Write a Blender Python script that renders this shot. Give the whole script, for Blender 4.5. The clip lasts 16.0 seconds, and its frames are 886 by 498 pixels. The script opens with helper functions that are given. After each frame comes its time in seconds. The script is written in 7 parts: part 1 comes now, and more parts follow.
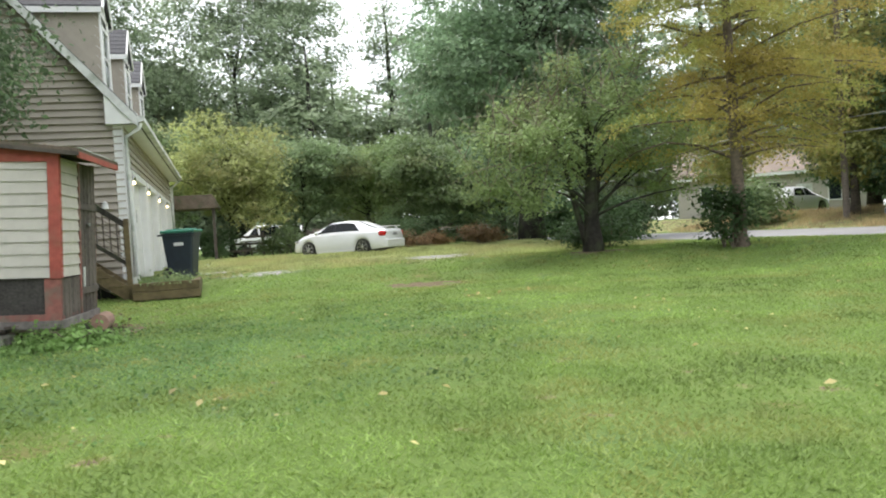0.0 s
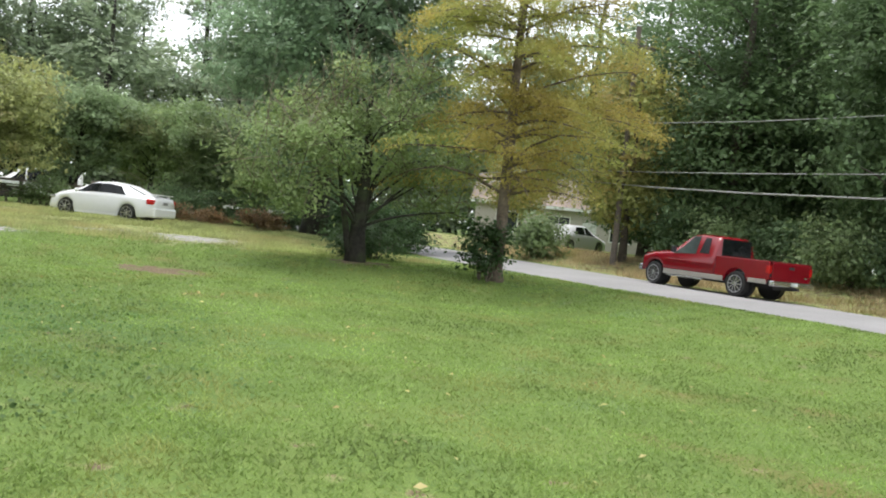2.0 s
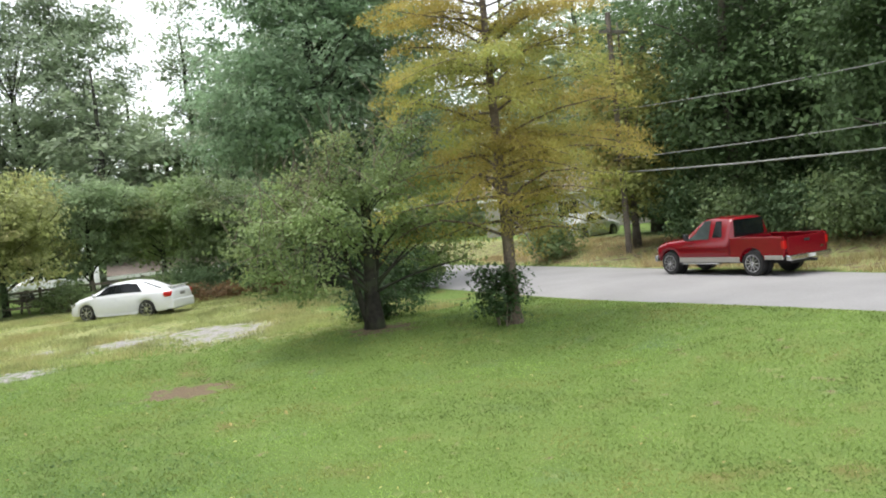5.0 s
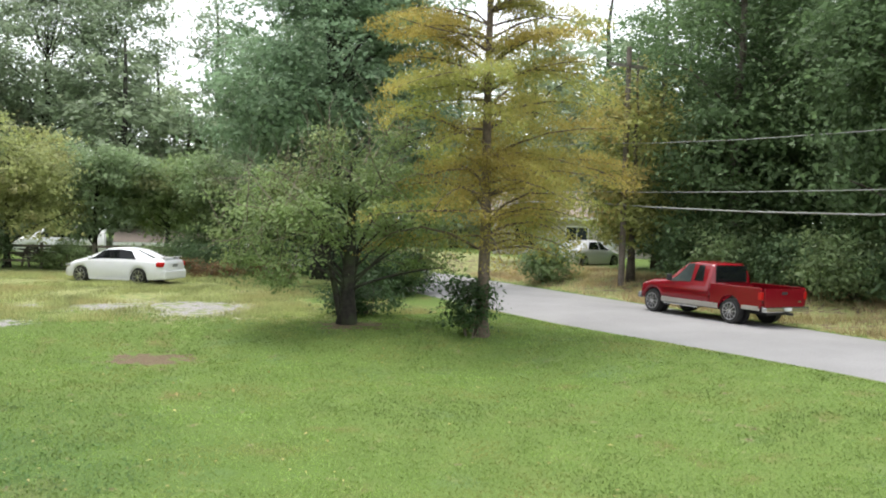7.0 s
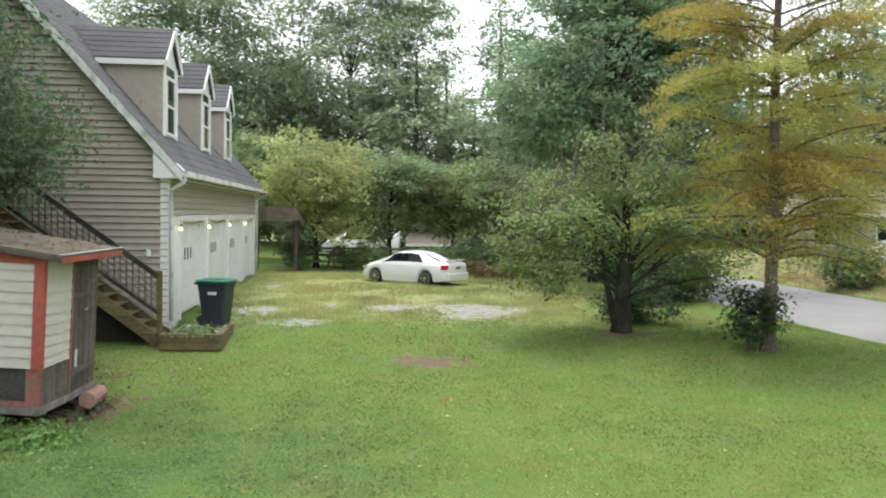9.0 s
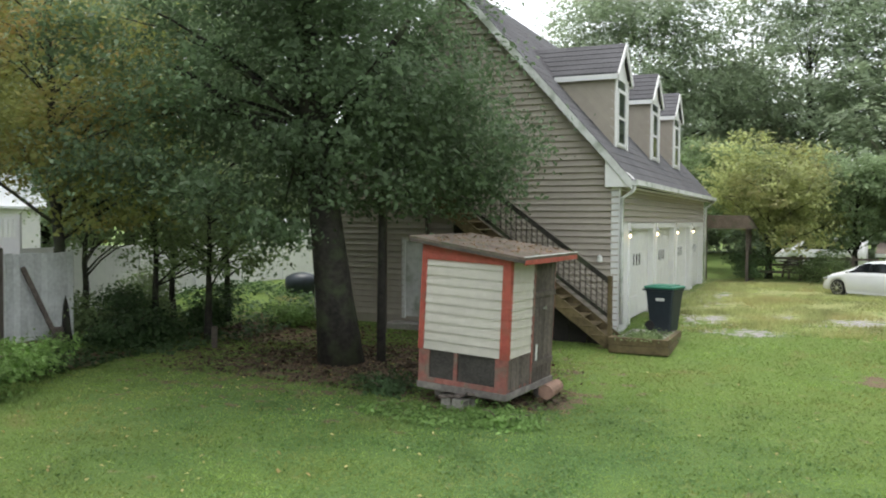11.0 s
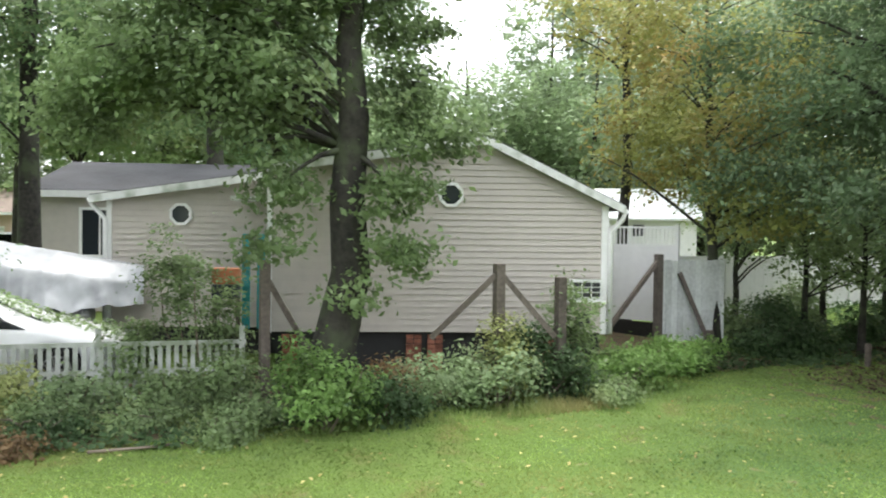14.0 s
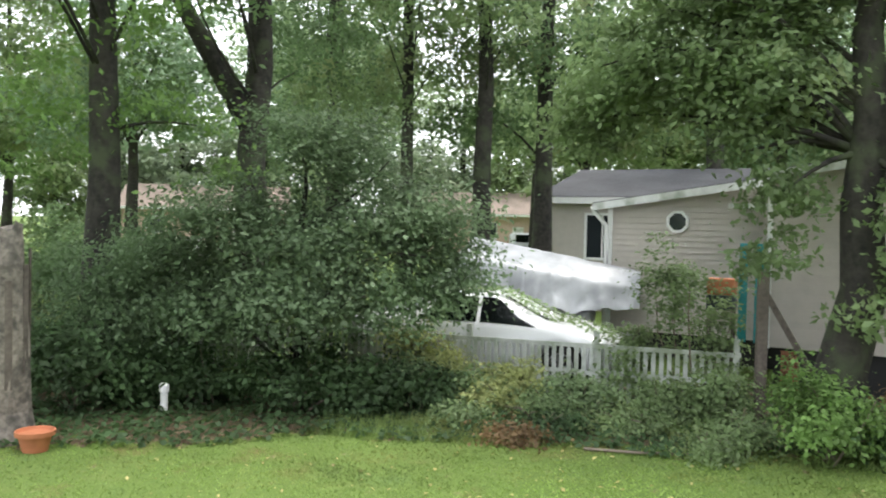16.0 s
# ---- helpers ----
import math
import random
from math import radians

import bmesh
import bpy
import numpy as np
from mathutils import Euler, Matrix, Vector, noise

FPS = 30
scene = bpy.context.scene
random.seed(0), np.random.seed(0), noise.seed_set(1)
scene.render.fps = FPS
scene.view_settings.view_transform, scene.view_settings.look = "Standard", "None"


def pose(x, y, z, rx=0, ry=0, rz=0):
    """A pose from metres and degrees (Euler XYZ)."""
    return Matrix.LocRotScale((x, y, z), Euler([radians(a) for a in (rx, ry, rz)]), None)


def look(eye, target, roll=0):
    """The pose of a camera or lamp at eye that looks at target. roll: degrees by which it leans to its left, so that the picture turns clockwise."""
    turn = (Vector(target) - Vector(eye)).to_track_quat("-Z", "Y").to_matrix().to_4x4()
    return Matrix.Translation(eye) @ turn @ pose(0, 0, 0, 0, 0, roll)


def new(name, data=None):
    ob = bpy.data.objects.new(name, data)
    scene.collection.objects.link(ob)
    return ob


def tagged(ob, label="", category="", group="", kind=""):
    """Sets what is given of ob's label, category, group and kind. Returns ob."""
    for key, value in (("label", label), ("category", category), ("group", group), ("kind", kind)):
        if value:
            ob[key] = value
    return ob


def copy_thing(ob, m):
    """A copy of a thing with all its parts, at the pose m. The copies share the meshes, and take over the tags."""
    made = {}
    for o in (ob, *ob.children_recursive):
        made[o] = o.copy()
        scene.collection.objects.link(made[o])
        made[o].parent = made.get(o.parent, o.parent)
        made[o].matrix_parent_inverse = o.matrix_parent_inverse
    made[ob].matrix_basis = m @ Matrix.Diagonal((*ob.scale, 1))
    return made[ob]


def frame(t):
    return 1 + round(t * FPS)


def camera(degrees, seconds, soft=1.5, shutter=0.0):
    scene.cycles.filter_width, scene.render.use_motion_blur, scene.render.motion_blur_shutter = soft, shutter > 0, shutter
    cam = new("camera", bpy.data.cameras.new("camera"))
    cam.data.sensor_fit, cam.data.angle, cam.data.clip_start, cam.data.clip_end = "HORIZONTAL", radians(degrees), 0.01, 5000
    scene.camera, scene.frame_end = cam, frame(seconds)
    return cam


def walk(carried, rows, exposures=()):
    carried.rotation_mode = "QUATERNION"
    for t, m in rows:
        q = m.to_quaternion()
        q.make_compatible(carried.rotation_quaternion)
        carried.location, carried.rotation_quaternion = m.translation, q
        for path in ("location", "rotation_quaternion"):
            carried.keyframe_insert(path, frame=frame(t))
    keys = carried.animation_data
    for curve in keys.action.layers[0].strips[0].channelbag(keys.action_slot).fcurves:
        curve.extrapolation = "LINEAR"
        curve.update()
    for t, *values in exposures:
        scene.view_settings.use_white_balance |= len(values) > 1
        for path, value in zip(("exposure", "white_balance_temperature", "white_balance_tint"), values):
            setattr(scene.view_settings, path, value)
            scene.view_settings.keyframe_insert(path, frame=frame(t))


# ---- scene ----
cam = camera(55.7, 16.0, soft=1.9, shutter=0.14)
PATH = [
    (0, (-0.056, 0.123, 1.317), (0.447, 2.059, 1.28), -3.7),
    (0.5, (0.361, 0.307, 1.391), (0.981, 2.208, 1.351), -0.0),
    (1, (0.803, 0.372, 1.496), (1.554, 2.226, 1.451), -0.8),
    (1.5, (1.125, 0.407, 1.578), (2.003, 2.204, 1.529), 9.8),
    (2, (1.24, 0.385, 1.679), (2.163, 2.158, 1.627), 6.2),
    (2.5, (1.309, 0.377, 1.817), (2.245, 2.143, 1.761), 3.5),
    (3, (1.338, 0.368, 2.053), (2.262, 2.14, 1.992), 2.3),
    (3.5, (1.301, 0.379, 2.351), (2.218, 2.154, 2.283), 2.0),
    (4, (1.23, 0.362, 2.646), (2.143, 2.14, 2.572), 1.7),
    (4.5, (1.261, 0.319, 2.942), (2.164, 2.101, 2.86), -0.4),
    (5, (1.42, 0.23, 3.15), (2.299, 2.025, 3.068), -5.8),
    (5.2, (1.493, 0.178, 3.159), (2.35, 1.984, 3.08), -6.8),
    (7.3, (2.134, -0.528, 3.061), (2.942, 1.301, 3.011), 3.5),
    (7.5, (2.171, -0.436, 3.048), (2.951, 1.405, 3.005), 4.4),
    (8, (2.221, -0.41, 3.089), (2.879, 1.478, 3.04), 2.2),
    (8.5, (2.392, -0.412, 3.27), (2.842, 1.535, 3.198), 1.2),
    (9, (2.323, -0.45, 3.324), (2.52, 1.539, 3.243), 1.0),
    (9.5, (2.295, -0.538, 3.355), (2.248, 1.46, 3.269), 0.8),
    (10, (2.243, -0.566, 3.318), (1.859, 1.395, 3.234), 0.4),
    (10.2, (2.241, -0.554, 3.303), (1.767, 1.387, 3.221), 0.4),
    (12.3, (2.476, -0.69, 3.165), (1.126, 0.785, 3.113), 0.3),
    (12.5, (2.487, -0.696, 3.157), (1.068, 0.713, 3.105), 0.3),
    (13, (2.516, -0.738, 3.142), (0.941, 0.494, 3.092), 0.4),
    (13.5, (2.502, -0.767, 3.134), (0.788, 0.262, 3.086), 0.5),
    (14, (2.546, -0.765, 3.138), (0.709, 0.026, 3.089), 0.7),
    (14.5, (2.556, -0.789, 3.165), (0.627, -0.264, 3.111), 0.8),
    (15, (2.594, -0.834, 3.208), (0.623, -0.499, 3.15), 0.9),
    (15.5, (2.605, -0.763, 3.249), (0.607, -0.805, 3.187), 1.0),
    (16, (2.469, -0.711, 3.27), (0.5, -1.052, 3.204), 1.2),
]
walk(cam, [(t, look(eye, target, roll)) for t, eye, target, roll in PATH], exposures=((0.0, 1.08), (1.5, 1.02), (3.0, 1.04), (5.0, 1.08), (8.3, 1.07), (9.0, 1.0), (10.2, 0.80), (12.3, 1.28), (14.5, 1.54), (16.0, 1.40)))

# ---- world and light ----
world = bpy.data.worlds.new("sky")
scene.world = world
world.use_nodes = True
wn = world.node_tree
wn.nodes.clear()
sky = wn.nodes.new("ShaderNodeTexSky")
sky.sky_type, sky.sun_disc = "NISHITA", False
sky.sun_elevation, sky.sun_rotation = radians(76), radians(-34)
sky.air_density, sky.dust_density, sky.ozone_density = 1.0, 2.0, 1.0
soft_sky = wn.nodes.new("ShaderNodeMix")        # a veil of even cloud over the sky
soft_sky.data_type = "RGBA"
soft_sky.inputs[0].default_value = 0.8
soft_sky.inputs[7].default_value = (9.08, 9.3, 9.6, 1)
back = wn.nodes.new("ShaderNodeBackground")
back.inputs["Strength"].default_value = 0.12
wout = wn.nodes.new("ShaderNodeOutputWorld")
wn.links.new(sky.outputs[0], soft_sky.inputs[6])
wn.links.new(soft_sky.outputs[2], back.inputs["Color"])
wn.links.new(back.outputs[0], wout.inputs["Surface"])
sun_data = bpy.data.lights.new("sun", "SUN")
sun_data.energy, sun_data.angle, sun_data.color = 1.5, radians(28), (1.0, 0.96, 0.9)
sun = new("sun", sun_data)
sun.matrix_world = look((-8, 22, 60), (0, 10, 0))


# ---- materials ----
def material(name, base, rough=0.7, metal=0.0, spread=0.12, grain=8.0, coarse=0.6, bump=0.0, island=0.0, leaf=0.0,
             stain=None, stain_at=0.6, stain_scale=1.2, spec=0.5, coord="Object", random_ob=0.0):
    """A principled material: fine grain, broad blotches, an optional stain colour, island and object variation."""
    m = bpy.data.materials.new(name)
    m.use_nodes = True
    t = m.node_tree
    bsdf = t.nodes["Principled BSDF"]
    link = t.links.new
    bsdf.inputs["Roughness"].default_value = rough
    bsdf.inputs["Metallic"].default_value = metal
    bsdf.inputs["Specular IOR Level"].default_value = spec
    tc = t.nodes.new("ShaderNodeTexCoord")

    def noise_tex(scale, detail=3.0):
        n = t.nodes.new("ShaderNodeTexNoise")
        n.inputs["Scale"].default_value, n.inputs["Detail"].default_value = scale, detail
        link(tc.outputs[coord], n.inputs["Vector"])
        return n

    fine, broad = noise_tex(grain, 4.0), noise_tex(coarse, 3.0)
    mean = t.nodes.new("ShaderNodeMath")
    mean.operation = "ADD"
    link(fine.outputs[0], mean.inputs[0])
    link(broad.outputs[0], mean.inputs[1])
    value = mean.outputs[0]
    low, high = 0.65, 1.35
    for amount, node, socket in ((island, "ShaderNodeNewGeometry", "Random Per Island"), (random_ob, "ShaderNodeObjectInfo", "Random")):
        if amount:
            src = t.nodes.new(node)
            mul = t.nodes.new("ShaderNodeMath")
            mul.operation = "MULTIPLY_ADD"
            mul.inputs[1].default_value, mul.inputs[2].default_value = amount, -amount / 2
            link(src.outputs[socket], mul.inputs[0])
            add = t.nodes.new("ShaderNodeMath")
            add.operation = "ADD"
            link(value, add.inputs[0])
            link(mul.outputs[0], add.inputs[1])
            value = add.outputs[0]
    ramp = t.nodes.new("ShaderNodeMapRange")
    ramp.inputs["From Min"].default_value, ramp.inputs["From Max"].default_value = low, high
    link(value, ramp.inputs["Value"])
    mix = t.nodes.new("ShaderNodeMix")
    mix.data_type = "RGBA"
    dark = [c * (1 - spread * 1.6) for c in base]
    light = [min(1.0, c * (1 + spread * 1.6)) for c in base]
    mix.inputs[6].default_value, mix.inputs[7].default_value = (*dark, 1), (*light, 1)
    link(ramp.outputs[0], mix.inputs[0])
    colour = mix.outputs[2]
    if stain:
        sn = noise_tex(stain_scale, 5.0)
        sr = t.nodes.new("ShaderNodeMapRange")
        sr.inputs["From Min"].default_value, sr.inputs["From Max"].default_value = stain_at - 0.08, stain_at + 0.1
        link(sn.outputs[0], sr.inputs["Value"])
        sm = t.nodes.new("ShaderNodeMix")
        sm.data_type = "RGBA"
        link(sr.outputs[0], sm.inputs[0])
        link(colour, sm.inputs[6])
        sm.inputs[7].default_value = (*stain, 1)
        colour = sm.outputs[2]
    link(colour, bsdf.inputs["Base Color"])
    if bump:
        b = t.nodes.new("ShaderNodeBump")
        b.inputs["Strength"].default_value, b.inputs["Distance"].default_value = bump, 0.02
        link(fine.outputs[0], b.inputs["Height"])
        link(b.outputs[0], bsdf.inputs["Normal"])
    if leaf:
        tr = t.nodes.new("ShaderNodeBsdfTranslucent")
        link(colour, tr.inputs["Color"])
        ms = t.nodes.new("ShaderNodeMixShader")
        ms.inputs[0].default_value = leaf
        link(bsdf.outputs[0], ms.inputs[1])
        link(tr.outputs[0], ms.inputs[2])
        link(ms.outputs[0], t.nodes["Material Output"].inputs["Surface"])
    return m


def leaf_material(name, base, spread=0.3, rough=0.5, leaf=0.48, stain=None, stain_at=0.62, stain_scale=0.5):
    return material(name, base, rough, spread=spread, grain=1.3, coarse=0.35, island=0.26, leaf=leaf, stain=stain, stain_at=stain_at, stain_scale=stain_scale, spec=0.28)


M_BARK = material("bark", (0.10, 0.085, 0.07), 0.9, spread=0.35, grain=14, coarse=1.5, bump=0.8, stain=(0.12, 0.15, 0.10), stain_at=0.62)
M_BARK_DARK = material("dark_bark", (0.030, 0.027, 0.022), 0.9, spread=0.5, grain=11, coarse=1.8, bump=1.0, stain=(0.055, 0.068, 0.035), stain_at=0.57, stain_scale=2.2)
M_BARK_RED = material("cypress_bark", (0.14, 0.108, 0.085), 0.9, spread=0.3, grain=16, coarse=2, bump=0.7)
M_LEAF_OAK = leaf_material("oak_leaf", (0.125, 0.195, 0.085))
M_LEAF_BLUE = leaf_material("bluegreen_leaf", (0.215, 0.315, 0.18))
# Lightened and greyed: distance haze is put into this leaf colour.
M_LEAF_HAZE = leaf_material("hazy_far_leaf", (0.30, 0.37, 0.235), spread=0.25)
M_LEAF_DARK = leaf_material("dark_leaf", (0.115, 0.185, 0.085))
M_LEAF_PEAR = leaf_material("pear_leaf", (0.25, 0.335, 0.132), stain=(0.28, 0.275, 0.125))
M_LEAF_GOLD = leaf_material("cypress_needle", (0.43, 0.35, 0.10), spread=0.25, leaf=0.55, stain=(0.37, 0.40, 0.115), stain_at=0.5, stain_scale=0.4)
M_LEAF_YELLOW = leaf_material("yellowing_leaf", (0.32, 0.345, 0.115), stain=(0.37, 0.27, 0.09), stain_at=0.56)
M_LEAF_LIME = leaf_material("lime_leaf", (0.37, 0.41, 0.165), stain=(0.41, 0.37, 0.17))
M_LEAF_SHRUB = leaf_material("shrub_leaf", (0.21, 0.29, 0.13), rough=0.38, stain=(0.28, 0.31, 0.14))
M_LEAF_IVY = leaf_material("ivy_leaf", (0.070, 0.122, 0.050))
M_LEAF_MID = leaf_material("mid_oak_leaf", (0.205, 0.285, 0.13), stain=(0.27, 0.295, 0.135))
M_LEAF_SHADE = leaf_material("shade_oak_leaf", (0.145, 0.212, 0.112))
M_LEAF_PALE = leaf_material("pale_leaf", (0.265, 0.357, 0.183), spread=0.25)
M_LEAF_BRIGHT = leaf_material("bright_leaf", (0.20, 0.325, 0.10))
M_FALLEN = leaf_material("fallen_leaf", (0.60, 0.52, 0.24), spread=0.35, stain=(0.40, 0.30, 0.12), stain_at=0.55)
M_LEAF_CLOVER = leaf_material("clover_leaf", (0.12, 0.21, 0.065))
M_LEAF_BROWN = leaf_material("brown_leaf", (0.22, 0.145, 0.075))
M_WEATHERED_GATE = material("pale_weathered_boards", (0.62, 0.64, 0.63), 0.85, spread=0.15, grain=12, coarse=2, bump=0.3, random_ob=0.4)
M_TWIG = material("twig", (0.16, 0.13, 0.10), 0.9, spread=0.3)
M_SIDING = material("tan_siding", (0.375, 0.335, 0.28), 0.6, spread=0.06, grain=5, coarse=0.5, random_ob=0.25)
M_SIDING_GREY = material("beige_siding", (0.465, 0.425, 0.38), 0.55, spread=0.05, grain=5, coarse=0.4, random_ob=0.2)
M_SIDING_COOP = material("cream_siding", (0.54, 0.51, 0.45), 0.55, spread=0.06, grain=6, coarse=0.8, random_ob=0.2)
M_WHITE = material("white_paint", (0.78, 0.78, 0.77), 0.5, spread=0.04, grain=5, coarse=0.7)
M_WHITE_DIRTY = material("weathered_white", (0.64, 0.65, 0.63), 0.65, spread=0.12, grain=7, coarse=0.8, stain=(0.34, 0.37, 0.31), stain_at=0.58, stain_scale=2.5)
M_PICKET = material("grey_white_pickets", (0.46, 0.48, 0.45), 0.75, spread=0.16, grain=7, coarse=0.9, stain=(0.26, 0.30, 0.22), stain_at=0.52, stain_scale=2.2)
M_ROOF = material("grey_shingle", (0.075, 0.074, 0.08), 0.9, spread=0.25, grain=20, coarse=0.8, bump=0.4, random_ob=0.10)
M_RED_WOOD = material("red_painted_wood", (0.38, 0.085, 0.062), 0.65, spread=0.2, grain=12, coarse=2, bump=0.2, stain=(0.25, 0.10, 0.07), stain_at=0.6, stain_scale=3)
M_RED_FADED = material("faded_red_wood", (0.27, 0.105, 0.085), 0.8, spread=0.25, grain=12, coarse=2.5, bump=0.3, stain=(0.20, 0.15, 0.12), stain_at=0.55, stain_scale=4)
M_OLD_WOOD = material("weathered_wood", (0.12, 0.10, 0.085), 0.9, spread=0.3, grain=14, coarse=2, bump=0.4, random_ob=0.4)
M_GREEN_WOOD = material("mossy_wood", (0.13, 0.10, 0.05), 0.9, spread=0.3, grain=10, coarse=2, bump=0.4, random_ob=0.3)
M_SNAG = material("dead_wood", (0.20, 0.175, 0.15), 0.95, spread=0.4, grain=16, coarse=3, bump=0.9, stain=(0.07, 0.065, 0.055), stain_at=0.56, stain_scale=5)
M_GREY_WOOD = material("grey_fence_wood", (0.24, 0.22, 0.20), 0.9, spread=0.25, grain=12, coarse=2, bump=0.4, random_ob=0.5)
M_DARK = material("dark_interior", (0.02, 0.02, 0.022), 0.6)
M_MESH = material("dusty_wire_mesh", (0.055, 0.05, 0.045), 0.8, spread=0.4, grain=30, coarse=3)
# Near-black colour that stands in for shade in gaps below things.
M_SHADE_BOARD = material("shade_black_boards", (0.018, 0.016, 0.014), 0.9, spread=0.3, grain=10)
M_CONCRETE = material("concrete", (0.33, 0.31, 0.28), 0.9, spread=0.2, grain=20, coarse=2, bump=0.3)
M_BRICK = material("red_brick", (0.30, 0.12, 0.08), 0.9, spread=0.25, grain=12, coarse=2, random_ob=0.6)
M_BIN = material("dark_blue_plastic", (0.020, 0.030, 0.040), 0.45, spread=0.15)
M_BIN_LID = material("green_plastic", (0.04, 0.20, 0.135), 0.4, spread=0.1)
M_RUBBER = material("rubber", (0.02, 0.02, 0.02), 0.85)
M_CHROME = material("bright_metal", (0.6, 0.6, 0.62), 0.25, metal=1.0, spread=0.05)
M_STEEL = material("dull_metal", (0.35, 0.35, 0.36), 0.45, metal=0.8, spread=0.1)
M_CAR_WHITE = material("white_car_paint", (0.72, 0.73, 0.75), 0.2, spread=0.02)
M_CAR_RED = material("red_car_paint", (0.18, 0.006, 0.012), 0.12, spread=0.05)
M_CAR_SILVER = material("silver_car_paint", (0.42, 0.40, 0.37), 0.3, metal=0.5, spread=0.05)
M_GLASS = material("car_glass", (0.010, 0.013, 0.014), 0.06, spread=0.02, spec=0.45)
# See-through glass whose paler base also holds the sky's reflection.
M_GLASS_SKY = material("pale_car_glass", (0.10, 0.13, 0.125), 0.08, spread=0.3, grain=3, spec=0.6)
M_PANE = material("window_glass", (0.02, 0.025, 0.03), 0.06, spread=0.02, spec=0.7)
M_LAMP_RED = material("red_lamp", (0.45, 0.01, 0.01), 0.15)
M_ASPHALT = material("worn_asphalt", (0.245, 0.24, 0.242), 0.92, spread=0.12, grain=30, coarse=0.5, bump=0.2, coord="Object")
# The darker grey blotches stand for shade in the tarpaulin's folds.
M_TARP = material("silver_tarp", (0.44, 0.455, 0.48), 0.35, spread=0.2, grain=2, coarse=0.8, bump=0.2, stain=(0.27, 0.28, 0.30), stain_at=0.58, stain_scale=1.4)
M_TEAL = material("teal_paint", (0.02, 0.26, 0.28), 0.5)
M_ORANGE = material("terracotta", (0.45, 0.16, 0.075), 0.75, spread=0.12)
M_METAL_ROOF = material("white_metal_roof", (0.75, 0.77, 0.78), 0.35, spread=0.04)
M_WIRE = material("cable", (0.30, 0.30, 0.30), 0.5)
M_BROWN_ROOF = material("brown_roof", (0.22, 0.175, 0.145), 0.9, spread=0.2, grain=15)
M_LITTER_ROOF = material("littered_felt", (0.15, 0.115, 0.09), 0.95, spread=0.35, grain=25, coarse=3, bump=0.5, stain=(0.09, 0.10, 0.06), stain_at=0.58, stain_scale=4)
M_LOG = material("sawn_log", (0.30, 0.19, 0.14), 0.9, spread=0.25)
M_PINK_WALL = material("pale_pink_wall", (0.50, 0.36, 0.30), 0.8, spread=0.1)


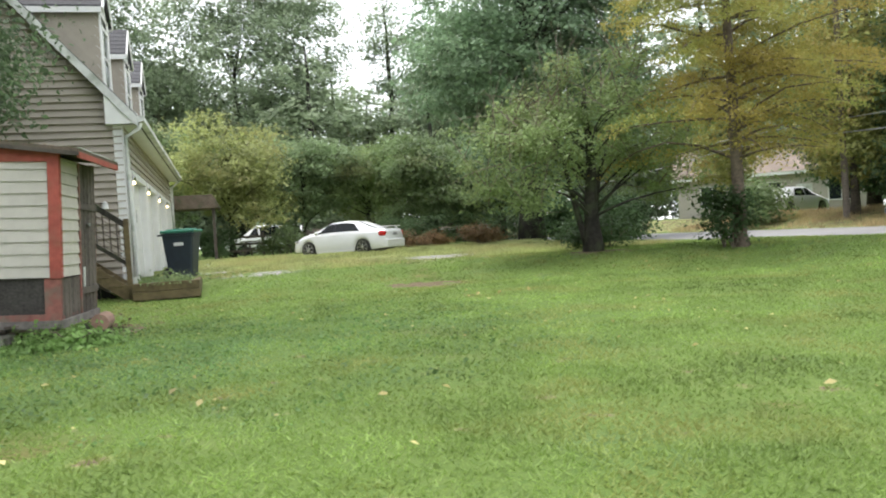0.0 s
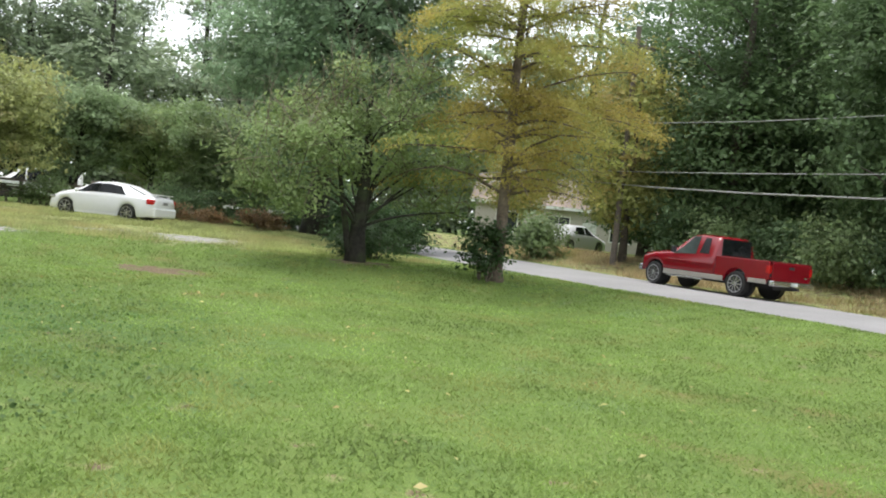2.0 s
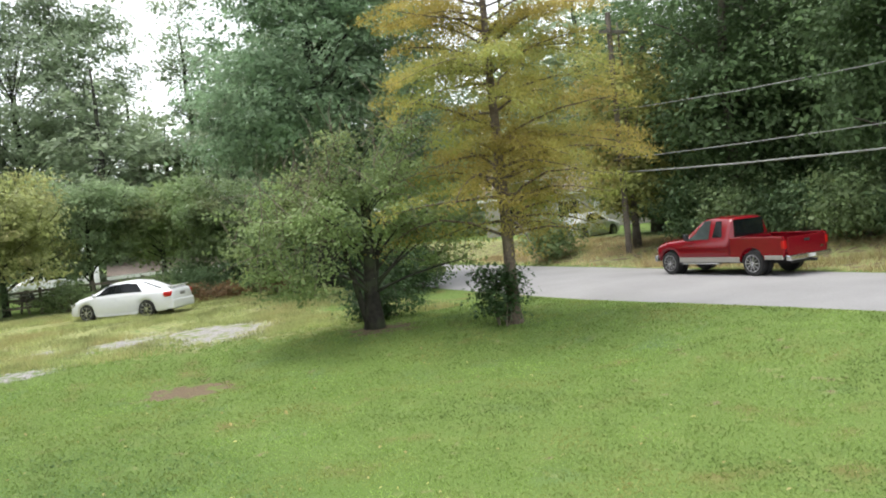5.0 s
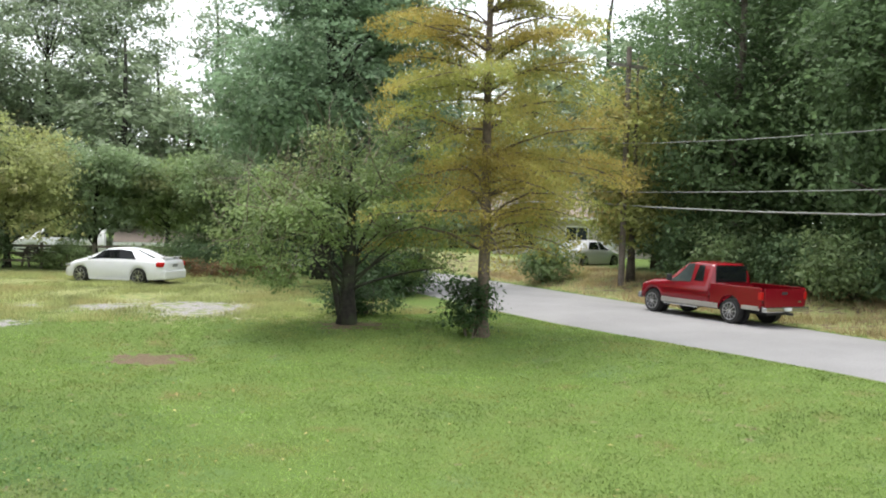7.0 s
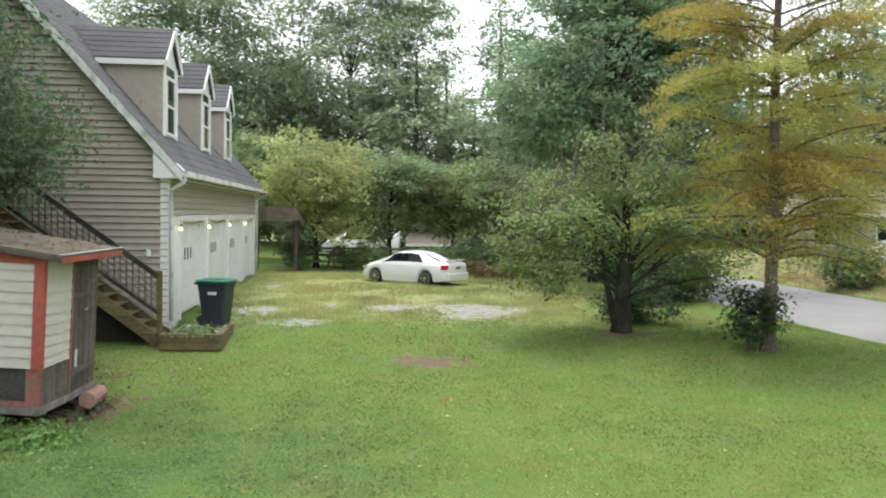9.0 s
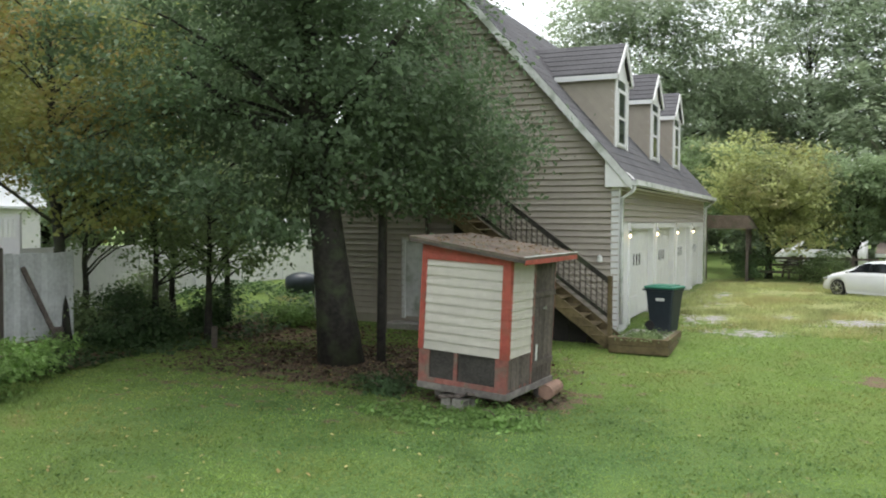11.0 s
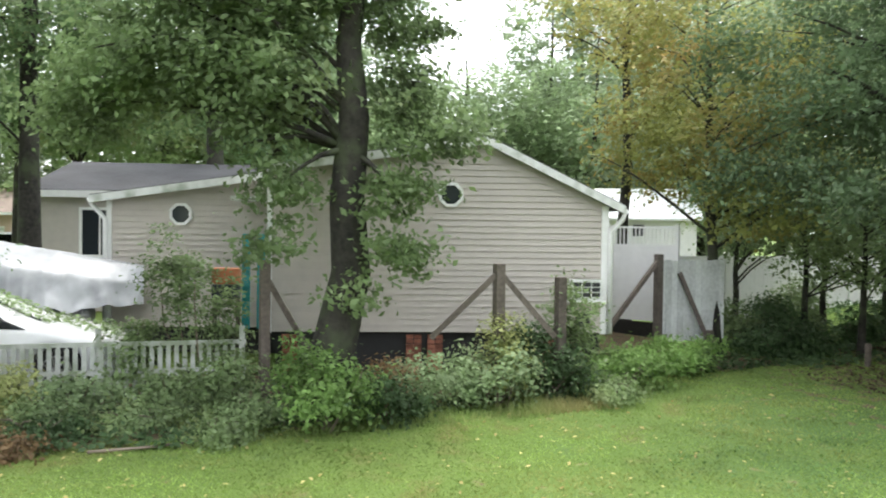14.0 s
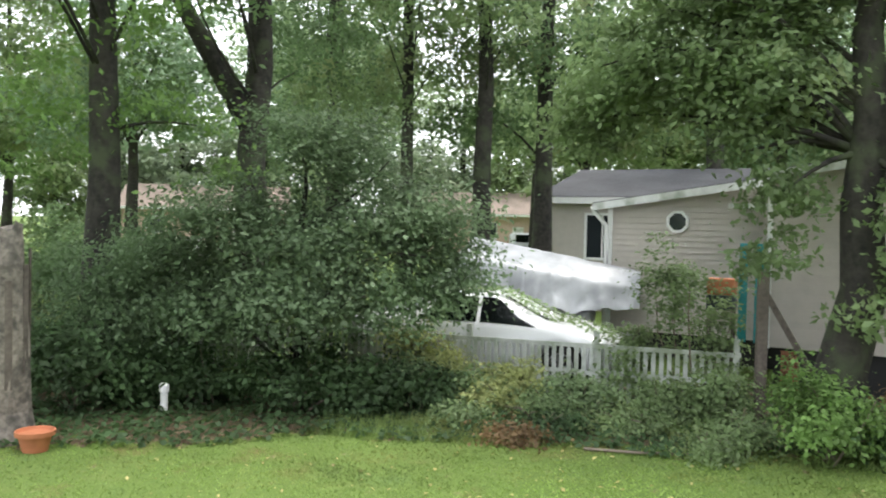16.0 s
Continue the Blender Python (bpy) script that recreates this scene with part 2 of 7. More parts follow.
def ground_material():
    m = bpy.data.materials.new("lawn")
    m.use_nodes = True
    t = m.node_tree
    link = t.links.new
    bsdf = t.nodes["Principled BSDF"]
    bsdf.inputs["Roughness"].default_value = 0.9
    bsdf.inputs["Specular IOR Level"].default_value = 0.2
    tc = t.nodes.new("ShaderNodeTexCoord")

    def noise_tex(scale, detail):
        n = t.nodes.new("ShaderNodeTexNoise")
        n.inputs["Scale"].default_value, n.inputs["Detail"].default_value = scale, detail
        link(tc.outputs["Object"], n.inputs["Vector"])
        return n.outputs[0]

    def rng(src, a, b):
        r = t.nodes.new("ShaderNodeMapRange")
        r.inputs["From Min"].default_value, r.inputs["From Max"].default_value = a, b
        link(src, r.inputs["Value"])
        return r.outputs[0]

    def mixed(fac, a, b):
        x = t.nodes.new("ShaderNodeMix")
        x.data_type = "RGBA"
        link(fac, x.inputs[0])
        for i, v in ((6, a), (7, b)):
            if isinstance(v, tuple):
                x.inputs[i].default_value = (*v, 1)
            else:
                link(v, x.inputs[i])
        return x.outputs[2]

    fine, mid, big, edge = noise_tex(22, 5), noise_tex(2.2, 4), noise_tex(0.35, 3), noise_tex(3.2, 6)
    tiny, clover = noise_tex(75, 4), noise_tex(0.9, 5)
    green = mixed(rng(tiny, 0.40, 0.62), (0.088, 0.136, 0.032), (0.156, 0.225, 0.054))
    green = mixed(rng(fine, 0.52, 0.70), green, (0.092, 0.152, 0.038))
    green = mixed(rng(mid, 0.55, 0.9), green, (0.16, 0.20, 0.06))
    green = mixed(rng(big, 0.50, 0.95), green, (0.085, 0.15, 0.028))
    green = mixed(rng(clover, 0.60, 0.78), green, mixed(rng(tiny, 0.4, 0.62), (0.065, 0.11, 0.036), (0.14, 0.215, 0.08)))
    green = mixed(rng(clover, 0.40, 0.28), green, mixed(rng(tiny, 0.4, 0.62), (0.10, 0.095, 0.03), (0.19, 0.185, 0.06)))
    attr = t.nodes.new("ShaderNodeAttribute")
    attr.attribute_name = "surface"
    sep = t.nodes.new("ShaderNodeSeparateColor")
    link(attr.outputs["Color"], sep.inputs[0])

    def patchy(channel, a, b, ragged=0.0):
        """Where a surface shows: its share with an uneven edge; ragged breaks it up into islands."""
        add = t.nodes.new("ShaderNodeMath")
        add.operation = "MULTIPLY_ADD"
        amount = ragged or 2.6
        add.inputs[1].default_value, add.inputs[2].default_value = amount, (1.0 if ragged else 0.0) - amount / 2
        link(edge, add.inputs[0])
        s = t.nodes.new("ShaderNodeMath")
        s.operation = "MULTIPLY" if ragged else "ADD"
        link(add.outputs[0], s.inputs[0])
        link(sep.outputs[channel], s.inputs[1])
        return rng(s.outputs[0], a, b)

    # Clover green, darkened further to hold the trees' shade.
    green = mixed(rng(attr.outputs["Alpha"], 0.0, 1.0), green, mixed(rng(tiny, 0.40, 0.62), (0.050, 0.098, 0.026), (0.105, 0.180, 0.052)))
    green = mixed(patchy(0, 0.35, 0.65), green, mixed(rng(tiny, 0.38, 0.64), (0.16, 0.18, 0.065), (0.37, 0.38, 0.165)))
    green = mixed(patchy(1, 0.45, 0.6), green, mixed(rng(tiny, 0.35, 0.65), (0.05, 0.038, 0.025), (0.25, 0.185, 0.12)))
    green = mixed(patchy(2, 0.55, 0.95, 5.0), green, mixed(rng(tiny, 0.36, 0.64), (0.17, 0.165, 0.16), (0.43, 0.41, 0.40)))
    link(green, bsdf.inputs["Base Color"])
    b = t.nodes.new("ShaderNodeBump")
    b.inputs["Strength"].default_value, b.inputs["Distance"].default_value = 0.6, 0.03
    link(tiny, b.inputs["Height"])
    link(b.outputs[0], bsdf.inputs["Normal"])
    return m


M_GROUND = ground_material()


# ---- building helpers ----
def mesh_of(bm, name, mat, smooth=False):
    me = bpy.data.meshes.new(name)
    bm.normal_update()
    bm.to_mesh(me)
    bm.free()
    if mat:
        me.materials.append(mat)
    if smooth:
        for p in me.polygons:
            p.use_smooth = True
    return me


def part(name, bm, mat, parent, label="", smooth=False):
    ob = new(name, mesh_of(bm, name, mat, smooth))
    ob.parent = parent
    if label:
        tagged(ob, label)
    return ob


def thing(name, label, category, m=None, group="", kind=""):
    ob = new(name)
    ob.empty_display_size = 0.2
    if m is not None:
        ob.matrix_basis = m
    return tagged(ob, label, category, group, kind)


def box(bm, x0, x1, y0, y1, z0, z1, bevel=0.0):
    m = Matrix.Translation(((x0 + x1) / 2, (y0 + y1) / 2, (z0 + z1) / 2)) @ Matrix.Diagonal((abs(x1 - x0), abs(y1 - y0), abs(z1 - z0), 1))
    r = bmesh.ops.create_cube(bm, size=1, matrix=m)
    if bevel:
        edges = list({e for v in r["verts"] for e in v.link_edges})
        bmesh.ops.bevel(bm, geom=edges, offset=bevel, segments=2, affect="EDGES", profile=0.5)
    return bm


def one_box(x0, x1, y0, y1, z0, z1, bevel=0.0):
    return box(bmesh.new(), x0, x1, y0, y1, z0, z1, bevel)


def tube(bm, pts, radii, n=8, cap=True):
    pts = [Vector(p) for p in pts]
    rings = []
    side = None
    for i, p in enumerate(pts):
        d = (pts[min(i + 1, len(pts) - 1)] - pts[max(i - 1, 0)]).normalized()
        if side is None:
            side = d.cross(Vector((0.31, 0.17, 0.93)))
            if side.length < 0.1:
                side = d.cross(Vector((1, 0, 0)))
        side = (side - d * side.dot(d)).normalized()
        up = d.cross(side)
        r = radii[i] if isinstance(radii, (list, tuple)) else radii
        rings.append([bm.verts.new(p + (side * math.cos(a) + up * math.sin(a)) * r) for a in [2 * math.pi * k / n for k in range(n)]])
    for a, b in zip(rings, rings[1:]):
        for k in range(n):
            bm.faces.new((a[k], a[(k + 1) % n], b[(k + 1) % n], b[k]))
    if cap:
        bm.faces.new(list(reversed(rings[0])))
        bm.faces.new(rings[-1])
    return bm


def bar(bm, p0, p1, w, h):
    """A square-cut bar from p0 to p1, w across and h deep."""
    p0, p1 = Vector(p0), Vector(p1)
    d = p1 - p0
    m = Matrix.Translation((p0 + p1) / 2) @ d.to_track_quat("Z", "Y").to_matrix().to_4x4() @ Matrix.Diagonal((w, h, d.length, 1))
    bmesh.ops.create_cube(bm, size=1, matrix=m)
    return bm


def prism(bm, outline, axis, a, b):
    """Extrude a 2D outline along an axis from a to b."""
    def place(p, t):
        return {"x": (t, p[0], p[1]), "y": (p[0], t, p[1]), "z": (p[0], p[1], t)}[axis]
    lo = [bm.verts.new(place(p, a)) for p in outline]
    hi = [bm.verts.new(place(p, b)) for p in outline]
    n = len(outline)
    for k in range(n):
        bm.faces.new((lo[k], lo[(k + 1) % n], hi[(k + 1) % n], hi[k]))
    bm.faces.new(list(reversed(lo)))
    bm.faces.new(hi)
    bmesh.ops.recalc_face_normals(bm, faces=bm.faces)
    return bm


def lathe(bm, profile, n=24, centre=(0, 0, 0), axis="z"):
    rings = []
    for r, h in profile:
        ring = []
        for k in range(n):
            a = 2 * math.pi * k / n
            p = (r * math.cos(a), r * math.sin(a), h)
            if axis == "y":
                p = (p[0], p[2], p[1])
            ring.append(bm.verts.new((p[0] + centre[0], p[1] + centre[1], p[2] + centre[2])))
        rings.append(ring)
    for a, b in zip(rings, rings[1:]):
        for k in range(n):
            bm.faces.new((a[k], a[(k + 1) % n], b[(k + 1) % n], b[k]))
    bm.faces.new(rings[0])
    bm.faces.new(rings[-1])
    bmesh.ops.recalc_face_normals(bm, faces=bm.faces)
    return bm


def step(a, b, v):
    t = min(1.0, max(0.0, (v - a) / (b - a)))
    return t * t * (3 - 2 * t)


# ---- the ground ----
ROAD_NEAR, ROAD_FAR, ROAD_Z = 13.8, 20.0, 0.66


def road_near(y):
    """The road's edge on the lawn's side, a little farther off to the south."""
    return ROAD_NEAR + 1.15 * (1 - step(9.5, 19.5, y))


def gz(x, y):
    """The height of the ground."""
    u = y + 0.575 * max(x, 0) + 2.2 * (1 - step(0, 5, x))
    h = 0.30 + 0.38 * max(step(18.6, 23.5, u), step(9, 13, x))
    h += 0.30 * step(10.5, 16, -x) - 0.08 * math.exp(-((x + 2.5) ** 2 + (y - 12) ** 2) / 8)
    h += 0.45 * step(20.5, 25, x) * step(-10, 5, y)
    h += 0.10 * step(24, 29, y)
    if -6 < x < 13:
        h += 0.03 * noise.noise(Vector((x * 0.35, y * 0.35, 0)))
    near = road_near(y)
    if near - 0.6 < x < ROAD_FAR + 0.6:
        k = min(step(near - 0.6, near, x), 1 - step(ROAD_FAR, ROAD_FAR + 0.6, x))
        h = h * (1 - k) + (ROAD_Z - 0.03) * k
    return h


def blob(x, y, cx, cy, rx, ry, turn=0.0):
    c, s = math.cos(turn), math.sin(turn)
    dx, dy = x - cx, y - cy
    u, v = (dx * c + dy * s) / rx, (-dx * s + dy * c) / ry
    return max(0.0, 1 - (u * u + v * v) ** 0.5 * 0.75)


def ivy_edge(x, y):
    """Where the mown lawn ends and the ivy along the boundary begins."""
    return -8.6 - 0.4 * step(0, 3, y) - 1.6 * step(3, 10, y) + 1.9 * step(3, 8, -y) + 0.4 * noise.noise(Vector((x * 0.8, y * 0.8, 1)))


def surface(x, y):
    """How dry, how bare and how gravelly the ground is."""
    dry = 0.75 * step(19.5, 22.5, y + 0.25 * x) * step(-3, -1, x) * (1 - step(7.5, 10, x)) * (1 - step(36, 40, y))
    dry = max(dry, 0.85 * step(20.0, 20.4, x) * (1 - step(26, 30, x)))
    bare = max(1.1 * blob(x, y, 3.75, 16.5, 1.05, 0.8, -0.3), 0.8 * blob(x, y, -6.3, 14.4, 5.4, 4.4), 0.8 * blob(x, y, -1.7, 12.8, 0.9, 1.3), 0.95 * blob(x, y, -3.0, 12.6, 1.5, 1.3),
               0.72 * blob(x, y, -10, 17.0, 4.5, 2.6), 0.95 * blob(x, y, 8.45, 18.3, 1.2, 0.9), 0.42 * step(20.1, 20.6, x) * (1 - step(25, 28, x)))
    edge = ivy_edge(x, y)
    bare = max(bare, 0.8 * step(-0.1, 0.6, edge - x) * (1 - step(4.0, 5.0, edge - x)) * step(-14, -12, y) * (1 - step(12, 14, y)))
    gravel = max(blob(x, y, 3.2, 23.0, 1.8, 1.9), blob(x, y, 5.5, 22.6, 2.5, 3.4), 0.9 * blob(x, y, 1.65, 23.6, 0.8, 1.1),
                 0.9 * blob(x, y, -0.2, 22.3, 1.2, 2.2), 0.9 * blob(x, y, 0.8, 20.2, 1.7, 0.7), 0.8 * blob(x, y, -0.6, 29, 1.0, 5.0))
    return dry, bare, 1.2 * gravel


def clover_shade(x, y):
    """How thick with dark clover the lawn is, the trees' shade coloured in with it: most of all towards the coop and
    along the western side.
    """
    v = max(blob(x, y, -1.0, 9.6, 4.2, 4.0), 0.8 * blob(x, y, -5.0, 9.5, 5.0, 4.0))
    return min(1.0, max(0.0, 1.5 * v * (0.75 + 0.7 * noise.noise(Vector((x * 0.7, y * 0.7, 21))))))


def grid_lines(lo, hi, near_lo, near_hi, fine, growth=1.35):
    out = list(np.arange(near_lo, near_hi + 1e-6, fine))
    s, v = fine, near_hi
    while v < hi:
        s *= growth
        v += s
        out.append(min(v, hi))
    s, v = fine, near_lo
    while v > lo:
        s *= growth
        v -= s
        out.insert(0, max(v, lo))
    return out


gx = grid_lines(-600, 600, -20, 27, 0.3)
gy = grid_lines(-600, 600, -12, 38, 0.3)
gverts = [(x, y, gz(x, y)) for y in gy for x in gx]
nx = len(gx)
gfaces = [(j * nx + i, j * nx + i + 1, (j + 1) * nx + i + 1, (j + 1) * nx + i) for j in range(len(gy) - 1) for i in range(nx - 1)]
gm = bpy.data.meshes.new("ground")
gm.from_pydata(gverts, [], gfaces)
gm.materials.append(M_GROUND)
layer = gm.color_attributes.new("surface", "FLOAT_COLOR", "POINT")
layer.data.foreach_set("color", [c for x, y, _ in gverts for c in (*surface(x, y), clover_shade(x, y))])
gm.shade_smooth()
ground = tagged(new("ground", gm), "mown green lawn with dry and bare patches", "lawn", kind="structure")

# road
bm = bmesh.new()
ys = np.arange(-120, 160, 2.0)
row = []
for y in ys:
    wob = 0.10 * noise.noise(Vector((0, y * 0.3, 3)))
    row.append([bm.verts.new((x, y, z)) for x, z in ((road_near(y) + wob, ROAD_Z - 0.03), (road_near(y) + 0.15 + wob, ROAD_Z), ((ROAD_NEAR + ROAD_FAR) / 2, ROAD_Z + 0.05), (ROAD_FAR - 0.15 - wob, ROAD_Z), (ROAD_FAR - wob, ROAD_Z - 0.03))])
for a, b in zip(row, row[1:]):
    for k in range(4):
        bm.faces.new((a[k], a[k + 1], b[k + 1], b[k]))
road = tagged(new("road", mesh_of(bm, "road", M_ASPHALT, True)), "pale worn asphalt road with grassy edges", "road", kind="structure")


# ---- plants ----
def leaves_mesh(name, centres, size, mat, rng, droop=0.0, flat=0.0, narrow=0.55, jitter=0.35, loose=0.5):
    """One mesh of many leaf blades, one at each centre, turned out of the crown and up to the light."""
    n = len(centres)
    c = np.asarray(centres, dtype=float)
    out = c - (c.mean(axis=0) - np.array((0, 0, 0.15 * np.ptp(c[:, 2]))))
    out /= np.linalg.norm(out, axis=1)[:, None] + 1e-9
    face = out * 0.55 * (1 - flat) + np.array((0, 0, 0.55 + flat)) + rng.normal(size=(n, 3)) * loose
    face /= np.linalg.norm(face, axis=1)[:, None] + 1e-9
    d = rng.normal(size=(n, 3))
    d[:, 2] -= droop
    d -= face * (d * face).sum(axis=1)[:, None]
    d /= np.linalg.norm(d, axis=1)[:, None] + 1e-9
    s = np.cross(face, d)
    ln = size * (1 + jitter * rng.normal(size=(n, 1))).clip(0.4, 2.0)
    w = ln * narrow
    if size > 0.135 or narrow < 0.4:      # far leaves and needles are plain three-cornered blades
        k = 3
        v = np.stack([c - d * ln * 0.5, c + d * ln * 0.5 - s * w * 0.55, c + d * ln * 0.5 + s * w * 0.55], 1)[:, ::-1]
    else:
        k = 4
        v = np.stack([c - d * ln * 0.5, c - s * w * 0.5 + face * ln * 0.1, c + d * ln * 0.5, c + s * w * 0.5 + face * ln * 0.1], 1)[:, ::-1]
    me = bpy.data.meshes.new(name)
    me.vertices.add(n * k)
    me.vertices.foreach_set("co", v.reshape(-1))
    me.loops.add(n * k)
    me.loops.foreach_set("vertex_index", np.arange(n * k, dtype=np.int32))
    me.polygons.add(n)
    me.polygons.foreach_set("loop_start", np.arange(0, n * k, k, dtype=np.int32))
    me.materials.append(mat)
    me.update(calc_edges=True)
    return me


def crown_points(rng, blobs, clumps, per, spread, hollow=0.55):
    """Clump centres inside the union of ellipsoids, denser to the outside; and leaf places round them."""
    vol = np.array([b[3] * b[4] * b[5] for b in blobs]) ** 0.67
    pick = rng.choice(len(blobs), size=clumps, p=vol / vol.sum())
    b = np.array(blobs)[pick]
    d = rng.normal(size=(clumps, 3))
    d /= np.linalg.norm(d, axis=1)[:, None]
    r = hollow + (1.08 - hollow) * rng.random((clumps, 1)) ** 0.8
    cc = b[:, :3] + d * r * b[:, 3:6]
    k = np.repeat(np.arange(clumps), per)
    sp = spread * (0.6 + 0.8 * rng.random((clumps, 1)))
    p = cc[k] + rng.normal(size=(len(k), 3)) * sp[k] * np.array((1.1, 1.1, 0.5))
    return cc, p


def limb(bm, p0, p1, r0, r1, rng, bend=0.12, n=6, segs=5):
    p0, p1 = np.array(p0, float), np.array(p1, float)
    ln = np.linalg.norm(p1 - p0)
    off = rng.normal(size=3) * bend * ln
    pts = [p0 + (p1 - p0) * t + off * math.sin(math.pi * t) * 0.6 + np.array((0, 0, 0.1 * ln * math.sin(math.pi * t))) for t in np.linspace(0, 1, segs)]
    tube(bm, [tuple(p) for p in pts], [r0 + (r1 - r0) * t for t in np.linspace(0, 1, segs)], n)


def tree(label, x, y, height, radius, blobs, leaf_mat, bark, seed, clumps=260, per=60, leaf=0.11, spread=0.45, fork=0.4, lean=(0, 0),
         limbs=26, hollow=0.5, group="", category="tree", name="tree", near=False, sink=0.12, flare=1.5, droop=0.2, twigs=0, narrow=0.55, thick=0.42):
    """A tree: a tapered, slightly bent trunk, limbs to the clumps of its crown, and the leaves. Blobs are given from its base."""
    rng = np.random.default_rng(seed)
    z = gz(x, y)
    t = thing(name, label, category, pose(x, y, z), group)
    bm = bmesh.new()
    n = 9
    trunk_pts, trunk_r = [], []
    wob = rng.normal(size=(n, 2)) * radius * 0.25
    for k in range(n):
        f = k / (n - 1)
        h = -sink + (height + sink) * f
        trunk_pts.append((lean[0] * f + wob[k][0] * min(1, f * 3), lean[1] * f + wob[k][1] * min(1, f * 3), h))
        trunk_r.append(max(0.02, radius * (1 - 0.8 * f ** 1.2) * (flare if k == 0 else (1 + (flare - 1) * 0.25 if k == 1 else 1))))
    tube(bm, trunk_pts, trunk_r, 12)
    cc, p = crown_points(rng, blobs, clumps, per, spread, hollow)
    order = rng.permutation(len(cc))[:limbs]
    for i in order:
        c = cc[i]
        f = min(0.97, max(fork, (c[2] - 0.65 * np.hypot(c[0], c[1])) / height))
        k = f * (n - 1)
        a, b = int(k), min(int(k) + 1, n - 1)
        s = np.array(trunk_pts[a]) * (1 - (k - a)) + np.array(trunk_pts[b]) * (k - a)
        lm = bmesh.new() if near else bm
        limb(lm, s, c, max(0.02, radius * thick * (1.05 - f)), 0.012, rng)
        if near:
            part("limb", lm, bark, t, smooth=True)
    part("trunk", bm, bark, t, smooth=True)
    if twigs:
        bm = bmesh.new()
        for i in rng.integers(0, len(cc), twigs):
            e = cc[i] + rng.normal(size=3) * 0.7 + np.array((0, 0, 0.45))
            limb(bm, cc[i], e, 0.012, 0.004, rng, n=3, segs=3)
        tagged(part("twig", bm, M_TWIG, t), kind="stuff")
    crown = new("crown", leaves_mesh("crown", p, leaf, leaf_mat, rng, droop=droop, narrow=narrow))
    crown.parent = t
    return t


def shrub(label, x, y, rx, ry, h, leaf_mat, seed, clumps=60, per=45, leaf=0.08, spread=0.16, name="shrub", stems=7, group=""):
    """A shrub of several uneven lobes on slender stems."""
    rng = np.random.default_rng(seed)
    t = thing(name, label, "shrub", pose(x, y, gz(x, y)), group)
    lobes = [(0, 0, h * 0.42, rx * 0.75, ry * 0.75, h * 0.42)]
    for k in range(6):
        a, f = rng.random() * 2 * math.pi, 0.45 + 0.35 * rng.random()
        hh = h * (0.25 + 0.5 * rng.random())
        lobes.append((math.cos(a) * rx * f, math.sin(a) * ry * f, hh, rx * (0.25 + 0.25 * rng.random()), ry * (0.25 + 0.25 * rng.random()), h * (0.15 + 0.2 * rng.random())))
    cc, p = crown_points(rng, lobes, clumps, per, spread, 0.4)
    p[:, 2] = np.maximum(p[:, 2], 0.02)
    for i in rng.permutation(len(cc))[:stems]:
        bm = bmesh.new()
        limb(bm, (rng.normal() * 0.1, rng.normal() * 0.1, -0.05), cc[i] + np.array((0, 0, 0.12)), 0.018, 0.005, rng, n=5, segs=4)
        part("stem", bm, M_TWIG, t)
    c = new("leaves", leaves_mesh("leaves", p, leaf, leaf_mat, rng))
    c.parent = t
    return t


# ---- buildings ----
def siding(parent, mat, origin, along, normal, z0, z1, course, span, proud=0.046, name="siding_board", cuts=(), lap=0.17):
    """Lapped boards on a wall. span(z) gives the start and end along the wall; cuts are (a0, a1, z0, z1) openings."""
    o, a, n = Vector(origin), Vector(along), Vector(normal)
    z, gap = z0, lap * course      # a shadow gap under each lap
    while z < z1 - 0.02:
        top = min(z + course, z1)
        s0, e0 = span(z)
        s1, e1 = span(top)
        pieces = [(s0, e0, s1, e1)]
        for c0, c1, cz0, cz1 in cuts:
            if cz0 < (z + top) / 2 < cz1:
                nxt = []
                for p in pieces:
                    if p[1] <= c0 or p[0] >= c1:
                        nxt.append(p)
                        continue
                    if p[0] < c0:
                        nxt.append((p[0], c0, p[2], c0))
                    if p[1] > c1:
                        nxt.append((c1, p[1], c1, p[3]))
                pieces = nxt
        for b0, b1, t0, t1 in pieces:
            if b1 - b0 < 0.05:
                continue
            t0, t1 = min(t0, t1 - 0.01), max(t1, t0 + 0.01)
            bm = bmesh.new()
            up = Vector((0, 0, 1))
            v = [bm.verts.new(o + a * s + up * h + n * d) for s, h, d in
                 ((b0, z + gap, 0), (b1, z + gap, 0), (b1, z + gap, proud), (b0, z + gap, proud), (t0, top + 0.01, 0), (t1, top + 0.01, 0), (t1, top + 0.01, 0.003), (t0, top + 0.01, 0.003))]
            for f in ((0, 1, 2, 3), (3, 2, 6, 7), (4, 7, 6, 5), (0, 4, 5, 1), (0, 3, 7, 4), (1, 5, 6, 2)):
                bm.faces.new([v[i] for i in f])
            bmesh.ops.recalc_face_normals(bm, faces=bm.faces)
            part(name, bm, mat, parent)
        z += course


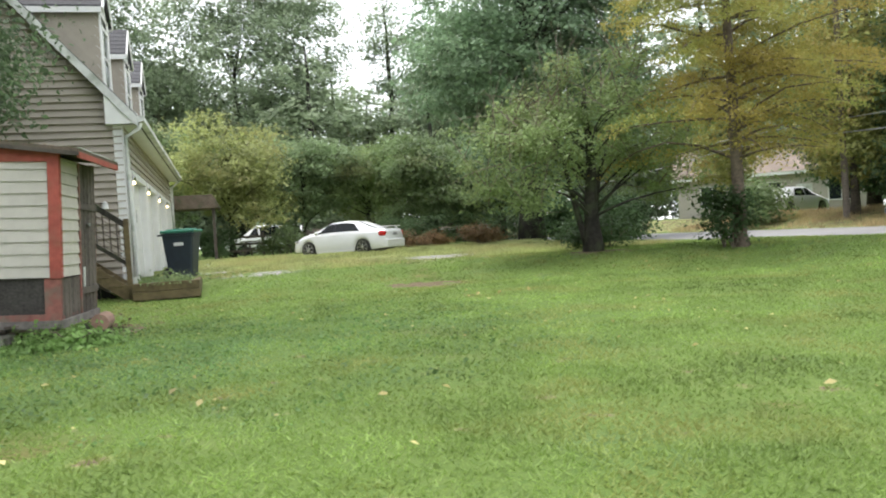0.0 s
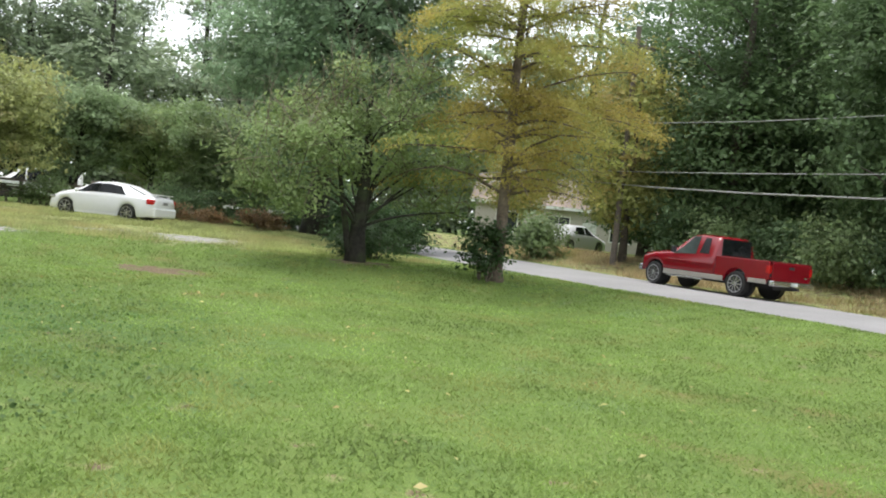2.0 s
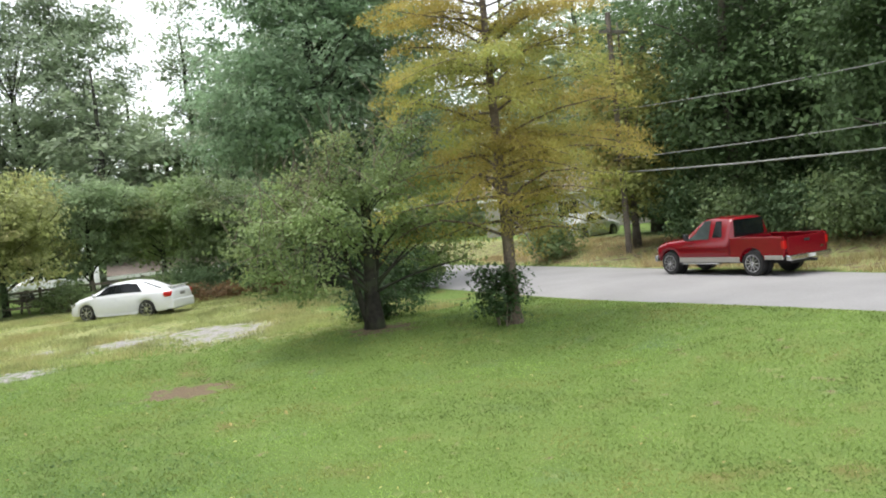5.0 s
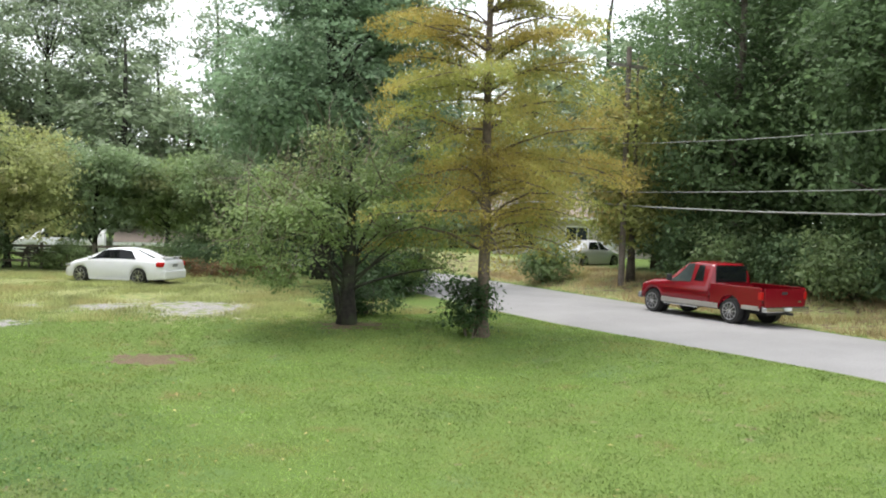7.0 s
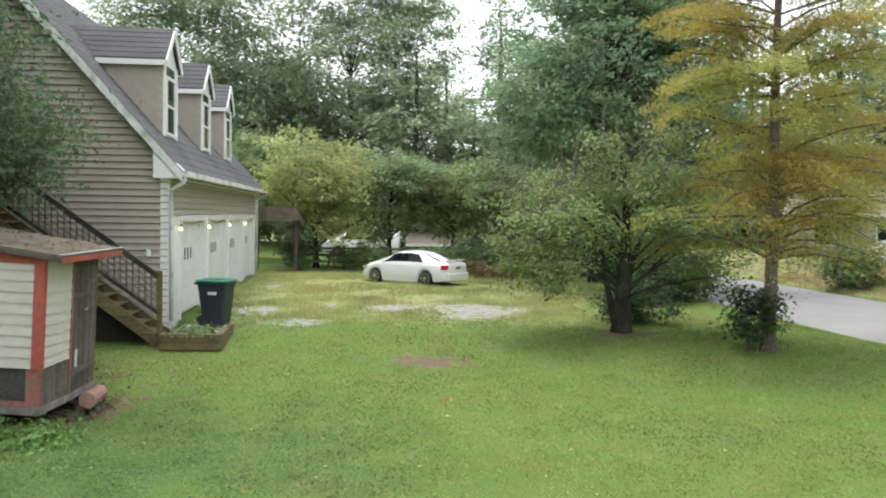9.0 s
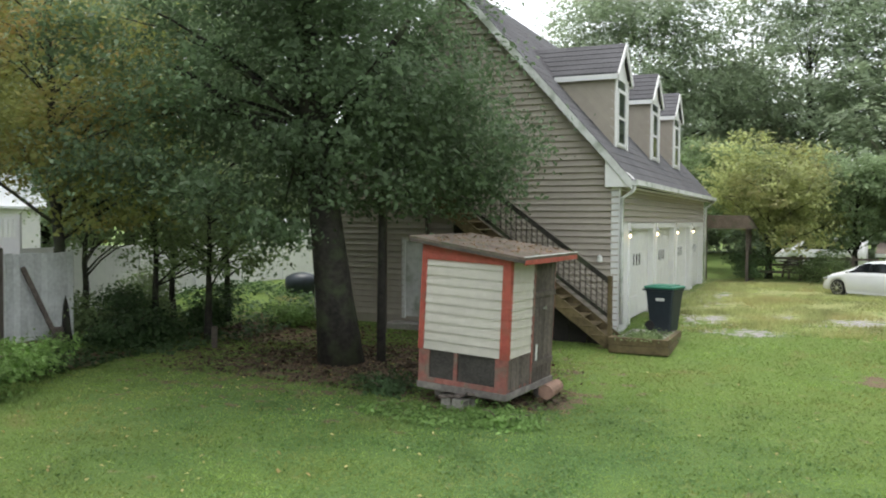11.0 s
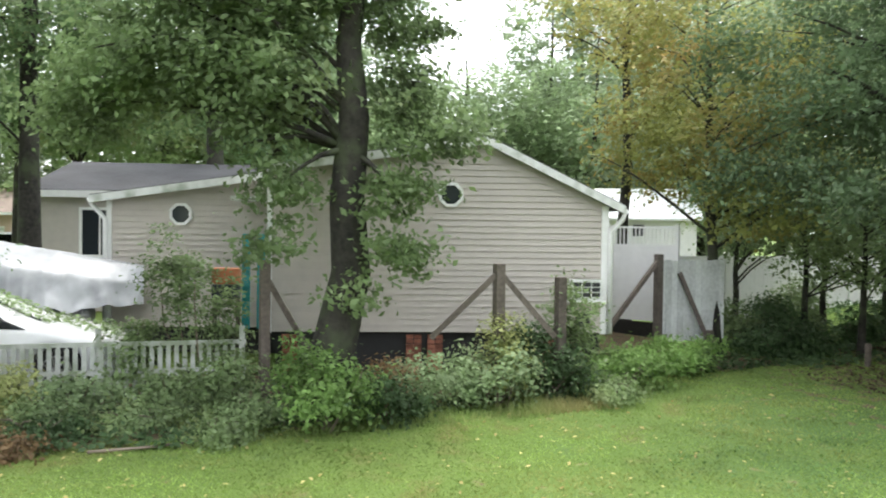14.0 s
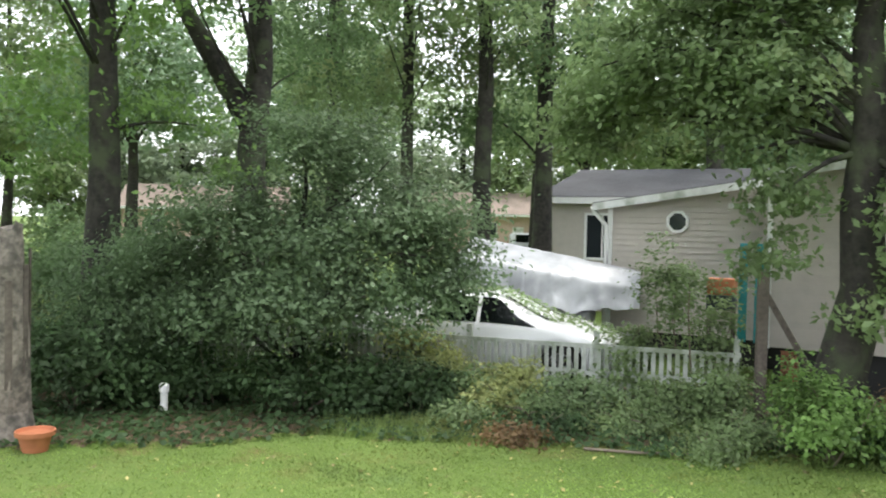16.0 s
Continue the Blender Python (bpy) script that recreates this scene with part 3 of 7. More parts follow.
def roof_slab(parent, p_low, p_high, y0, y1, thick, name="roof", mat=None, course=0.0, side=1):
    """A sloping slab between two edges running along y; optional rows of shingles as steps on it."""
    (xl, zl), (xh, zh) = p_low, p_high
    bm = prism(bmesh.new(), [(xl, zl), (xh, zh), (xh, zh - thick), (xl, zl - thick)], "y", y0, y1)
    roof = part(name, bm, mat or M_ROOF, parent)
    if course:
        ln = math.hypot(xh - xl, zh - zl)
        dx, dz = (xh - xl) / ln, (zh - zl) / ln
        nx_, nz_ = (-dz, dx) if dx > 0 else (dz, -dx)
        k = 0
        while k * course < ln - 0.05:
            a, b = k * course, min((k + 1) * course, ln)
            pts = [(xl + dx * a + nx_ * 0.012, zl + dz * a + nz_ * 0.012), (xl + dx * b + nx_ * 0.006, zl + dz * b + nz_ * 0.006), (xl + dx * b, zl + dz * b), (xl + dx * a, zl + dz * a)]
            part("shingle_strip", prism(bmesh.new(), pts, "y", y0 + 0.003, y1 - 0.003), mat or M_ROOF, roof)
            k += 1
    return roof


# garage house with dormers
HX, HY, HZ = -6.175, 19.05, 0.72
HW, HL, HH, HS = 8.35, 15.5, 3.68, 1.12      # width, length, eave height, roof slope
house = thing("house", "tan clapboard garage house with dormers and white trim", "house", pose(HX, HY, HZ))
half = HW / 2
RISE = half * HS
outline = [(-half, -0.3), (half, -0.3), (half, HH), (0, HH + RISE), (-half, HH)]
wall_s = part("gable_wall", prism(bmesh.new(), outline, "y", 0.0, 0.2), M_SIDING, house)
wall_n = part("gable_wall", prism(bmesh.new(), outline, "y", HL - 0.2, HL), M_SIDING, house)
# side wall with four openings
DOORS = [(1.2, 4.3), (4.95, 7.95), (8.7, 11.65), (12.25, 15.0)]
DOOR_H = 2.36
edges_y = [0.2] + [v for d in DOORS for v in d] + [HL - 0.2]
for a, b in zip(edges_y[0::2], edges_y[1::2]):
    part("wall_pier", one_box(half - 0.2, half, a, b, -0.3, DOOR_H), M_WHITE, house)
wall_e = part("side_wall", one_box(half - 0.2, half, 0.2, HL - 0.2, DOOR_H, HH), M_WHITE, house)
wall_w = part("side_wall", one_box(-half, -half + 0.2, 0.2, HL - 0.2, -0.3, HH), M_SIDING, house)
part("floor_slab", one_box(-half + 0.2, half - 0.2, 0.2, HL - 0.2, -0.25, 0.02), M_CONCRETE, house)


def gable_span(z):
    w = half if z <= HH else half * max(0.0, 1 - (z - HH) / RISE)
    return -w, w


BACK_DOOR = (-1.45, -0.55, -0.05, 2.0)
siding(wall_s, M_SIDING, (0, 0, 0), (1, 0, 0), (0, -1, 0), 0.0, HH + RISE - 0.1, 0.152, gable_span, 0.06, cuts=[BACK_DOOR], lap=0.23)
siding(wall_e, M_SIDING, (half, 0, 0), (0, 1, 0), (1, 0, 0), DOOR_H + 0.12, HH - 0.02, 0.152, lambda z: (0.12, HL - 0.12), 0.05)
# white corner boards, frieze, cornice returns, door casings
for y0, y1 in ((-0.045, 0.12), (HL - 0.12, HL + 0.02)):
    part("corner_board", one_box(half - 0.02, half + 0.03, y0, y1, -0.2, HH), M_WHITE, house)
part("corner_board", one_box(half - 0.17, half + 0.025, -0.047, -0.002, -0.2, HH), M_WHITE, house)
part("corner_board", one_box(-half - 0.025, -half + 0.12, -0.047, -0.002, -0.2, HH), M_WHITE, house)
for a, b in DOORS:
    for y0, y1 in ((a - 0.14, a + 0.02), (b - 0.02, b + 0.14)):
        part("door_casing", one_box(half - 0.02, half + 0.05, y0, y1, -0.03, DOOR_H), M_WHITE, house)
    part("door_casing", one_box(half - 0.02, half + 0.052, a - 0.14, b + 0.14, DOOR_H - 0.02, DOOR_H + 0.12), M_WHITE, house)
    door = part("garage_door", one_box(half - 0.16, half - 0.12, a + 0.001, b - 0.001, 0.021, DOOR_H - 0.021), M_WHITE, house, "white panelled overhead garage door")
    for r in range(4):
        for c in range(4):
            py, pz = a + 0.12 + c * (b - a - 0.12) / 4, 0.09 + r * 0.57
            part("panel", one_box(half - 0.125, half - 0.105, py, py + (b - a - 0.6) / 4, pz, pz + 0.46, 0.012), M_WHITE, door)
    for c in range(3):
        part("door_pane", one_box(half - 0.104, half - 0.098, a + 1.05 + c * 0.36, a + 1.17 + c * 0.36, 1.36, 1.66), M_PANE, door)
# roof
OV = 0.36
for sgn in (1, -1):
    low = (sgn * (half + OV), HH + 0.2 - OV * HS)
    roof_slab(house, low, (0, HH + RISE + 0.2), -0.28, HL + 0.28, 0.17, course=0.30 if sgn > 0 else 0.0)
    part("rake_board", prism(bmesh.new(), [(low[0], low[1] - 0.01), (0, HH + RISE + 0.19), (0, HH + RISE - 0.06), (low[0], low[1] - 0.24)], "y", -0.30, -0.255), M_WHITE_DIRTY, house)
part("gutter", prism(bmesh.new(), [(half + OV, HH - 0.22), (half + OV + 0.12, HH - 0.20), (half + OV + 0.13, HH - 0.32), (half + OV + 0.01, HH - 0.34)], "y", -0.3, HL + 0.3), M_WHITE_DIRTY, house)
part("soffit", one_box(half + 0.031, half + OV - 0.01, -0.25, HL + 0.25, HH - 0.36, HH - 0.33), M_WHITE, house)
part("cornice_return", prism(bmesh.new(), [(half - 0.28, HH - 0.36), (half + OV, HH - 0.36), (half + OV, HH - 0.16), (half - 0.28, HH + 0.42)], "y", -0.26, -0.035), M_WHITE, house)
bm = tube(bmesh.new(), [(half + OV + 0.05, -0.2, HH - 0.34), (half + OV + 0.02, -0.2, HH - 0.45), (half + 0.09, -0.1, HH - 0.62), (half + 0.09, -0.06, 2.0), (half + 0.09, -0.06, 0.1)], 0.045, 8)
part("downspout", bm, M_WHITE_DIRTY, house, smooth=True)
bm = tube(bmesh.new(), [(half + OV + 0.05, HL + 0.2, HH - 0.34), (half + 0.09, HL + 0.1, HH - 0.62), (half + 0.09, HL + 0.08, 0.1)], 0.045, 8)
part("downspout", bm, M_WHITE_DIRTY, house, smooth=True)


def dormer(yc):
    """A gabled dormer on the drive side: cheeks, front with a sash window, roof."""
    d = part("dormer", bmesh.new(), M_SIDING, house, "small gabled dormer with a white sash window")
    xf, w, top, ridge = half - 0.48, 0.75, HH + 2.57, HH + 3.36
    foot = HH + 0.2 + (half - xf) * HS
    back_x = half - (top - HH - 0.2) / HS
    for s in (-1, 1):
        y0, y1 = sorted((yc + s * w, yc + s * (w - 0.1)))
        cheek = part("cheek", prism(bmesh.new(), [(xf, foot - 0.15), (xf, top), (back_x - 0.1, top)], "y", y0, y1), M_SIDING, d)
        for k in range(8):      # boards laid along the roof's slope
            a, b = k * 0.225 - 0.03, min(k * 0.225 + 0.18, top - foot - 0.01)
            pts = [(xf, foot + a), (xf, foot + b), (xf - (top - foot - b) / HS, top), (xf - (top - foot - a) / HS, top)]
            face = yc + s * w
            part("siding_board", prism(bmesh.new(), pts, "y", min(face, face + s * 0.016), max(face, face + s * 0.016)), M_SIDING, cheek)
    part("front", prism(bmesh.new(), [(yc - w, foot - 0.15), (yc + w, foot - 0.15), (yc + w, top), (yc, ridge - 0.05), (yc - w, top)], "x", xf - 0.1, xf), M_WHITE, d)
    for s in (-1, 1):
        part("trim", one_box(xf - 0.02, xf + 0.03, yc + s * (w - 0.07) - 0.08, yc + s * (w - 0.07) + 0.08, foot - 0.02, top), M_WHITE, d)
    win = part("window", one_box(xf - 0.03, xf + 0.012, yc - 0.42, yc + 0.42, foot + 0.1, top - 0.1), M_PANE, d)
    for y0, y1, z0, z1 in ((-0.47, -0.40, 0.05, 1.5), (0.40, 0.47, 0.05, 1.5), (-0.40, 0.40, 0.04, 0.12), (-0.40, 0.40, 1.42, 1.5), (-0.40, 0.40, 0.74, 0.80)):
        part("sash", one_box(xf - 0.02, xf + 0.035, yc + y0, yc + y1, foot + z0, foot + z1), M_WHITE, win)
    rx = half - (ridge - HH - 0.2) / HS
    for s in (-1, 1):
        lowy, lowz = yc + s * (w + 0.14), top - 0.10
        bm = bmesh.new()
        xb = half - (lowz - HH - 0.2) / HS
        up = Vector((0, 0, 0.1))
        c = [Vector((xf + 0.09, lowy, lowz)), Vector((xf + 0.09, yc, ridge)), Vector((rx - 0.1, yc, ridge)), Vector((xb - 0.1, lowy, lowz))]
        vs = [bm.verts.new(p) for p in c] + [bm.verts.new(p + up) for p in c]
        for f in ((0, 1, 2, 3), (4, 5, 6, 7), (0, 1, 5, 4), (1, 2, 6, 5), (2, 3, 7, 6), (3, 0, 4, 7)):
            bm.faces.new([vs[i] for i in f])
        bmesh.ops.recalc_face_normals(bm, faces=bm.faces)
        slab = part("dormer_roof", bm, M_ROOF, d)
        for k in range(6):      # rows of shingles, each lapping the one below
            rows = []
            for f, lift in ((k / 6, 0.122), ((k + 1) / 6, 0.106)):
                y, z, x_back = lowy + (yc - lowy) * f, lowz + (ridge - lowz) * f + lift, xb + (rx - xb) * f
                rows.append((Vector((xf + 0.092, y, z)), Vector((x_back, y, z))))
            bm = bmesh.new()
            vs = [bm.verts.new(p) for p in (rows[0][0], rows[0][1], rows[1][1], rows[1][0])]
            vs += [bm.verts.new(v.co - Vector((0, 0, 0.02))) for v in vs]
            for f in ((0, 1, 2, 3), (4, 5, 6, 7), (0, 1, 5, 4), (1, 2, 6, 5), (2, 3, 7, 6), (3, 0, 4, 7)):
                bm.faces.new([vs[i] for i in f])
            bmesh.ops.recalc_face_normals(bm, faces=bm.faces)
            part("shingle_strip", bm, M_ROOF, slab)
        part("fascia", one_box(xb, xf + 0.09, min(lowy, lowy + s * 0.03), max(lowy, lowy + s * 0.03), lowz - 0.06, lowz + 0.07), M_WHITE, d)
        part("rake_trim", bar(bmesh.new(), (xf + 0.112, lowy, lowz), (xf + 0.112, yc, ridge), 0.03, 0.16), M_WHITE, d)


for yc in (2.3, 7.15, 11.45):
    dormer(yc)
# side door in the gable and its step
bd = part("door", one_box(-1.40, -0.60, -0.01, 0.05, 0.0, 1.97), M_WHITE_DIRTY, house, "pale side door in a white frame")
for x0, x1, z0, z1 in ((-1.5, -1.4, -0.05, 2.05), (-0.6, -0.5, -0.05, 2.05), (-1.4, -0.6, 1.97, 2.05)):
    part("door_frame", one_box(x0, x1, -0.05, 0.0, z0, z1), M_WHITE, bd)
part("door_step", one_box(-1.7, -0.3, -0.6, -0.06, -0.35, -0.12, 0.02), M_CONCRETE, house)
part("lamp", lathe(bmesh.new(), [(0.03, 0), (0.07, 0.02), (0.06, 0.14), (0.02, 0.18)], 12, (half - 0.42, -0.09, 1.55)), M_WHITE_DIRTY, house)
for yd in (0.85, 4.62, 8.33, 12.0):
    lamp = part("wall_light", lathe(bmesh.new(), [(0.015, 0), (0.035, 0.02), (0.045, 0.09), (0.02, 0.12)], 12, (half + 0.10, yd, DOOR_H - 0.16)), M_CHROME, house, "lit wall lantern")
    glow = bpy.data.materials.get("lamp_glow")
    if not glow:
        glow = bpy.data.materials.new("lamp_glow")
        glow.use_nodes = True
        glow.node_tree.nodes["Principled BSDF"].inputs["Emission Color"].default_value = (1.0, 0.72, 0.4, 1)
        glow.node_tree.nodes["Principled BSDF"].inputs["Emission Strength"].default_value = 3.0
    part("bulb", lathe(bmesh.new(), [(0.015, 0), (0.032, 0.02), (0.032, 0.06), (0.015, 0.08)], 10, (half + 0.10, yd, DOOR_H - 0.24)), glow, lamp)

# ---- outside stair along the gable, with lattice rail ----
stair = thing("staircase", "weathered wooden outdoor staircase with lattice railing", "stairs", pose(0, 0, 0))
SX0, SZ0, SRUN, SRISE, SN = -2.05, 0.60, 0.255, 0.195, 17
for yy in (17.95, 18.85):
    bm = bar(bmesh.new(), (SX0 + 0.12, yy, SZ0 - 0.12), (SX0 - SRUN * SN, yy, SZ0 + SRISE * SN - 0.1), 0.05, 0.26)
    part("stringer", bm, M_GREEN_WOOD, stair)
for k in range(SN):
    x, z = SX0 - SRUN * k, SZ0 + SRISE * (k + 0.3)
    part("tread", one_box(x - SRUN - 0.03, x, 17.90, 18.9, z, z + 0.04, 0.006), M_GREEN_WOOD, stair)
xt, zt = SX0 - SRUN * SN, SZ0 + SRISE * SN
part("landing", one_box(xt - 1.3, xt, 17.9, 19.0, zt - 0.02, zt + 0.05), M_OLD_WOOD, stair)
for x in (xt - 1.25, xt - 0.05):
    part("post", one_box(x - 0.05, x + 0.05, 17.9, 18.0, gz(x, 17.9) - 0.1, zt + 1.0), M_OLD_WOOD, stair)
# Added near-black boards in place of the deep shade under the flight.
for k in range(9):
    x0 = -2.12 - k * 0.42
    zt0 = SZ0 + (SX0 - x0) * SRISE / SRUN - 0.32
    part("under_board", prism(bmesh.new(), [(x0 - 0.41, gz(x0, 18.3) - 0.05), (x0, gz(x0, 18.3) - 0.05), (x0, zt0), (x0 - 0.41, zt0 + 0.41 * SRISE / SRUN)], "y", 18.28, 18.31), M_SHADE_BOARD, stair)
part("newel", one_box(-1.98, -1.88, 17.9, 18.0, 0.3, 2.02, 0.01), M_GREEN_WOOD, stair)
for d0, w, h in ((0.98, 0.05, 0.11), (0.20, 0.04, 0.07)):
    part("handrail", bar(bmesh.new(), (-1.93, 17.95, SZ0 + d0 + 0.3), (xt, 17.95, zt + d0 + 0.2), w, h), M_BARK_DARK, stair)
sl = SRISE / SRUN
for k in range(34):
    x = -1.98 - k * 0.128
    zb = SZ0 + 0.42 + (-1.93 - x) * sl
    if x > xt:
        part("lattice_strip", bar(bmesh.new(), (x, 17.95, zb), (x, 17.95, zb + 0.8), 0.03, 0.012), M_OLD_WOOD, stair)
for k in range(6):
    d0 = 0.45 + k * 0.13
    part("lattice_strip", bar(bmesh.new(), (-1.93, 17.965, SZ0 + d0), (xt, 17.965, zt + d0 - 0.1), 0.03, 0.012), M_OLD_WOOD, stair)

# ---- planter box by the garage ----
planter = thing("planter_box", "low timber planter edging with weeds by the garage", "planter", pose(0, 0, 0))
for x0, x1, y0, y1 in ((-1.86, -0.58, 17.55, 17.67), (-0.70, -0.58, 17.671, 19.4), (-1.86, -1.75, 17.671, 17.89)):
    for k in range(2):
        part("timber", one_box(x0, x1, y0, y1, 0.38 + 0.17 * k, 0.545 + 0.17 * k, 0.012), M_GREEN_WOOD, planter)
pad = tagged(new("pad", mesh_of(one_box(-1.74, -0.71, 17.68, 19.6, 0.3, 0.66), "pad", M_CONCRETE)), "earth and gravel pad inside the timber edging", "pad", kind="structure")

# ---- wheeled bin ----
bin_ = thing("wheeled_bin", "dark blue wheeled rubbish bin with a green lid", "bin", pose(-0.95, 19.2, 0.66, 0, 0, 75) @ Matrix.Diagonal((0.77, 0.77, 1.0, 1)))
bm = bmesh.new()
rings = []
for z, w, d in ((0.06, 0.27, 0.30), (0.10, 0.29, 0.33), (0.85, 0.37, 0.42), (0.98, 0.385, 0.44), (0.985, 0.41, 0.47), (1.03, 0.41, 0.47)):
    ring = []
    for cx, cy in ((1, -1), (1, 1), (-1, 1), (-1, -1)):
        for k in range(4):
            a = math.atan2(cy, cx) - math.pi / 4 + k * math.pi / 6
            ring.append(bm.verts.new((cx * (w - 0.06) + 0.06 * math.cos(a), cy * (d - 0.06) + 0.06 * math.sin(a), z)))
    rings.append(ring)
for a, b in zip(rings, rings[1:]):
    for k in range(16):
        bm.faces.new((a[k], a[(k + 1) % 16], b[(k + 1) % 16], b[k]))
bm.faces.new(list(reversed(rings[0])))
bm.faces.new(rings[-1])
part("body", bm, M_BIN, bin_)
bm = one_box(-0.43, 0.43, -0.50, 0.47, 1.035, 1.10, 0.03)
lid = part("lid", bm, M_BIN_LID, bin_, "green lid")
part("lid_ridge", one_box(-0.30, 0.30, -0.36, 0.33, 1.095, 1.125, 0.012), M_BIN_LID, lid)
part("handle", tube(bmesh.new(), [(-0.3, 0.46, 1.0), (-0.3, 0.56, 1.0), (0.3, 0.56, 1.0), (0.3, 0.46, 1.0)], 0.02, 8), M_BIN, bin_)
part("label_panel", one_box(-0.385, -0.362, -0.16, 0.10, 0.76, 0.83), M_WHITE_DIRTY, bin_, "small pale printed panel")
for s in (-1, 1):
    part("wheel", lathe(bmesh.new(), [(0.02, -0.035), (0.15, -0.035), (0.15, 0.035), (0.02, 0.035)], 20, (0, 0, 0), "y"), M_RUBBER, bin_).matrix_basis = pose(s * 0.36, 0.30, 0.15, 0, 0, 90)

# ---- chicken coop ----
coop = thing("chicken_coop", "small raised coop with cream siding and red trim", "coop", pose(-2.13, 11.665, 0.343, 0.5, 2.6, -5.4))
CW, CD = 1.57, 1.86     # local: front corner at the origin, front runs to -x, side runs to +y
CB = 0.135              # the frame's lower edge, clear of the ground
part("floor_frame", one_box(-CW, 0, 0, CD, CB, CB + 0.10), M_RED_FADED, coop, "faded red base frame")
part("base_trim", one_box(-CW - 0.02, 0.03, -0.035, -0.001, CB - 0.05, CB + 0.05), M_GREY_WOOD, coop, "pale weathered base plank")
part("base_trim", one_box(0.001, 0.035, 0.0, CD, CB - 0.05, CB + 0.05), M_GREY_WOOD, coop, "pale weathered base plank")
for y in (0.1, CD - 0.2):
    part("skid", one_box(-CW + 0.05, -0.05, y, y + 0.1, CB - 0.10, CB - 0.001), M_OLD_WOOD, coop)


def coop_top(x):
    return 2.51 - 0.105 * (x + CW)


for x, y in ((-0.09, 0.0), (-CW, 0.0), (-0.09, CD - 0.09), (-CW, CD - 0.09)):
    part("post", one_box(x, x + 0.09, y, y + 0.09, CB + 0.10, coop_top(x) - 0.06), M_RED_FADED, coop)
# upper body: red trim round cream boards, standing proud of the lower part
part("corner_trim", prism(bmesh.new(), [(-0.115, 0.72), (0.022, 0.72), (0.022, coop_top(0) - 0.02), (-0.115, coop_top(-0.1) - 0.02)], "y", -0.034, 0.0), M_RED_WOOD, coop)
part("corner_trim", prism(bmesh.new(), [(-CW - 0.03, 0.72), (-CW + 0.065, 0.72), (-CW + 0.085, coop_top(-CW) - 0.03), (-CW - 0.012, coop_top(-CW) - 0.03)], "y", -0.030, 0.0), M_RED_WOOD, coop)
part("corner_trim", one_box(0.0, 0.024, 0.0, 0.07, 0.72, coop_top(0) - 0.02), M_RED_WOOD, coop)
part("lower_trim", one_box(-0.13, 0.008, -0.018, 0.0, CB + 0.052, 0.715), M_RED_FADED, coop)
part("lower_trim", one_box(-CW - 0.012, -CW + 0.12, -0.018, 0.0, CB + 0.052, 0.715), M_RED_FADED, coop)
part("frieze", prism(bmesh.new(), [(-CW + 0.08, 2.20), (-0.115, 2.20), (-0.115, coop_top(-0.115) - 0.03), (-CW + 0.08, coop_top(-CW + 0.08) - 0.03)], "y", -0.026, 0.0), M_RED_WOOD, coop)
part("back_wall", prism(bmesh.new(), [(-CW + 0.10, CB + 0.1), (-0.10, CB + 0.1), (-0.10, coop_top(0) - 0.06), (-CW + 0.1, coop_top(-CW) - 0.12)], "y", CD - 0.04, CD), M_OLD_WOOD, coop)
part("side_wall", one_box(-CW, -CW + 0.03, 0.1, CD - 0.1, CB + 0.1, coop_top(-CW) - 0.08), M_OLD_WOOD, coop)
panel = part("front_wall", one_box(-CW + 0.10, -0.10, 0.005, 0.03, 0.74, 2.19), M_SIDING_COOP, coop)
siding(panel, M_SIDING_COOP, (0, 0.004, 0), (1, 0, 0), (0, -1, 0), 0.72, 2.19, 0.153, lambda z: (-CW + 0.07, -0.115), 0.024, lap=0.07)
panel = part("side_panel", one_box(-0.03, -0.005, 0.09, 0.90, 0.74, coop_top(0) - 0.08), M_SIDING_COOP, coop)
siding(panel, M_SIDING_COOP, (-0.004, 0, 0), (0, 1, 0), (1, 0, 0), 0.72, coop_top(0) - 0.09, 0.150, lambda z: (0.07, 0.90), 0.024, lap=0.07)
part("window_opening", one_box(-CW + 0.12, -0.14, 0.03, 0.04, CB + 0.1, 0.72), M_MESH, coop, "dark mesh-covered opening")
for x in (-CW + 0.121, -0.93, -0.19):
    part("window_bar", one_box(x, x + 0.06, -0.012, 0.02, CB + 0.101, 0.72), M_RED_FADED, coop)
part("window_bar", one_box(-CW + 0.121, -0.131, -0.015, 0.022, CB + 0.053, CB + 0.13), M_RED_FADED, coop)
for k in range(8):
    part("plank", one_box(-0.025, 0.0 + 0.004 * (k % 2), 0.075 + k * 0.104, 0.175 + k * 0.104, CB + 0.051, 0.71), M_OLD_WOOD, coop)
for k in range(9):
    y = 0.91 + k * 0.104
    part("plank", one_box(-0.025, 0.002 + 0.005 * (k % 2), y, y + 0.100, CB + 0.051, coop_top(0) - 0.08), M_OLD_WOOD, coop)
part("door_edge", one_box(0.008, 0.026, 0.90, 0.95, CB + 0.06, coop_top(0) - 0.09), M_RED_FADED, coop)
for z in (0.45, 1.62):
    part("batten", one_box(0.008, 0.03, 0.955, CD - 0.03, z, z + 0.09), M_OLD_WOOD, coop)
part("latch", one_box(0.031, 0.045, 1.30, 1.42, 1.40, 1.44), M_STEEL, coop)
part("latch", one_box(0.009, 0.02, 1.10, 1.16, 0.55, 0.82), M_WHITE_DIRTY, coop)
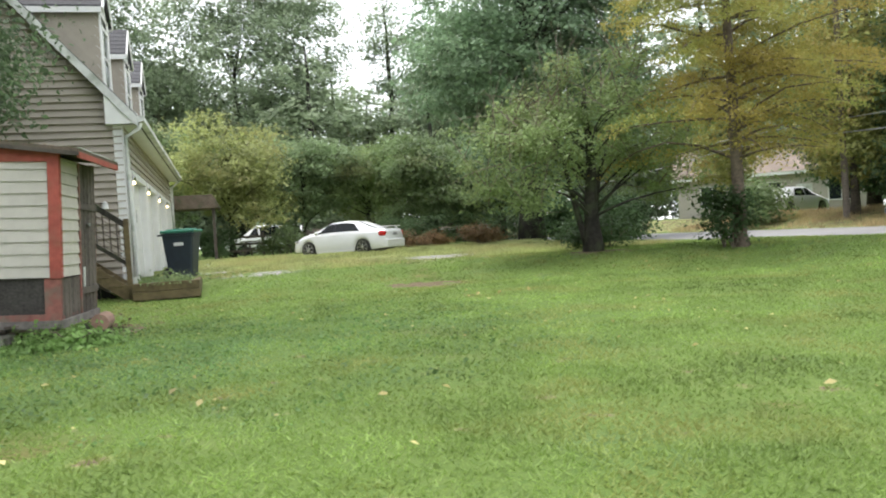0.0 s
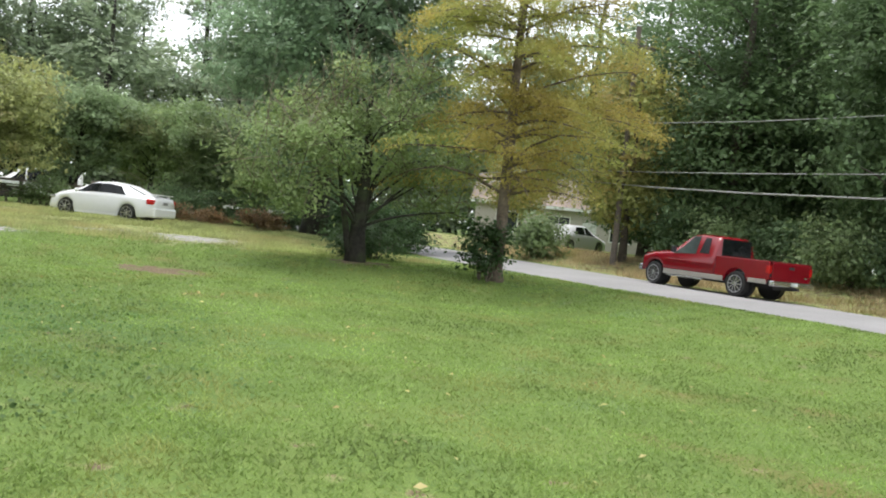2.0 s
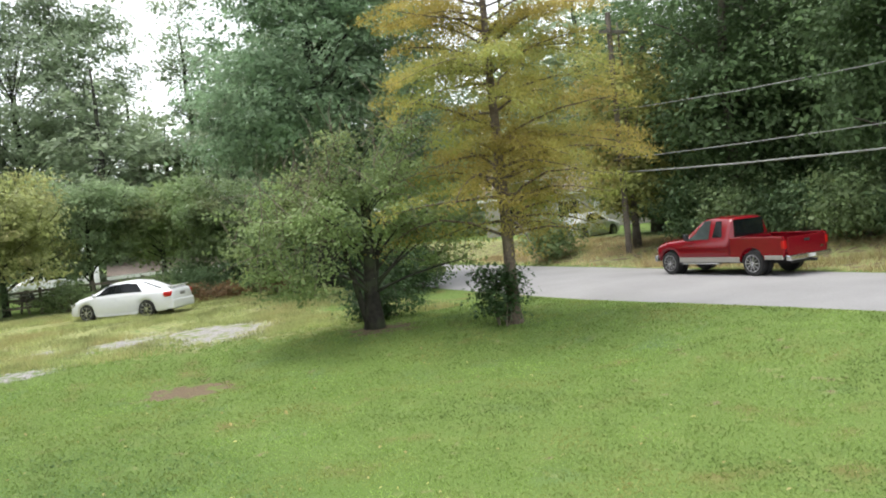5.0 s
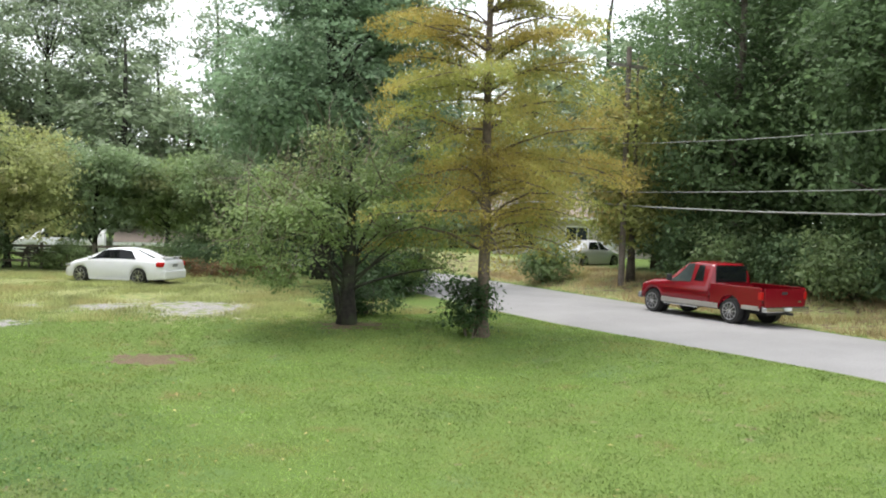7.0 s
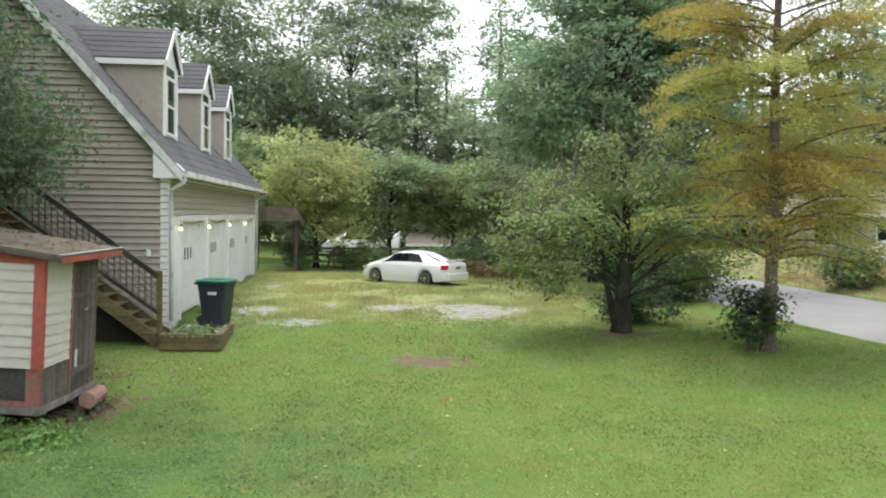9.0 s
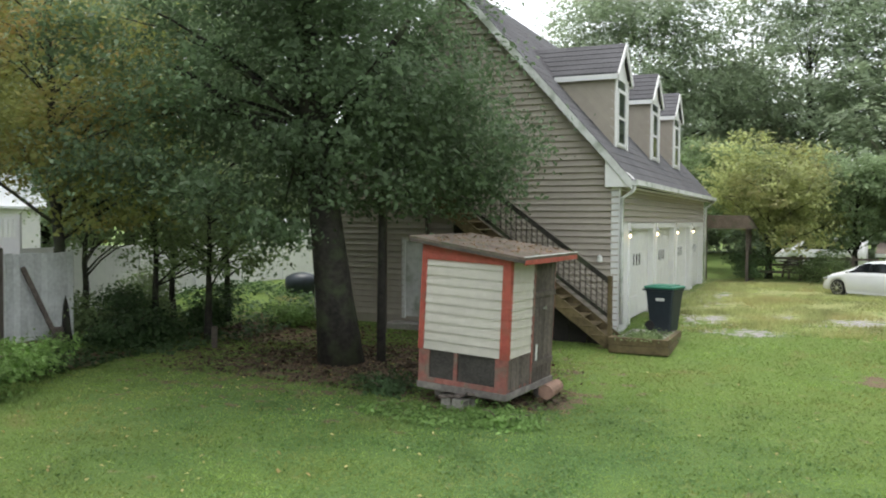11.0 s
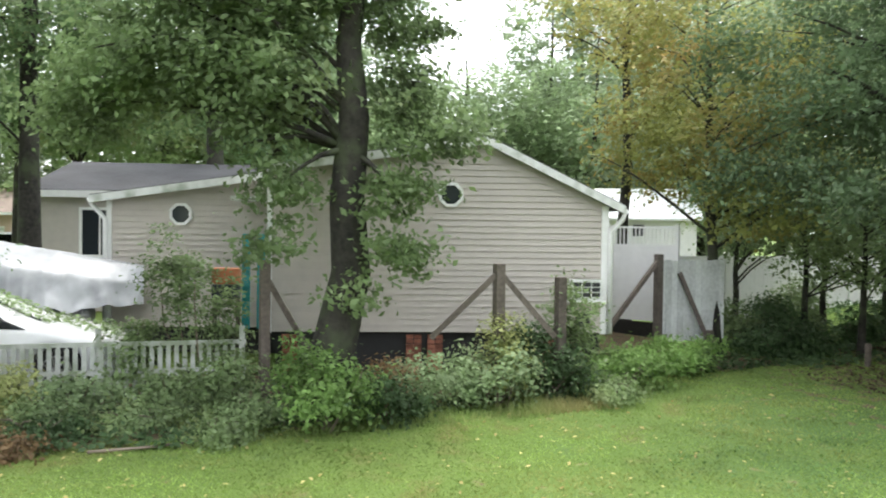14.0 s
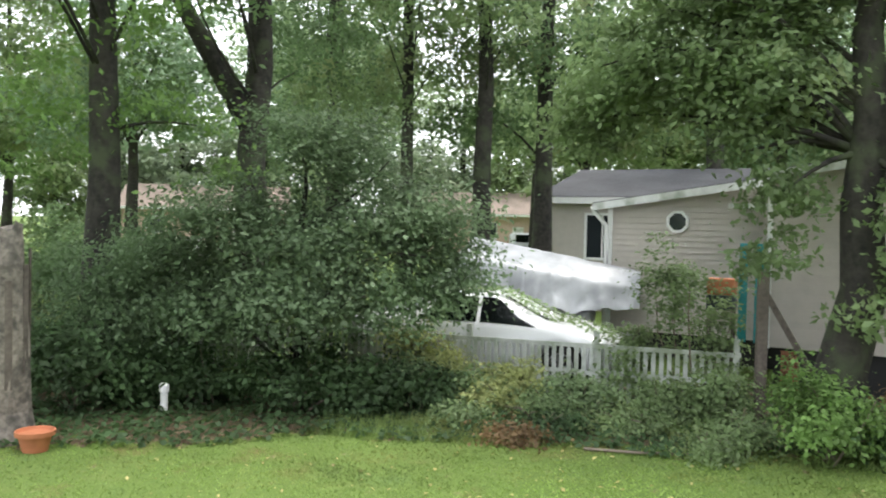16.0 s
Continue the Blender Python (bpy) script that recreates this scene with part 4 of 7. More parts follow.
rf = part("roof", prism(bmesh.new(), [(-CW - 0.20, coop_top(-CW - 0.20)), (0.30, coop_top(0.30)), (0.30, coop_top(0.3) + 0.04), (-CW - 0.20, coop_top(-CW - 0.20) + 0.04)], "y", -0.16, CD + 0.20), M_LITTER_ROOF, coop, "shallow felt roof with brown litter")
rng_roof = np.random.default_rng(44)
litter = [(x, y, coop_top(x) + 0.048 + 0.012 * rng_roof.random()) for x, y in zip(-CW - 0.15 + 1.95 * rng_roof.random(420), -0.13 + (CD + 0.3) * rng_roof.random(420))]
drift = new("leaf_drift", leaves_mesh("leaf_drift", litter, 0.05, M_LEAF_BROWN, rng_roof, flat=0.85))
drift.parent = rf
tagged(drift, "brown leaves drifted on the felt", kind="stuff")
part("fascia", prism(bmesh.new(), [(-CW - 0.20, coop_top(-CW - 0.20) - 0.05), (0.30, coop_top(0.30) - 0.05), (0.30, coop_top(0.3)), (-CW - 0.20, coop_top(-CW - 0.20))], "y", -0.165, -0.135), M_OLD_WOOD, coop)
part("fascia", one_box(0.27, 0.305, -0.134, CD + 0.20, coop_top(0.3) - 0.075, coop_top(0.3) - 0.001), M_RED_WOOD, coop)
part("drip_edge", one_box(0.285, 0.312, -0.16, CD + 0.2, coop_top(0.3) + 0.041, coop_top(0.3) + 0.052), M_WHITE_DIRTY, coop)


def concrete_block(x, y, z, rz):
    b = thing("concrete_block", "grey hollow concrete block under the coop", "block", pose(x, y, z, 0, 0, rz), "coop supports")
    bm = bmesh.new()
    box(bm, -0.2, 0.2, -0.1, -0.07, 0, 0.19)
    box(bm, -0.2, 0.2, 0.07, 0.1, 0, 0.19)
    for x0 in (-0.2, -0.015, 0.17):
        box(bm, x0, x0 + 0.03, -0.07, 0.07, 0, 0.19)
    part("block", bm, M_CONCRETE, b)
    return b


for x, y, rz in ((-3.5, 12.5, 80), (-1.95, 13.25, 60), (-3.3, 13.7, 60)):
    concrete_block(x, y, gz(x, y) - 0.06, rz)
for x, y in ((-2.95, 11.78), (-3.17, 11.83)):
    b = concrete_block(x, y, gz(x, y) - 0.03, 0)
    b.matrix_basis = pose(x, y, gz(x, y) + 0.07, 90, 0, 80)
for k in range(4):
    p = thing("scrap_board", "short rotten board end under the coop", "board", pose(-3.05 + 0.1 * k, 11.68 + 0.03 * (k % 2), gz(-3, 11.7) + 0.17 + 0.03 * k, 4, 5, 20 + 35 * k), "scrap boards")
    part("board", one_box(-0.2, 0.2, -0.05, 0.05, -0.015, 0.015), M_OLD_WOOD, p)
stone = thing("log_block", "short sawn log propping the coop", "log", pose(-1.85, 13.2, gz(-1.85, 13.2)))
part("log", tube(bmesh.new(), [(0, -0.3, 0.13), (0.02, 0.3, 0.14)], [0.13, 0.12], 14), M_LOG, stone)

# ---- long low neighbour building with octagonal windows ----
NB = pose(-12.2, 4.21, 0.0, 0, 0, 70.5)
nb = thing("neighbour_house", "long beige-sided neighbour building with octagonal windows", "house", NB)
XR, XRIDGE, XM, XL, ZB = 4.35, 2.04, -1.94, -5.3, 1.20


def nb_roof(x):
    return 4.80 - 0.48 * (x - XRIDGE) if x > XRIDGE else 4.80 - 0.148 * (XRIDGE - x)


def nb_span(lo, hi):
    def f(z):
        a, b = lo, hi
        if z > nb_roof(hi) - 0.1:
            b = min(hi, XRIDGE + max(0, 4.70 - z) / 0.48)
        if z > nb_roof(lo) - 0.1:
            a = max(lo, XRIDGE - max(0, 4.70 - z) / 0.148)
        return a, max(a, b)
    return f


def octagon(r):
    return [(r * math.cos(math.pi / 8 + k * math.pi / 4), r * math.sin(math.pi / 8 + k * math.pi / 4)) for k in range(8)]


def oct_window(parent, x, y, z, r):
    w = part("window", prism(bmesh.new(), [(x + a, z + b) for a, b in octagon(r * 0.82)], "y", y - 0.045, y - 0.02), M_PANE, parent, "octagonal window in a white frame")
    o, i = octagon(r), octagon(r * 0.76)
    bm = bmesh.new()
    for k in range(8):
        q = [o[k], o[(k + 1) % 8], i[(k + 1) % 8], i[k]]
        prism(bm, [(x + a, z + b) for a, b in q], "y", y - 0.07, y - 0.015)
    part("window_frame", bm, M_WHITE, w)


front = part("gable_wall", prism(bmesh.new(), [(XM, ZB), (XR, ZB), (XR, nb_roof(XR) - 0.06), (XRIDGE, 4.74), (XM, nb_roof(XM) - 0.06)], "y", 0, 0.15), M_SIDING_GREY, nb)
siding(front, M_SIDING_GREY, (0, 0, 0), (1, 0, 0), (0, -1, 0), ZB, 4.68, 0.116, nb_span(XM + 0.02, XR - 0.08), 0.030, lap=0.13)
wing = part("wing_wall", prism(bmesh.new(), [(XL, ZB - 0.1), (XM, ZB - 0.1), (XM, nb_roof(XM) - 0.06), (XL, nb_roof(XL) - 0.06)], "y", 1.5, 1.65), M_SIDING_GREY, nb)
siding(wing, M_SIDING_GREY, (0, 1.5, 0), (1, 0, 0), (0, -1, 0), ZB - 0.1, nb_roof(XM) - 0.08, 0.116, nb_span(XL + 0.06, XM), 0.030, lap=0.13)
part("return_wall", one_box(XM, XM + 0.15, 0.15, 1.5, ZB, nb_roof(XM) - 0.1), M_SIDING_GREY, nb)
part("side_wall", one_box(XR - 0.15, XR, 0.15, 9, ZB, nb_roof(XR) - 0.1), M_SIDING_GREY, nb)
part("side_wall", one_box(XL, XL + 0.15, 1.65, 9, ZB - 0.1, nb_roof(XL) - 0.1), M_SIDING_GREY, nb)
part("back_wall", prism(bmesh.new(), [(XL, ZB), (XR, ZB), (XR, nb_roof(XR) - 0.06), (XRIDGE, 4.74), (XL, nb_roof(XL) - 0.06)], "y", 9, 9.15), M_SIDING_GREY, nb)
part("corner_board", one_box(XR - 0.10, XR + 0.03, -0.035, 0.0, ZB - 0.02, nb_roof(XR) - 0.1), M_WHITE, nb)
part("corner_board", one_box(XM - 0.03, XM + 0.06, -0.03, 0.0, ZB - 0.02, nb_roof(XM) - 0.1), M_WHITE, nb)
part("corner_board", one_box(XL - 0.03, XL + 0.07, 1.465, 1.5, ZB - 0.1, nb_roof(XL) - 0.1), M_WHITE, nb)
roof_slab(nb, (XR + 0.3, nb_roof(XR + 0.3) + 0.06), (XRIDGE, 4.86), -0.22, 9.3, 0.1)
roof_slab(nb, (XM, nb_roof(XM) + 0.06), (XRIDGE, 4.86), -0.22, 9.3, 0.1)
roof_slab(nb, (XL - 0.3, nb_roof(XL - 0.3) + 0.06), (XM, nb_roof(XM) + 0.06), 1.28, 9.3, 0.1)
for xa, xb, y in ((XR + 0.3, XRIDGE, -0.225), (XM, XRIDGE, -0.225), (XL - 0.3, XM, 1.275)):
    part("rake_board", prism(bmesh.new(), [(xa, nb_roof(xa) + 0.04), (xb, nb_roof(xb) + 0.04), (xb, nb_roof(xb) - 0.11), (xa, nb_roof(xa) - 0.11)], "y", y - 0.03, y + 0.01), M_WHITE_DIRTY, nb)
oct_window(nb, 1.40, 0.0, nb_roof(1.4) - 0.97 + 0.03, 0.245)
oct_window(nb, -3.88, 1.5, 3.36, 0.235)
for pts in ([(XR + 0.33, -0.15, nb_roof(XR + 0.3) - 0.02), (XR + 0.28, -0.1, 3.35), (XR + 0.06, -0.08, 3.1), (XR + 0.06, -0.08, ZB)],
            [(XL - 0.33, 1.35, nb_roof(XL - 0.3) - 0.02), (XL - 0.28, 1.4, 3.52), (XL - 0.04, 1.43, 3.25), (XL - 0.04, 1.43, ZB - 0.1)]):
    part("downspout", tube(bmesh.new(), pts, 0.05, 8), M_WHITE, nb, smooth=True)
# Near-black boxes behind the piers: the crawlspace's shade put into colour.
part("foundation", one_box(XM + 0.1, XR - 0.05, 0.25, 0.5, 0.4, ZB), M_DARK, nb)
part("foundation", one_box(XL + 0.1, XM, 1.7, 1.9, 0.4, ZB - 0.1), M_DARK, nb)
for x in (-1.7, 0.6, 1.0, 3.2):
    pier = part("brick_pier", one_box(x, x + 0.28, 0.1, 0.24, 0.45, ZB - 0.25), M_BRICK, nb)
    for r in range(6):
        for c in range(2):
            part("brick", one_box(x + c * 0.15 + 0.002, x + c * 0.15 + 0.135, 0.075, 0.11, 0.62 + r * 0.09, 0.695 + r * 0.09), M_BRICK, pier)
# window air conditioner
ac = part("air_conditioner", one_box(3.62, 4.22, -0.28, 0.02, 1.86, 2.22, 0.015), M_WHITE_DIRTY, nb, "white window air conditioner in the wall")
for k in range(3):
    for r in range(3):
        part("louvre", one_box(3.67 + k * 0.175, 3.82 + k * 0.175, -0.29, -0.28, 1.905 + r * 0.095, 1.98 + r * 0.095), M_DARK, ac)
part("ledge", one_box(3.55, 4.28, -0.3, 0.0, 1.80, 1.85), M_WHITE, ac)
part("vent_opening", one_box(3.78, 4.05, -0.03, -0.005, 1.32, 1.58), M_DARK, nb)
# side door with awning
part("door", one_box(XM - 0.04, XM - 0.001, 0.42, 1.22, ZB + 0.02, ZB + 2.0), M_TEAL, nb, "teal painted door")
part("awning", prism(bmesh.new(), [(0.25, 3.62), (1.4, 3.62), (1.4, 3.70), (0.25, 3.70)], "x", XM - 0.75, XM - 0.03), M_WHITE_DIRTY, nb)
part("door_frame", one_box(XM - 0.05, XM - 0.002, 0.30, 0.41, ZB, ZB + 2.1), M_WHITE, nb)

# ---- vehicles ----
def lerp_table(table, x):
    for (x0, *a), (x1, *b) in zip(table, table[1:]):
        if x0 <= x <= x1:
            f = (x - x0) / (x1 - x0) if x1 > x0 else 0
            f = f * f * (3 - 2 * f) * 0.4 + f * 0.6
            return [p + (q - p) * f for p, q in zip(a, b)]
    return list(table[-1][1:] if x > table[-1][0] else table[0][1:])


def shell(table, wheels, wheel_r, step_len=0.06):
    """The painted body. Table rows along the car: x, floor, belt, half width, roof, roof half width."""
    bm = bmesh.new()
    xs = list(np.arange(table[0][0], table[-1][0] + 1e-6, step_len))
    rows = []
    for x in xs:
        lo, belt, hw, roof, rw = lerp_table(table, x)
        for w in wheels:
            d = abs(x - w)
            if d < wheel_r:
                lo = max(lo, math.sqrt(wheel_r ** 2 - d * d) + wheel_r * 0.82)
        mid = lo + (belt - lo) * 0.45
        prof = [(hw * 0.93, lo), (hw * 0.985, lo + (mid - lo) * 0.35), (hw, mid), (hw * 0.985, belt - 0.06), (hw * 0.95, belt), (rw + (hw * 0.95 - rw) * 0.12, roof - (roof - belt) * 0.12),
                (rw * 0.86, roof - 0.012), (rw * 0.4, roof + 0.01), (0, roof + 0.015)]
        rows.append([bm.verts.new((x, y, z)) for y, z in prof] + [bm.verts.new((x, -y, z)) for y, z in reversed(prof[:-1])])
    for a, b in zip(rows, rows[1:]):
        for k in range(len(a) - 1):
            bm.faces.new((a[k], a[k + 1], b[k + 1], b[k]))
    bm.faces.new(rows[0])
    bm.faces.new(list(reversed(rows[-1])))
    bmesh.ops.recalc_face_normals(bm, faces=bm.faces)
    return bm


def side_glass(table, xa, xb, lo=0.06, hi=0.90, s=1, slant_a=0.0, slant_b=0.0):
    """A side pane that follows the body between belt and roof; s: the side."""
    bm = bmesh.new()
    prev = None
    for k in range(9):
        f = k / 8
        col = []
        for g in (lo, 0.5 * (lo + hi), hi):
            x = xa + (xb - xa) * f + (slant_a * (1 - f) - slant_b * f) * (g - lo)
            _, belt, hw, roof, rw = lerp_table(table, x)
            w0, w1 = hw * 0.95, rw + (hw * 0.95 - rw) * 0.12
            y = (w0 + (w1 - w0) * g / 0.88) * s + 0.012 * s
            col.append(bm.verts.new((x, y, belt + (roof - belt) * g)))
        if prev:
            for a in range(2):
                bm.faces.new((prev[a], col[a], col[a + 1], prev[a + 1]))
        prev = col
    bmesh.ops.solidify(bm, geom=bm.faces[:], thickness=0.01)
    return bm


def cross_glass(table, xa, xb, f=0.86, lift=0.014):
    """A windscreen or rear window between two stations."""
    bm = bmesh.new()
    prev = None
    for k in range(7):
        x = xa + (xb - xa) * k / 6
        _, belt, hw, roof, rw = lerp_table(table, x)
        col = [bm.verts.new((x, y * rw * f, roof + lift - 0.02 * abs(y))) for y in (-1, -0.5, 0, 0.5, 1)]
        if prev:
            for a in range(4):
                bm.faces.new((prev[a], col[a], col[a + 1], prev[a + 1]))
        prev = col
    bmesh.ops.solidify(bm, geom=bm.faces[:], thickness=0.008)
    return bm


def wheel(parent, x, y, r, width, rim_r, spokes=7):
    s = 1 if y > 0 else -1
    w = part("wheel", lathe(bmesh.new(), [(rim_r, -width / 2), (r * 0.94, -width / 2), (r, -width * 0.35), (r, width * 0.35), (r * 0.94, width / 2), (rim_r, width / 2)], 28, (x, y, r), "y"), M_RUBBER, parent, smooth=False)
    rim = part("rim", lathe(bmesh.new(), [(rim_r * 0.98, s * width * 0.30), (rim_r, s * width * 0.52), (rim_r * 0.9, s * width * 0.50), (rim_r * 0.86, s * width * 0.36), (0.03, s * width * 0.34)], 24, (x, y, r), "y"), M_STEEL, w)
    bm = bmesh.new()
    for k in range(spokes):
        a = 2 * math.pi * k / spokes
        bar(bm, (x + 0.04 * math.cos(a), y + s * width * 0.47, r + 0.04 * math.sin(a)), (x + rim_r * 0.92 * math.cos(a), y + s * width * 0.45, r + rim_r * 0.92 * math.sin(a)), 0.05, 0.03)
    part("spokes", bm, M_CHROME, w)
    part("hub_cap", lathe(bmesh.new(), [(0.02, s * width * 0.52), (0.05, s * width * 0.50), (0.06, s * width * 0.36)], 14, (x, y, r), "y"), M_CHROME, w)
    return w


def place_vehicle(front, rear, half_track, r, size=1.0):
    """A pose with the origin on the ground midway between the axles; front and rear are the centres of its left wheels."""
    f = Vector((front[0] - rear[0], front[1] - rear[1], 0)).normalized()
    right = Vector((f.y, -f.x, 0))
    c = (Vector((front[0], front[1], 0)) + Vector((rear[0], rear[1], 0))) / 2 + right * half_track
    return pose(c.x, c.y, (front[2] + rear[2]) / 2 - r, 0, 0, math.degrees(math.atan2(f.y, f.x))) @ Matrix.Diagonal((size, size, size, 1))


def coupe():
    t = thing("car", "white two-door coupe with tinted windows on the drive", "car", place_vehicle((2.924, 30.95, 1.03), (4.679, 29.557, 1.03), 0.67, 0.27, 0.86))
    T = [(-2.42, 0.40, 0.78, 0.70, 0.90, 0.58), (-2.34, 0.28, 0.86, 0.79, 1.00, 0.64), (-2.1, 0.22, 0.90, 0.84, 1.03, 0.64), (-1.85, 0.20, 0.92, 0.86, 1.05, 0.63), (-0.95, 0.18, 0.93, 0.86, 1.37, 0.54),
         (-0.40, 0.17, 0.93, 0.86, 1.43, 0.56), (0.20, 0.17, 0.92, 0.86, 1.39, 0.57), (1.20, 0.18, 0.90, 0.86, 0.97, 0.66), (1.62, 0.20, 0.80, 0.84, 0.88, 0.62), (1.95, 0.22, 0.66, 0.78, 0.76, 0.52), (2.12, 0.30, 0.55, 0.64, 0.62, 0.40)]
    part("body", shell(T, (1.31, -1.31), 0.36), M_CAR_WHITE, t, smooth=True)
    for s in (1, -1):
        part("side_window", side_glass(T, 0.98, 0.0, s=s, lo=0.13, hi=0.87, slant_a=-0.72), M_GLASS, t)
        part("side_window", side_glass(T, -0.04, -1.18, s=s, lo=0.13, hi=0.84, slant_b=-0.45), M_GLASS, t)
        part("door_pillar", side_glass(T, 0.02, -0.06, s=s, lo=0.13, hi=0.85), M_DARK, t)
        part("mirror", lathe(bmesh.new(), [(0.02, -0.09), (0.07, -0.05), (0.075, 0.03), (0.03, 0.09)], 10, (0.80, s * 0.96, 0.98), "y"), M_CAR_WHITE, t)
        part("door_handle", one_box(-0.10, 0.10, s * 0.862 - 0.012, s * 0.862 + 0.012, 0.80, 0.825), M_CAR_WHITE, t)
        part("tail_lamp", one_box(-2.38, -2.08, min(s * 0.56, s * 0.87), max(s * 0.56, s * 0.866), 0.72, 0.92, 0.05), M_LAMP_RED, t)
        part("head_lamp", one_box(1.76, 2.02, min(s * 0.50, s * 0.80), max(s * 0.50, s * 0.80), 0.60, 0.71, 0.03), M_CHROME, t)
        part("sill", one_box(-0.9, 0.9, min(s * 0.80, s * 0.84), max(s * 0.80, s * 0.84), 0.14, 0.22), M_CAR_WHITE, t)
        for x in (1.31, -1.31):
            wheel(t, x, s * 0.76, 0.315, 0.2, 0.245)
            part("wheel_well", lathe(bmesh.new(), [(0.05, -0.1), (0.37, -0.1), (0.37, 0.02), (0.05, 0.02)], 20, (x, s * 0.62, 0.36), "y"), M_DARK, t)
    part("windscreen", cross_glass(T, 1.14, 0.36), M_GLASS, t)
    part("rear_window", cross_glass(T, -1.05, -1.80), M_GLASS, t)
    part("spoiler", prism(bmesh.new(), [(-2.36, 1.09), (-2.12, 1.08), (-2.14, 1.11), (-2.36, 1.125)], "y", -0.62, 0.62), M_CAR_WHITE, t)
    for s in (-0.5, 0.5):
        part("spoiler_foot", one_box(-2.28, -2.18, s - 0.03, s + 0.03, 1.0, 1.08), M_CAR_WHITE, t)
    part("plate", one_box(-2.425, -2.40, -0.18, 0.18, 0.72, 0.84), M_STEEL, t)
    part("rear_bumper", one_box(-2.47, -2.10, -0.80, 0.80, 0.23, 0.60, 0.07), M_CAR_WHITE, t)
    part("front_bumper", one_box(1.80, 2.14, -0.66, 0.66, 0.22, 0.46, 0.07), M_CAR_WHITE, t)
    part("underbody", one_box(-2.05, 1.75, -0.55, 0.55, 0.16, 0.34), M_DARK, t)
    return t


def pickup():
    t = thing("pickup_truck", "red extended-cab pickup truck parked by the road", "truck", place_vehicle((18.5, 19.65, 1.01), (18.62, 16.62, 1.01), 0.72, 0.325, 0.87))
    # cab and bonnet
    C = [(-0.86, 0.42, 1.12, 0.95, 1.72, 0.66), (-0.74, 0.42, 1.12, 0.96, 1.80, 0.69), (0.0, 0.42, 1.12, 0.97, 1.83, 0.70), (0.30, 0.42, 1.12, 0.97, 1.80, 0.70), (1.14, 0.42, 1.10, 0.97, 1.20, 0.80),
         (1.85, 0.44, 1.05, 0.96, 1.15, 0.74), (2.32, 0.46, 0.95, 0.92, 1.07, 0.66), (2.48, 0.50, 0.84, 0.82, 0.94, 0.52)]
    part("cab", shell(C, (1.76,), 0.46), M_CAR_RED, t, smooth=True)
    bed = part("bed", one_box(-2.86, -0.93, -0.86, 0.86, 0.62, 0.70), M_CAR_RED, t)
    part("bed_front", one_box(-1.0, -0.93, -0.899, 0.899, 0.70, 1.16, 0.01), M_CAR_RED, bed)
    arch = [(-1.76 + 0.46 * math.cos(a), 0.42 + 0.46 * math.sin(a)) for a in np.linspace(0.0, math.pi, 14)]
    for s in (1, -1):
        side = [(-2.96, 0.66), (-2.96, 1.14), (-2.92, 1.175), (-0.93, 1.185), (-0.93, 0.44), (-1.28, 0.44)] + arch[1:-1] + [(-2.24, 0.50), (-2.88, 0.54)]
        y0, y1 = sorted((s * 0.90, s * 0.972))
        panel = prism(bmesh.new(), side, "y", y0, y1)
        bmesh.ops.bevel(panel, geom=[e for e in panel.edges if abs(e.verts[0].co.y - e.verts[1].co.y) < 1e-5 and abs(e.verts[0].co.y) > 0.95], offset=0.018, segments=2, affect="EDGES", profile=0.5)
        part("bed_side", panel, M_CAR_RED, bed)
    for s in (1, -1):
        part("rail_cap", one_box(-2.9, -0.93, s * 0.9 - 0.06, s * 0.9 + 0.06, 1.15, 1.19, 0.01), M_CAR_RED, bed)
        part("lower_trim", one_box(-2.9, -2.24, s * 0.95 - 0.03, s * 0.95 + 0.03, 0.50, 0.63, 0.01), M_CAR_SILVER, t, "silver lower body band")
        part("lower_trim", one_box(-1.28, 1.28, s * 0.955 - 0.03, s * 0.955 + 0.03, 0.42, 0.58, 0.01), M_CAR_SILVER, t, "silver lower body band")
        part("running_board", one_box(-0.5, 1.1, s * 1.0 - 0.09, s * 1.0 + 0.05, 0.36, 0.41, 0.01), M_CHROME, t)
        part("side_window", side_glass(C, 0.96, -0.03, s=s, hi=0.90, slant_a=-0.85), M_GLASS_SKY, t, "front side window with the sky's reflection in its pale colour")
        part("side_window", side_glass(C, -0.16, -0.56, s=s, lo=0.14, hi=0.86, slant_a=-0.12, slant_b=-0.12), M_GLASS, t)
        part("mirror", one_box(0.74, 0.88, s * 1.08 - 0.09, s * 1.08 + 0.07, 1.15, 1.36, 0.03), M_DARK, t)
        part("tail_lamp", one_box(-2.975, -2.86, s * 0.92 - 0.08, s * 0.92 + 0.056, 0.82, 1.06, 0.02), M_LAMP_RED, t)
        part("head_lamp", one_box(2.36, 2.50, s * 0.68 - 0.14, s * 0.68 + 0.14, 0.76, 0.92, 0.02), M_CHROME, t)
        part("body_moulding", one_box(-0.80, 1.2, s * 0.972 - 0.012, s * 0.972 + 0.012, 0.86, 0.90), M_CAR_RED, t)
        for x in (1.76, -1.76):
            wheel(t, x, s * 0.83, 0.385, 0.26, 0.275, 10)
            part("wheel_well", lathe(bmesh.new(), [(0.05, -0.12), (0.46, -0.12), (0.46, 0.02), (0.05, 0.02)], 20, (x, s * 0.66, 0.42), "y"), M_DARK, t)
    part("windscreen", cross_glass(C, 1.10, 0.40), M_GLASS, t)
    part("rear_window", one_box(-0.895, -0.86, -0.66, 0.66, 1.20, 1.735, 0.01), M_GLASS, t)
    gate_ = part("tailgate", one_box(-3.0, -2.95, -0.835, 0.835, 0.60, 1.15, 0.02), M_CAR_RED, t)
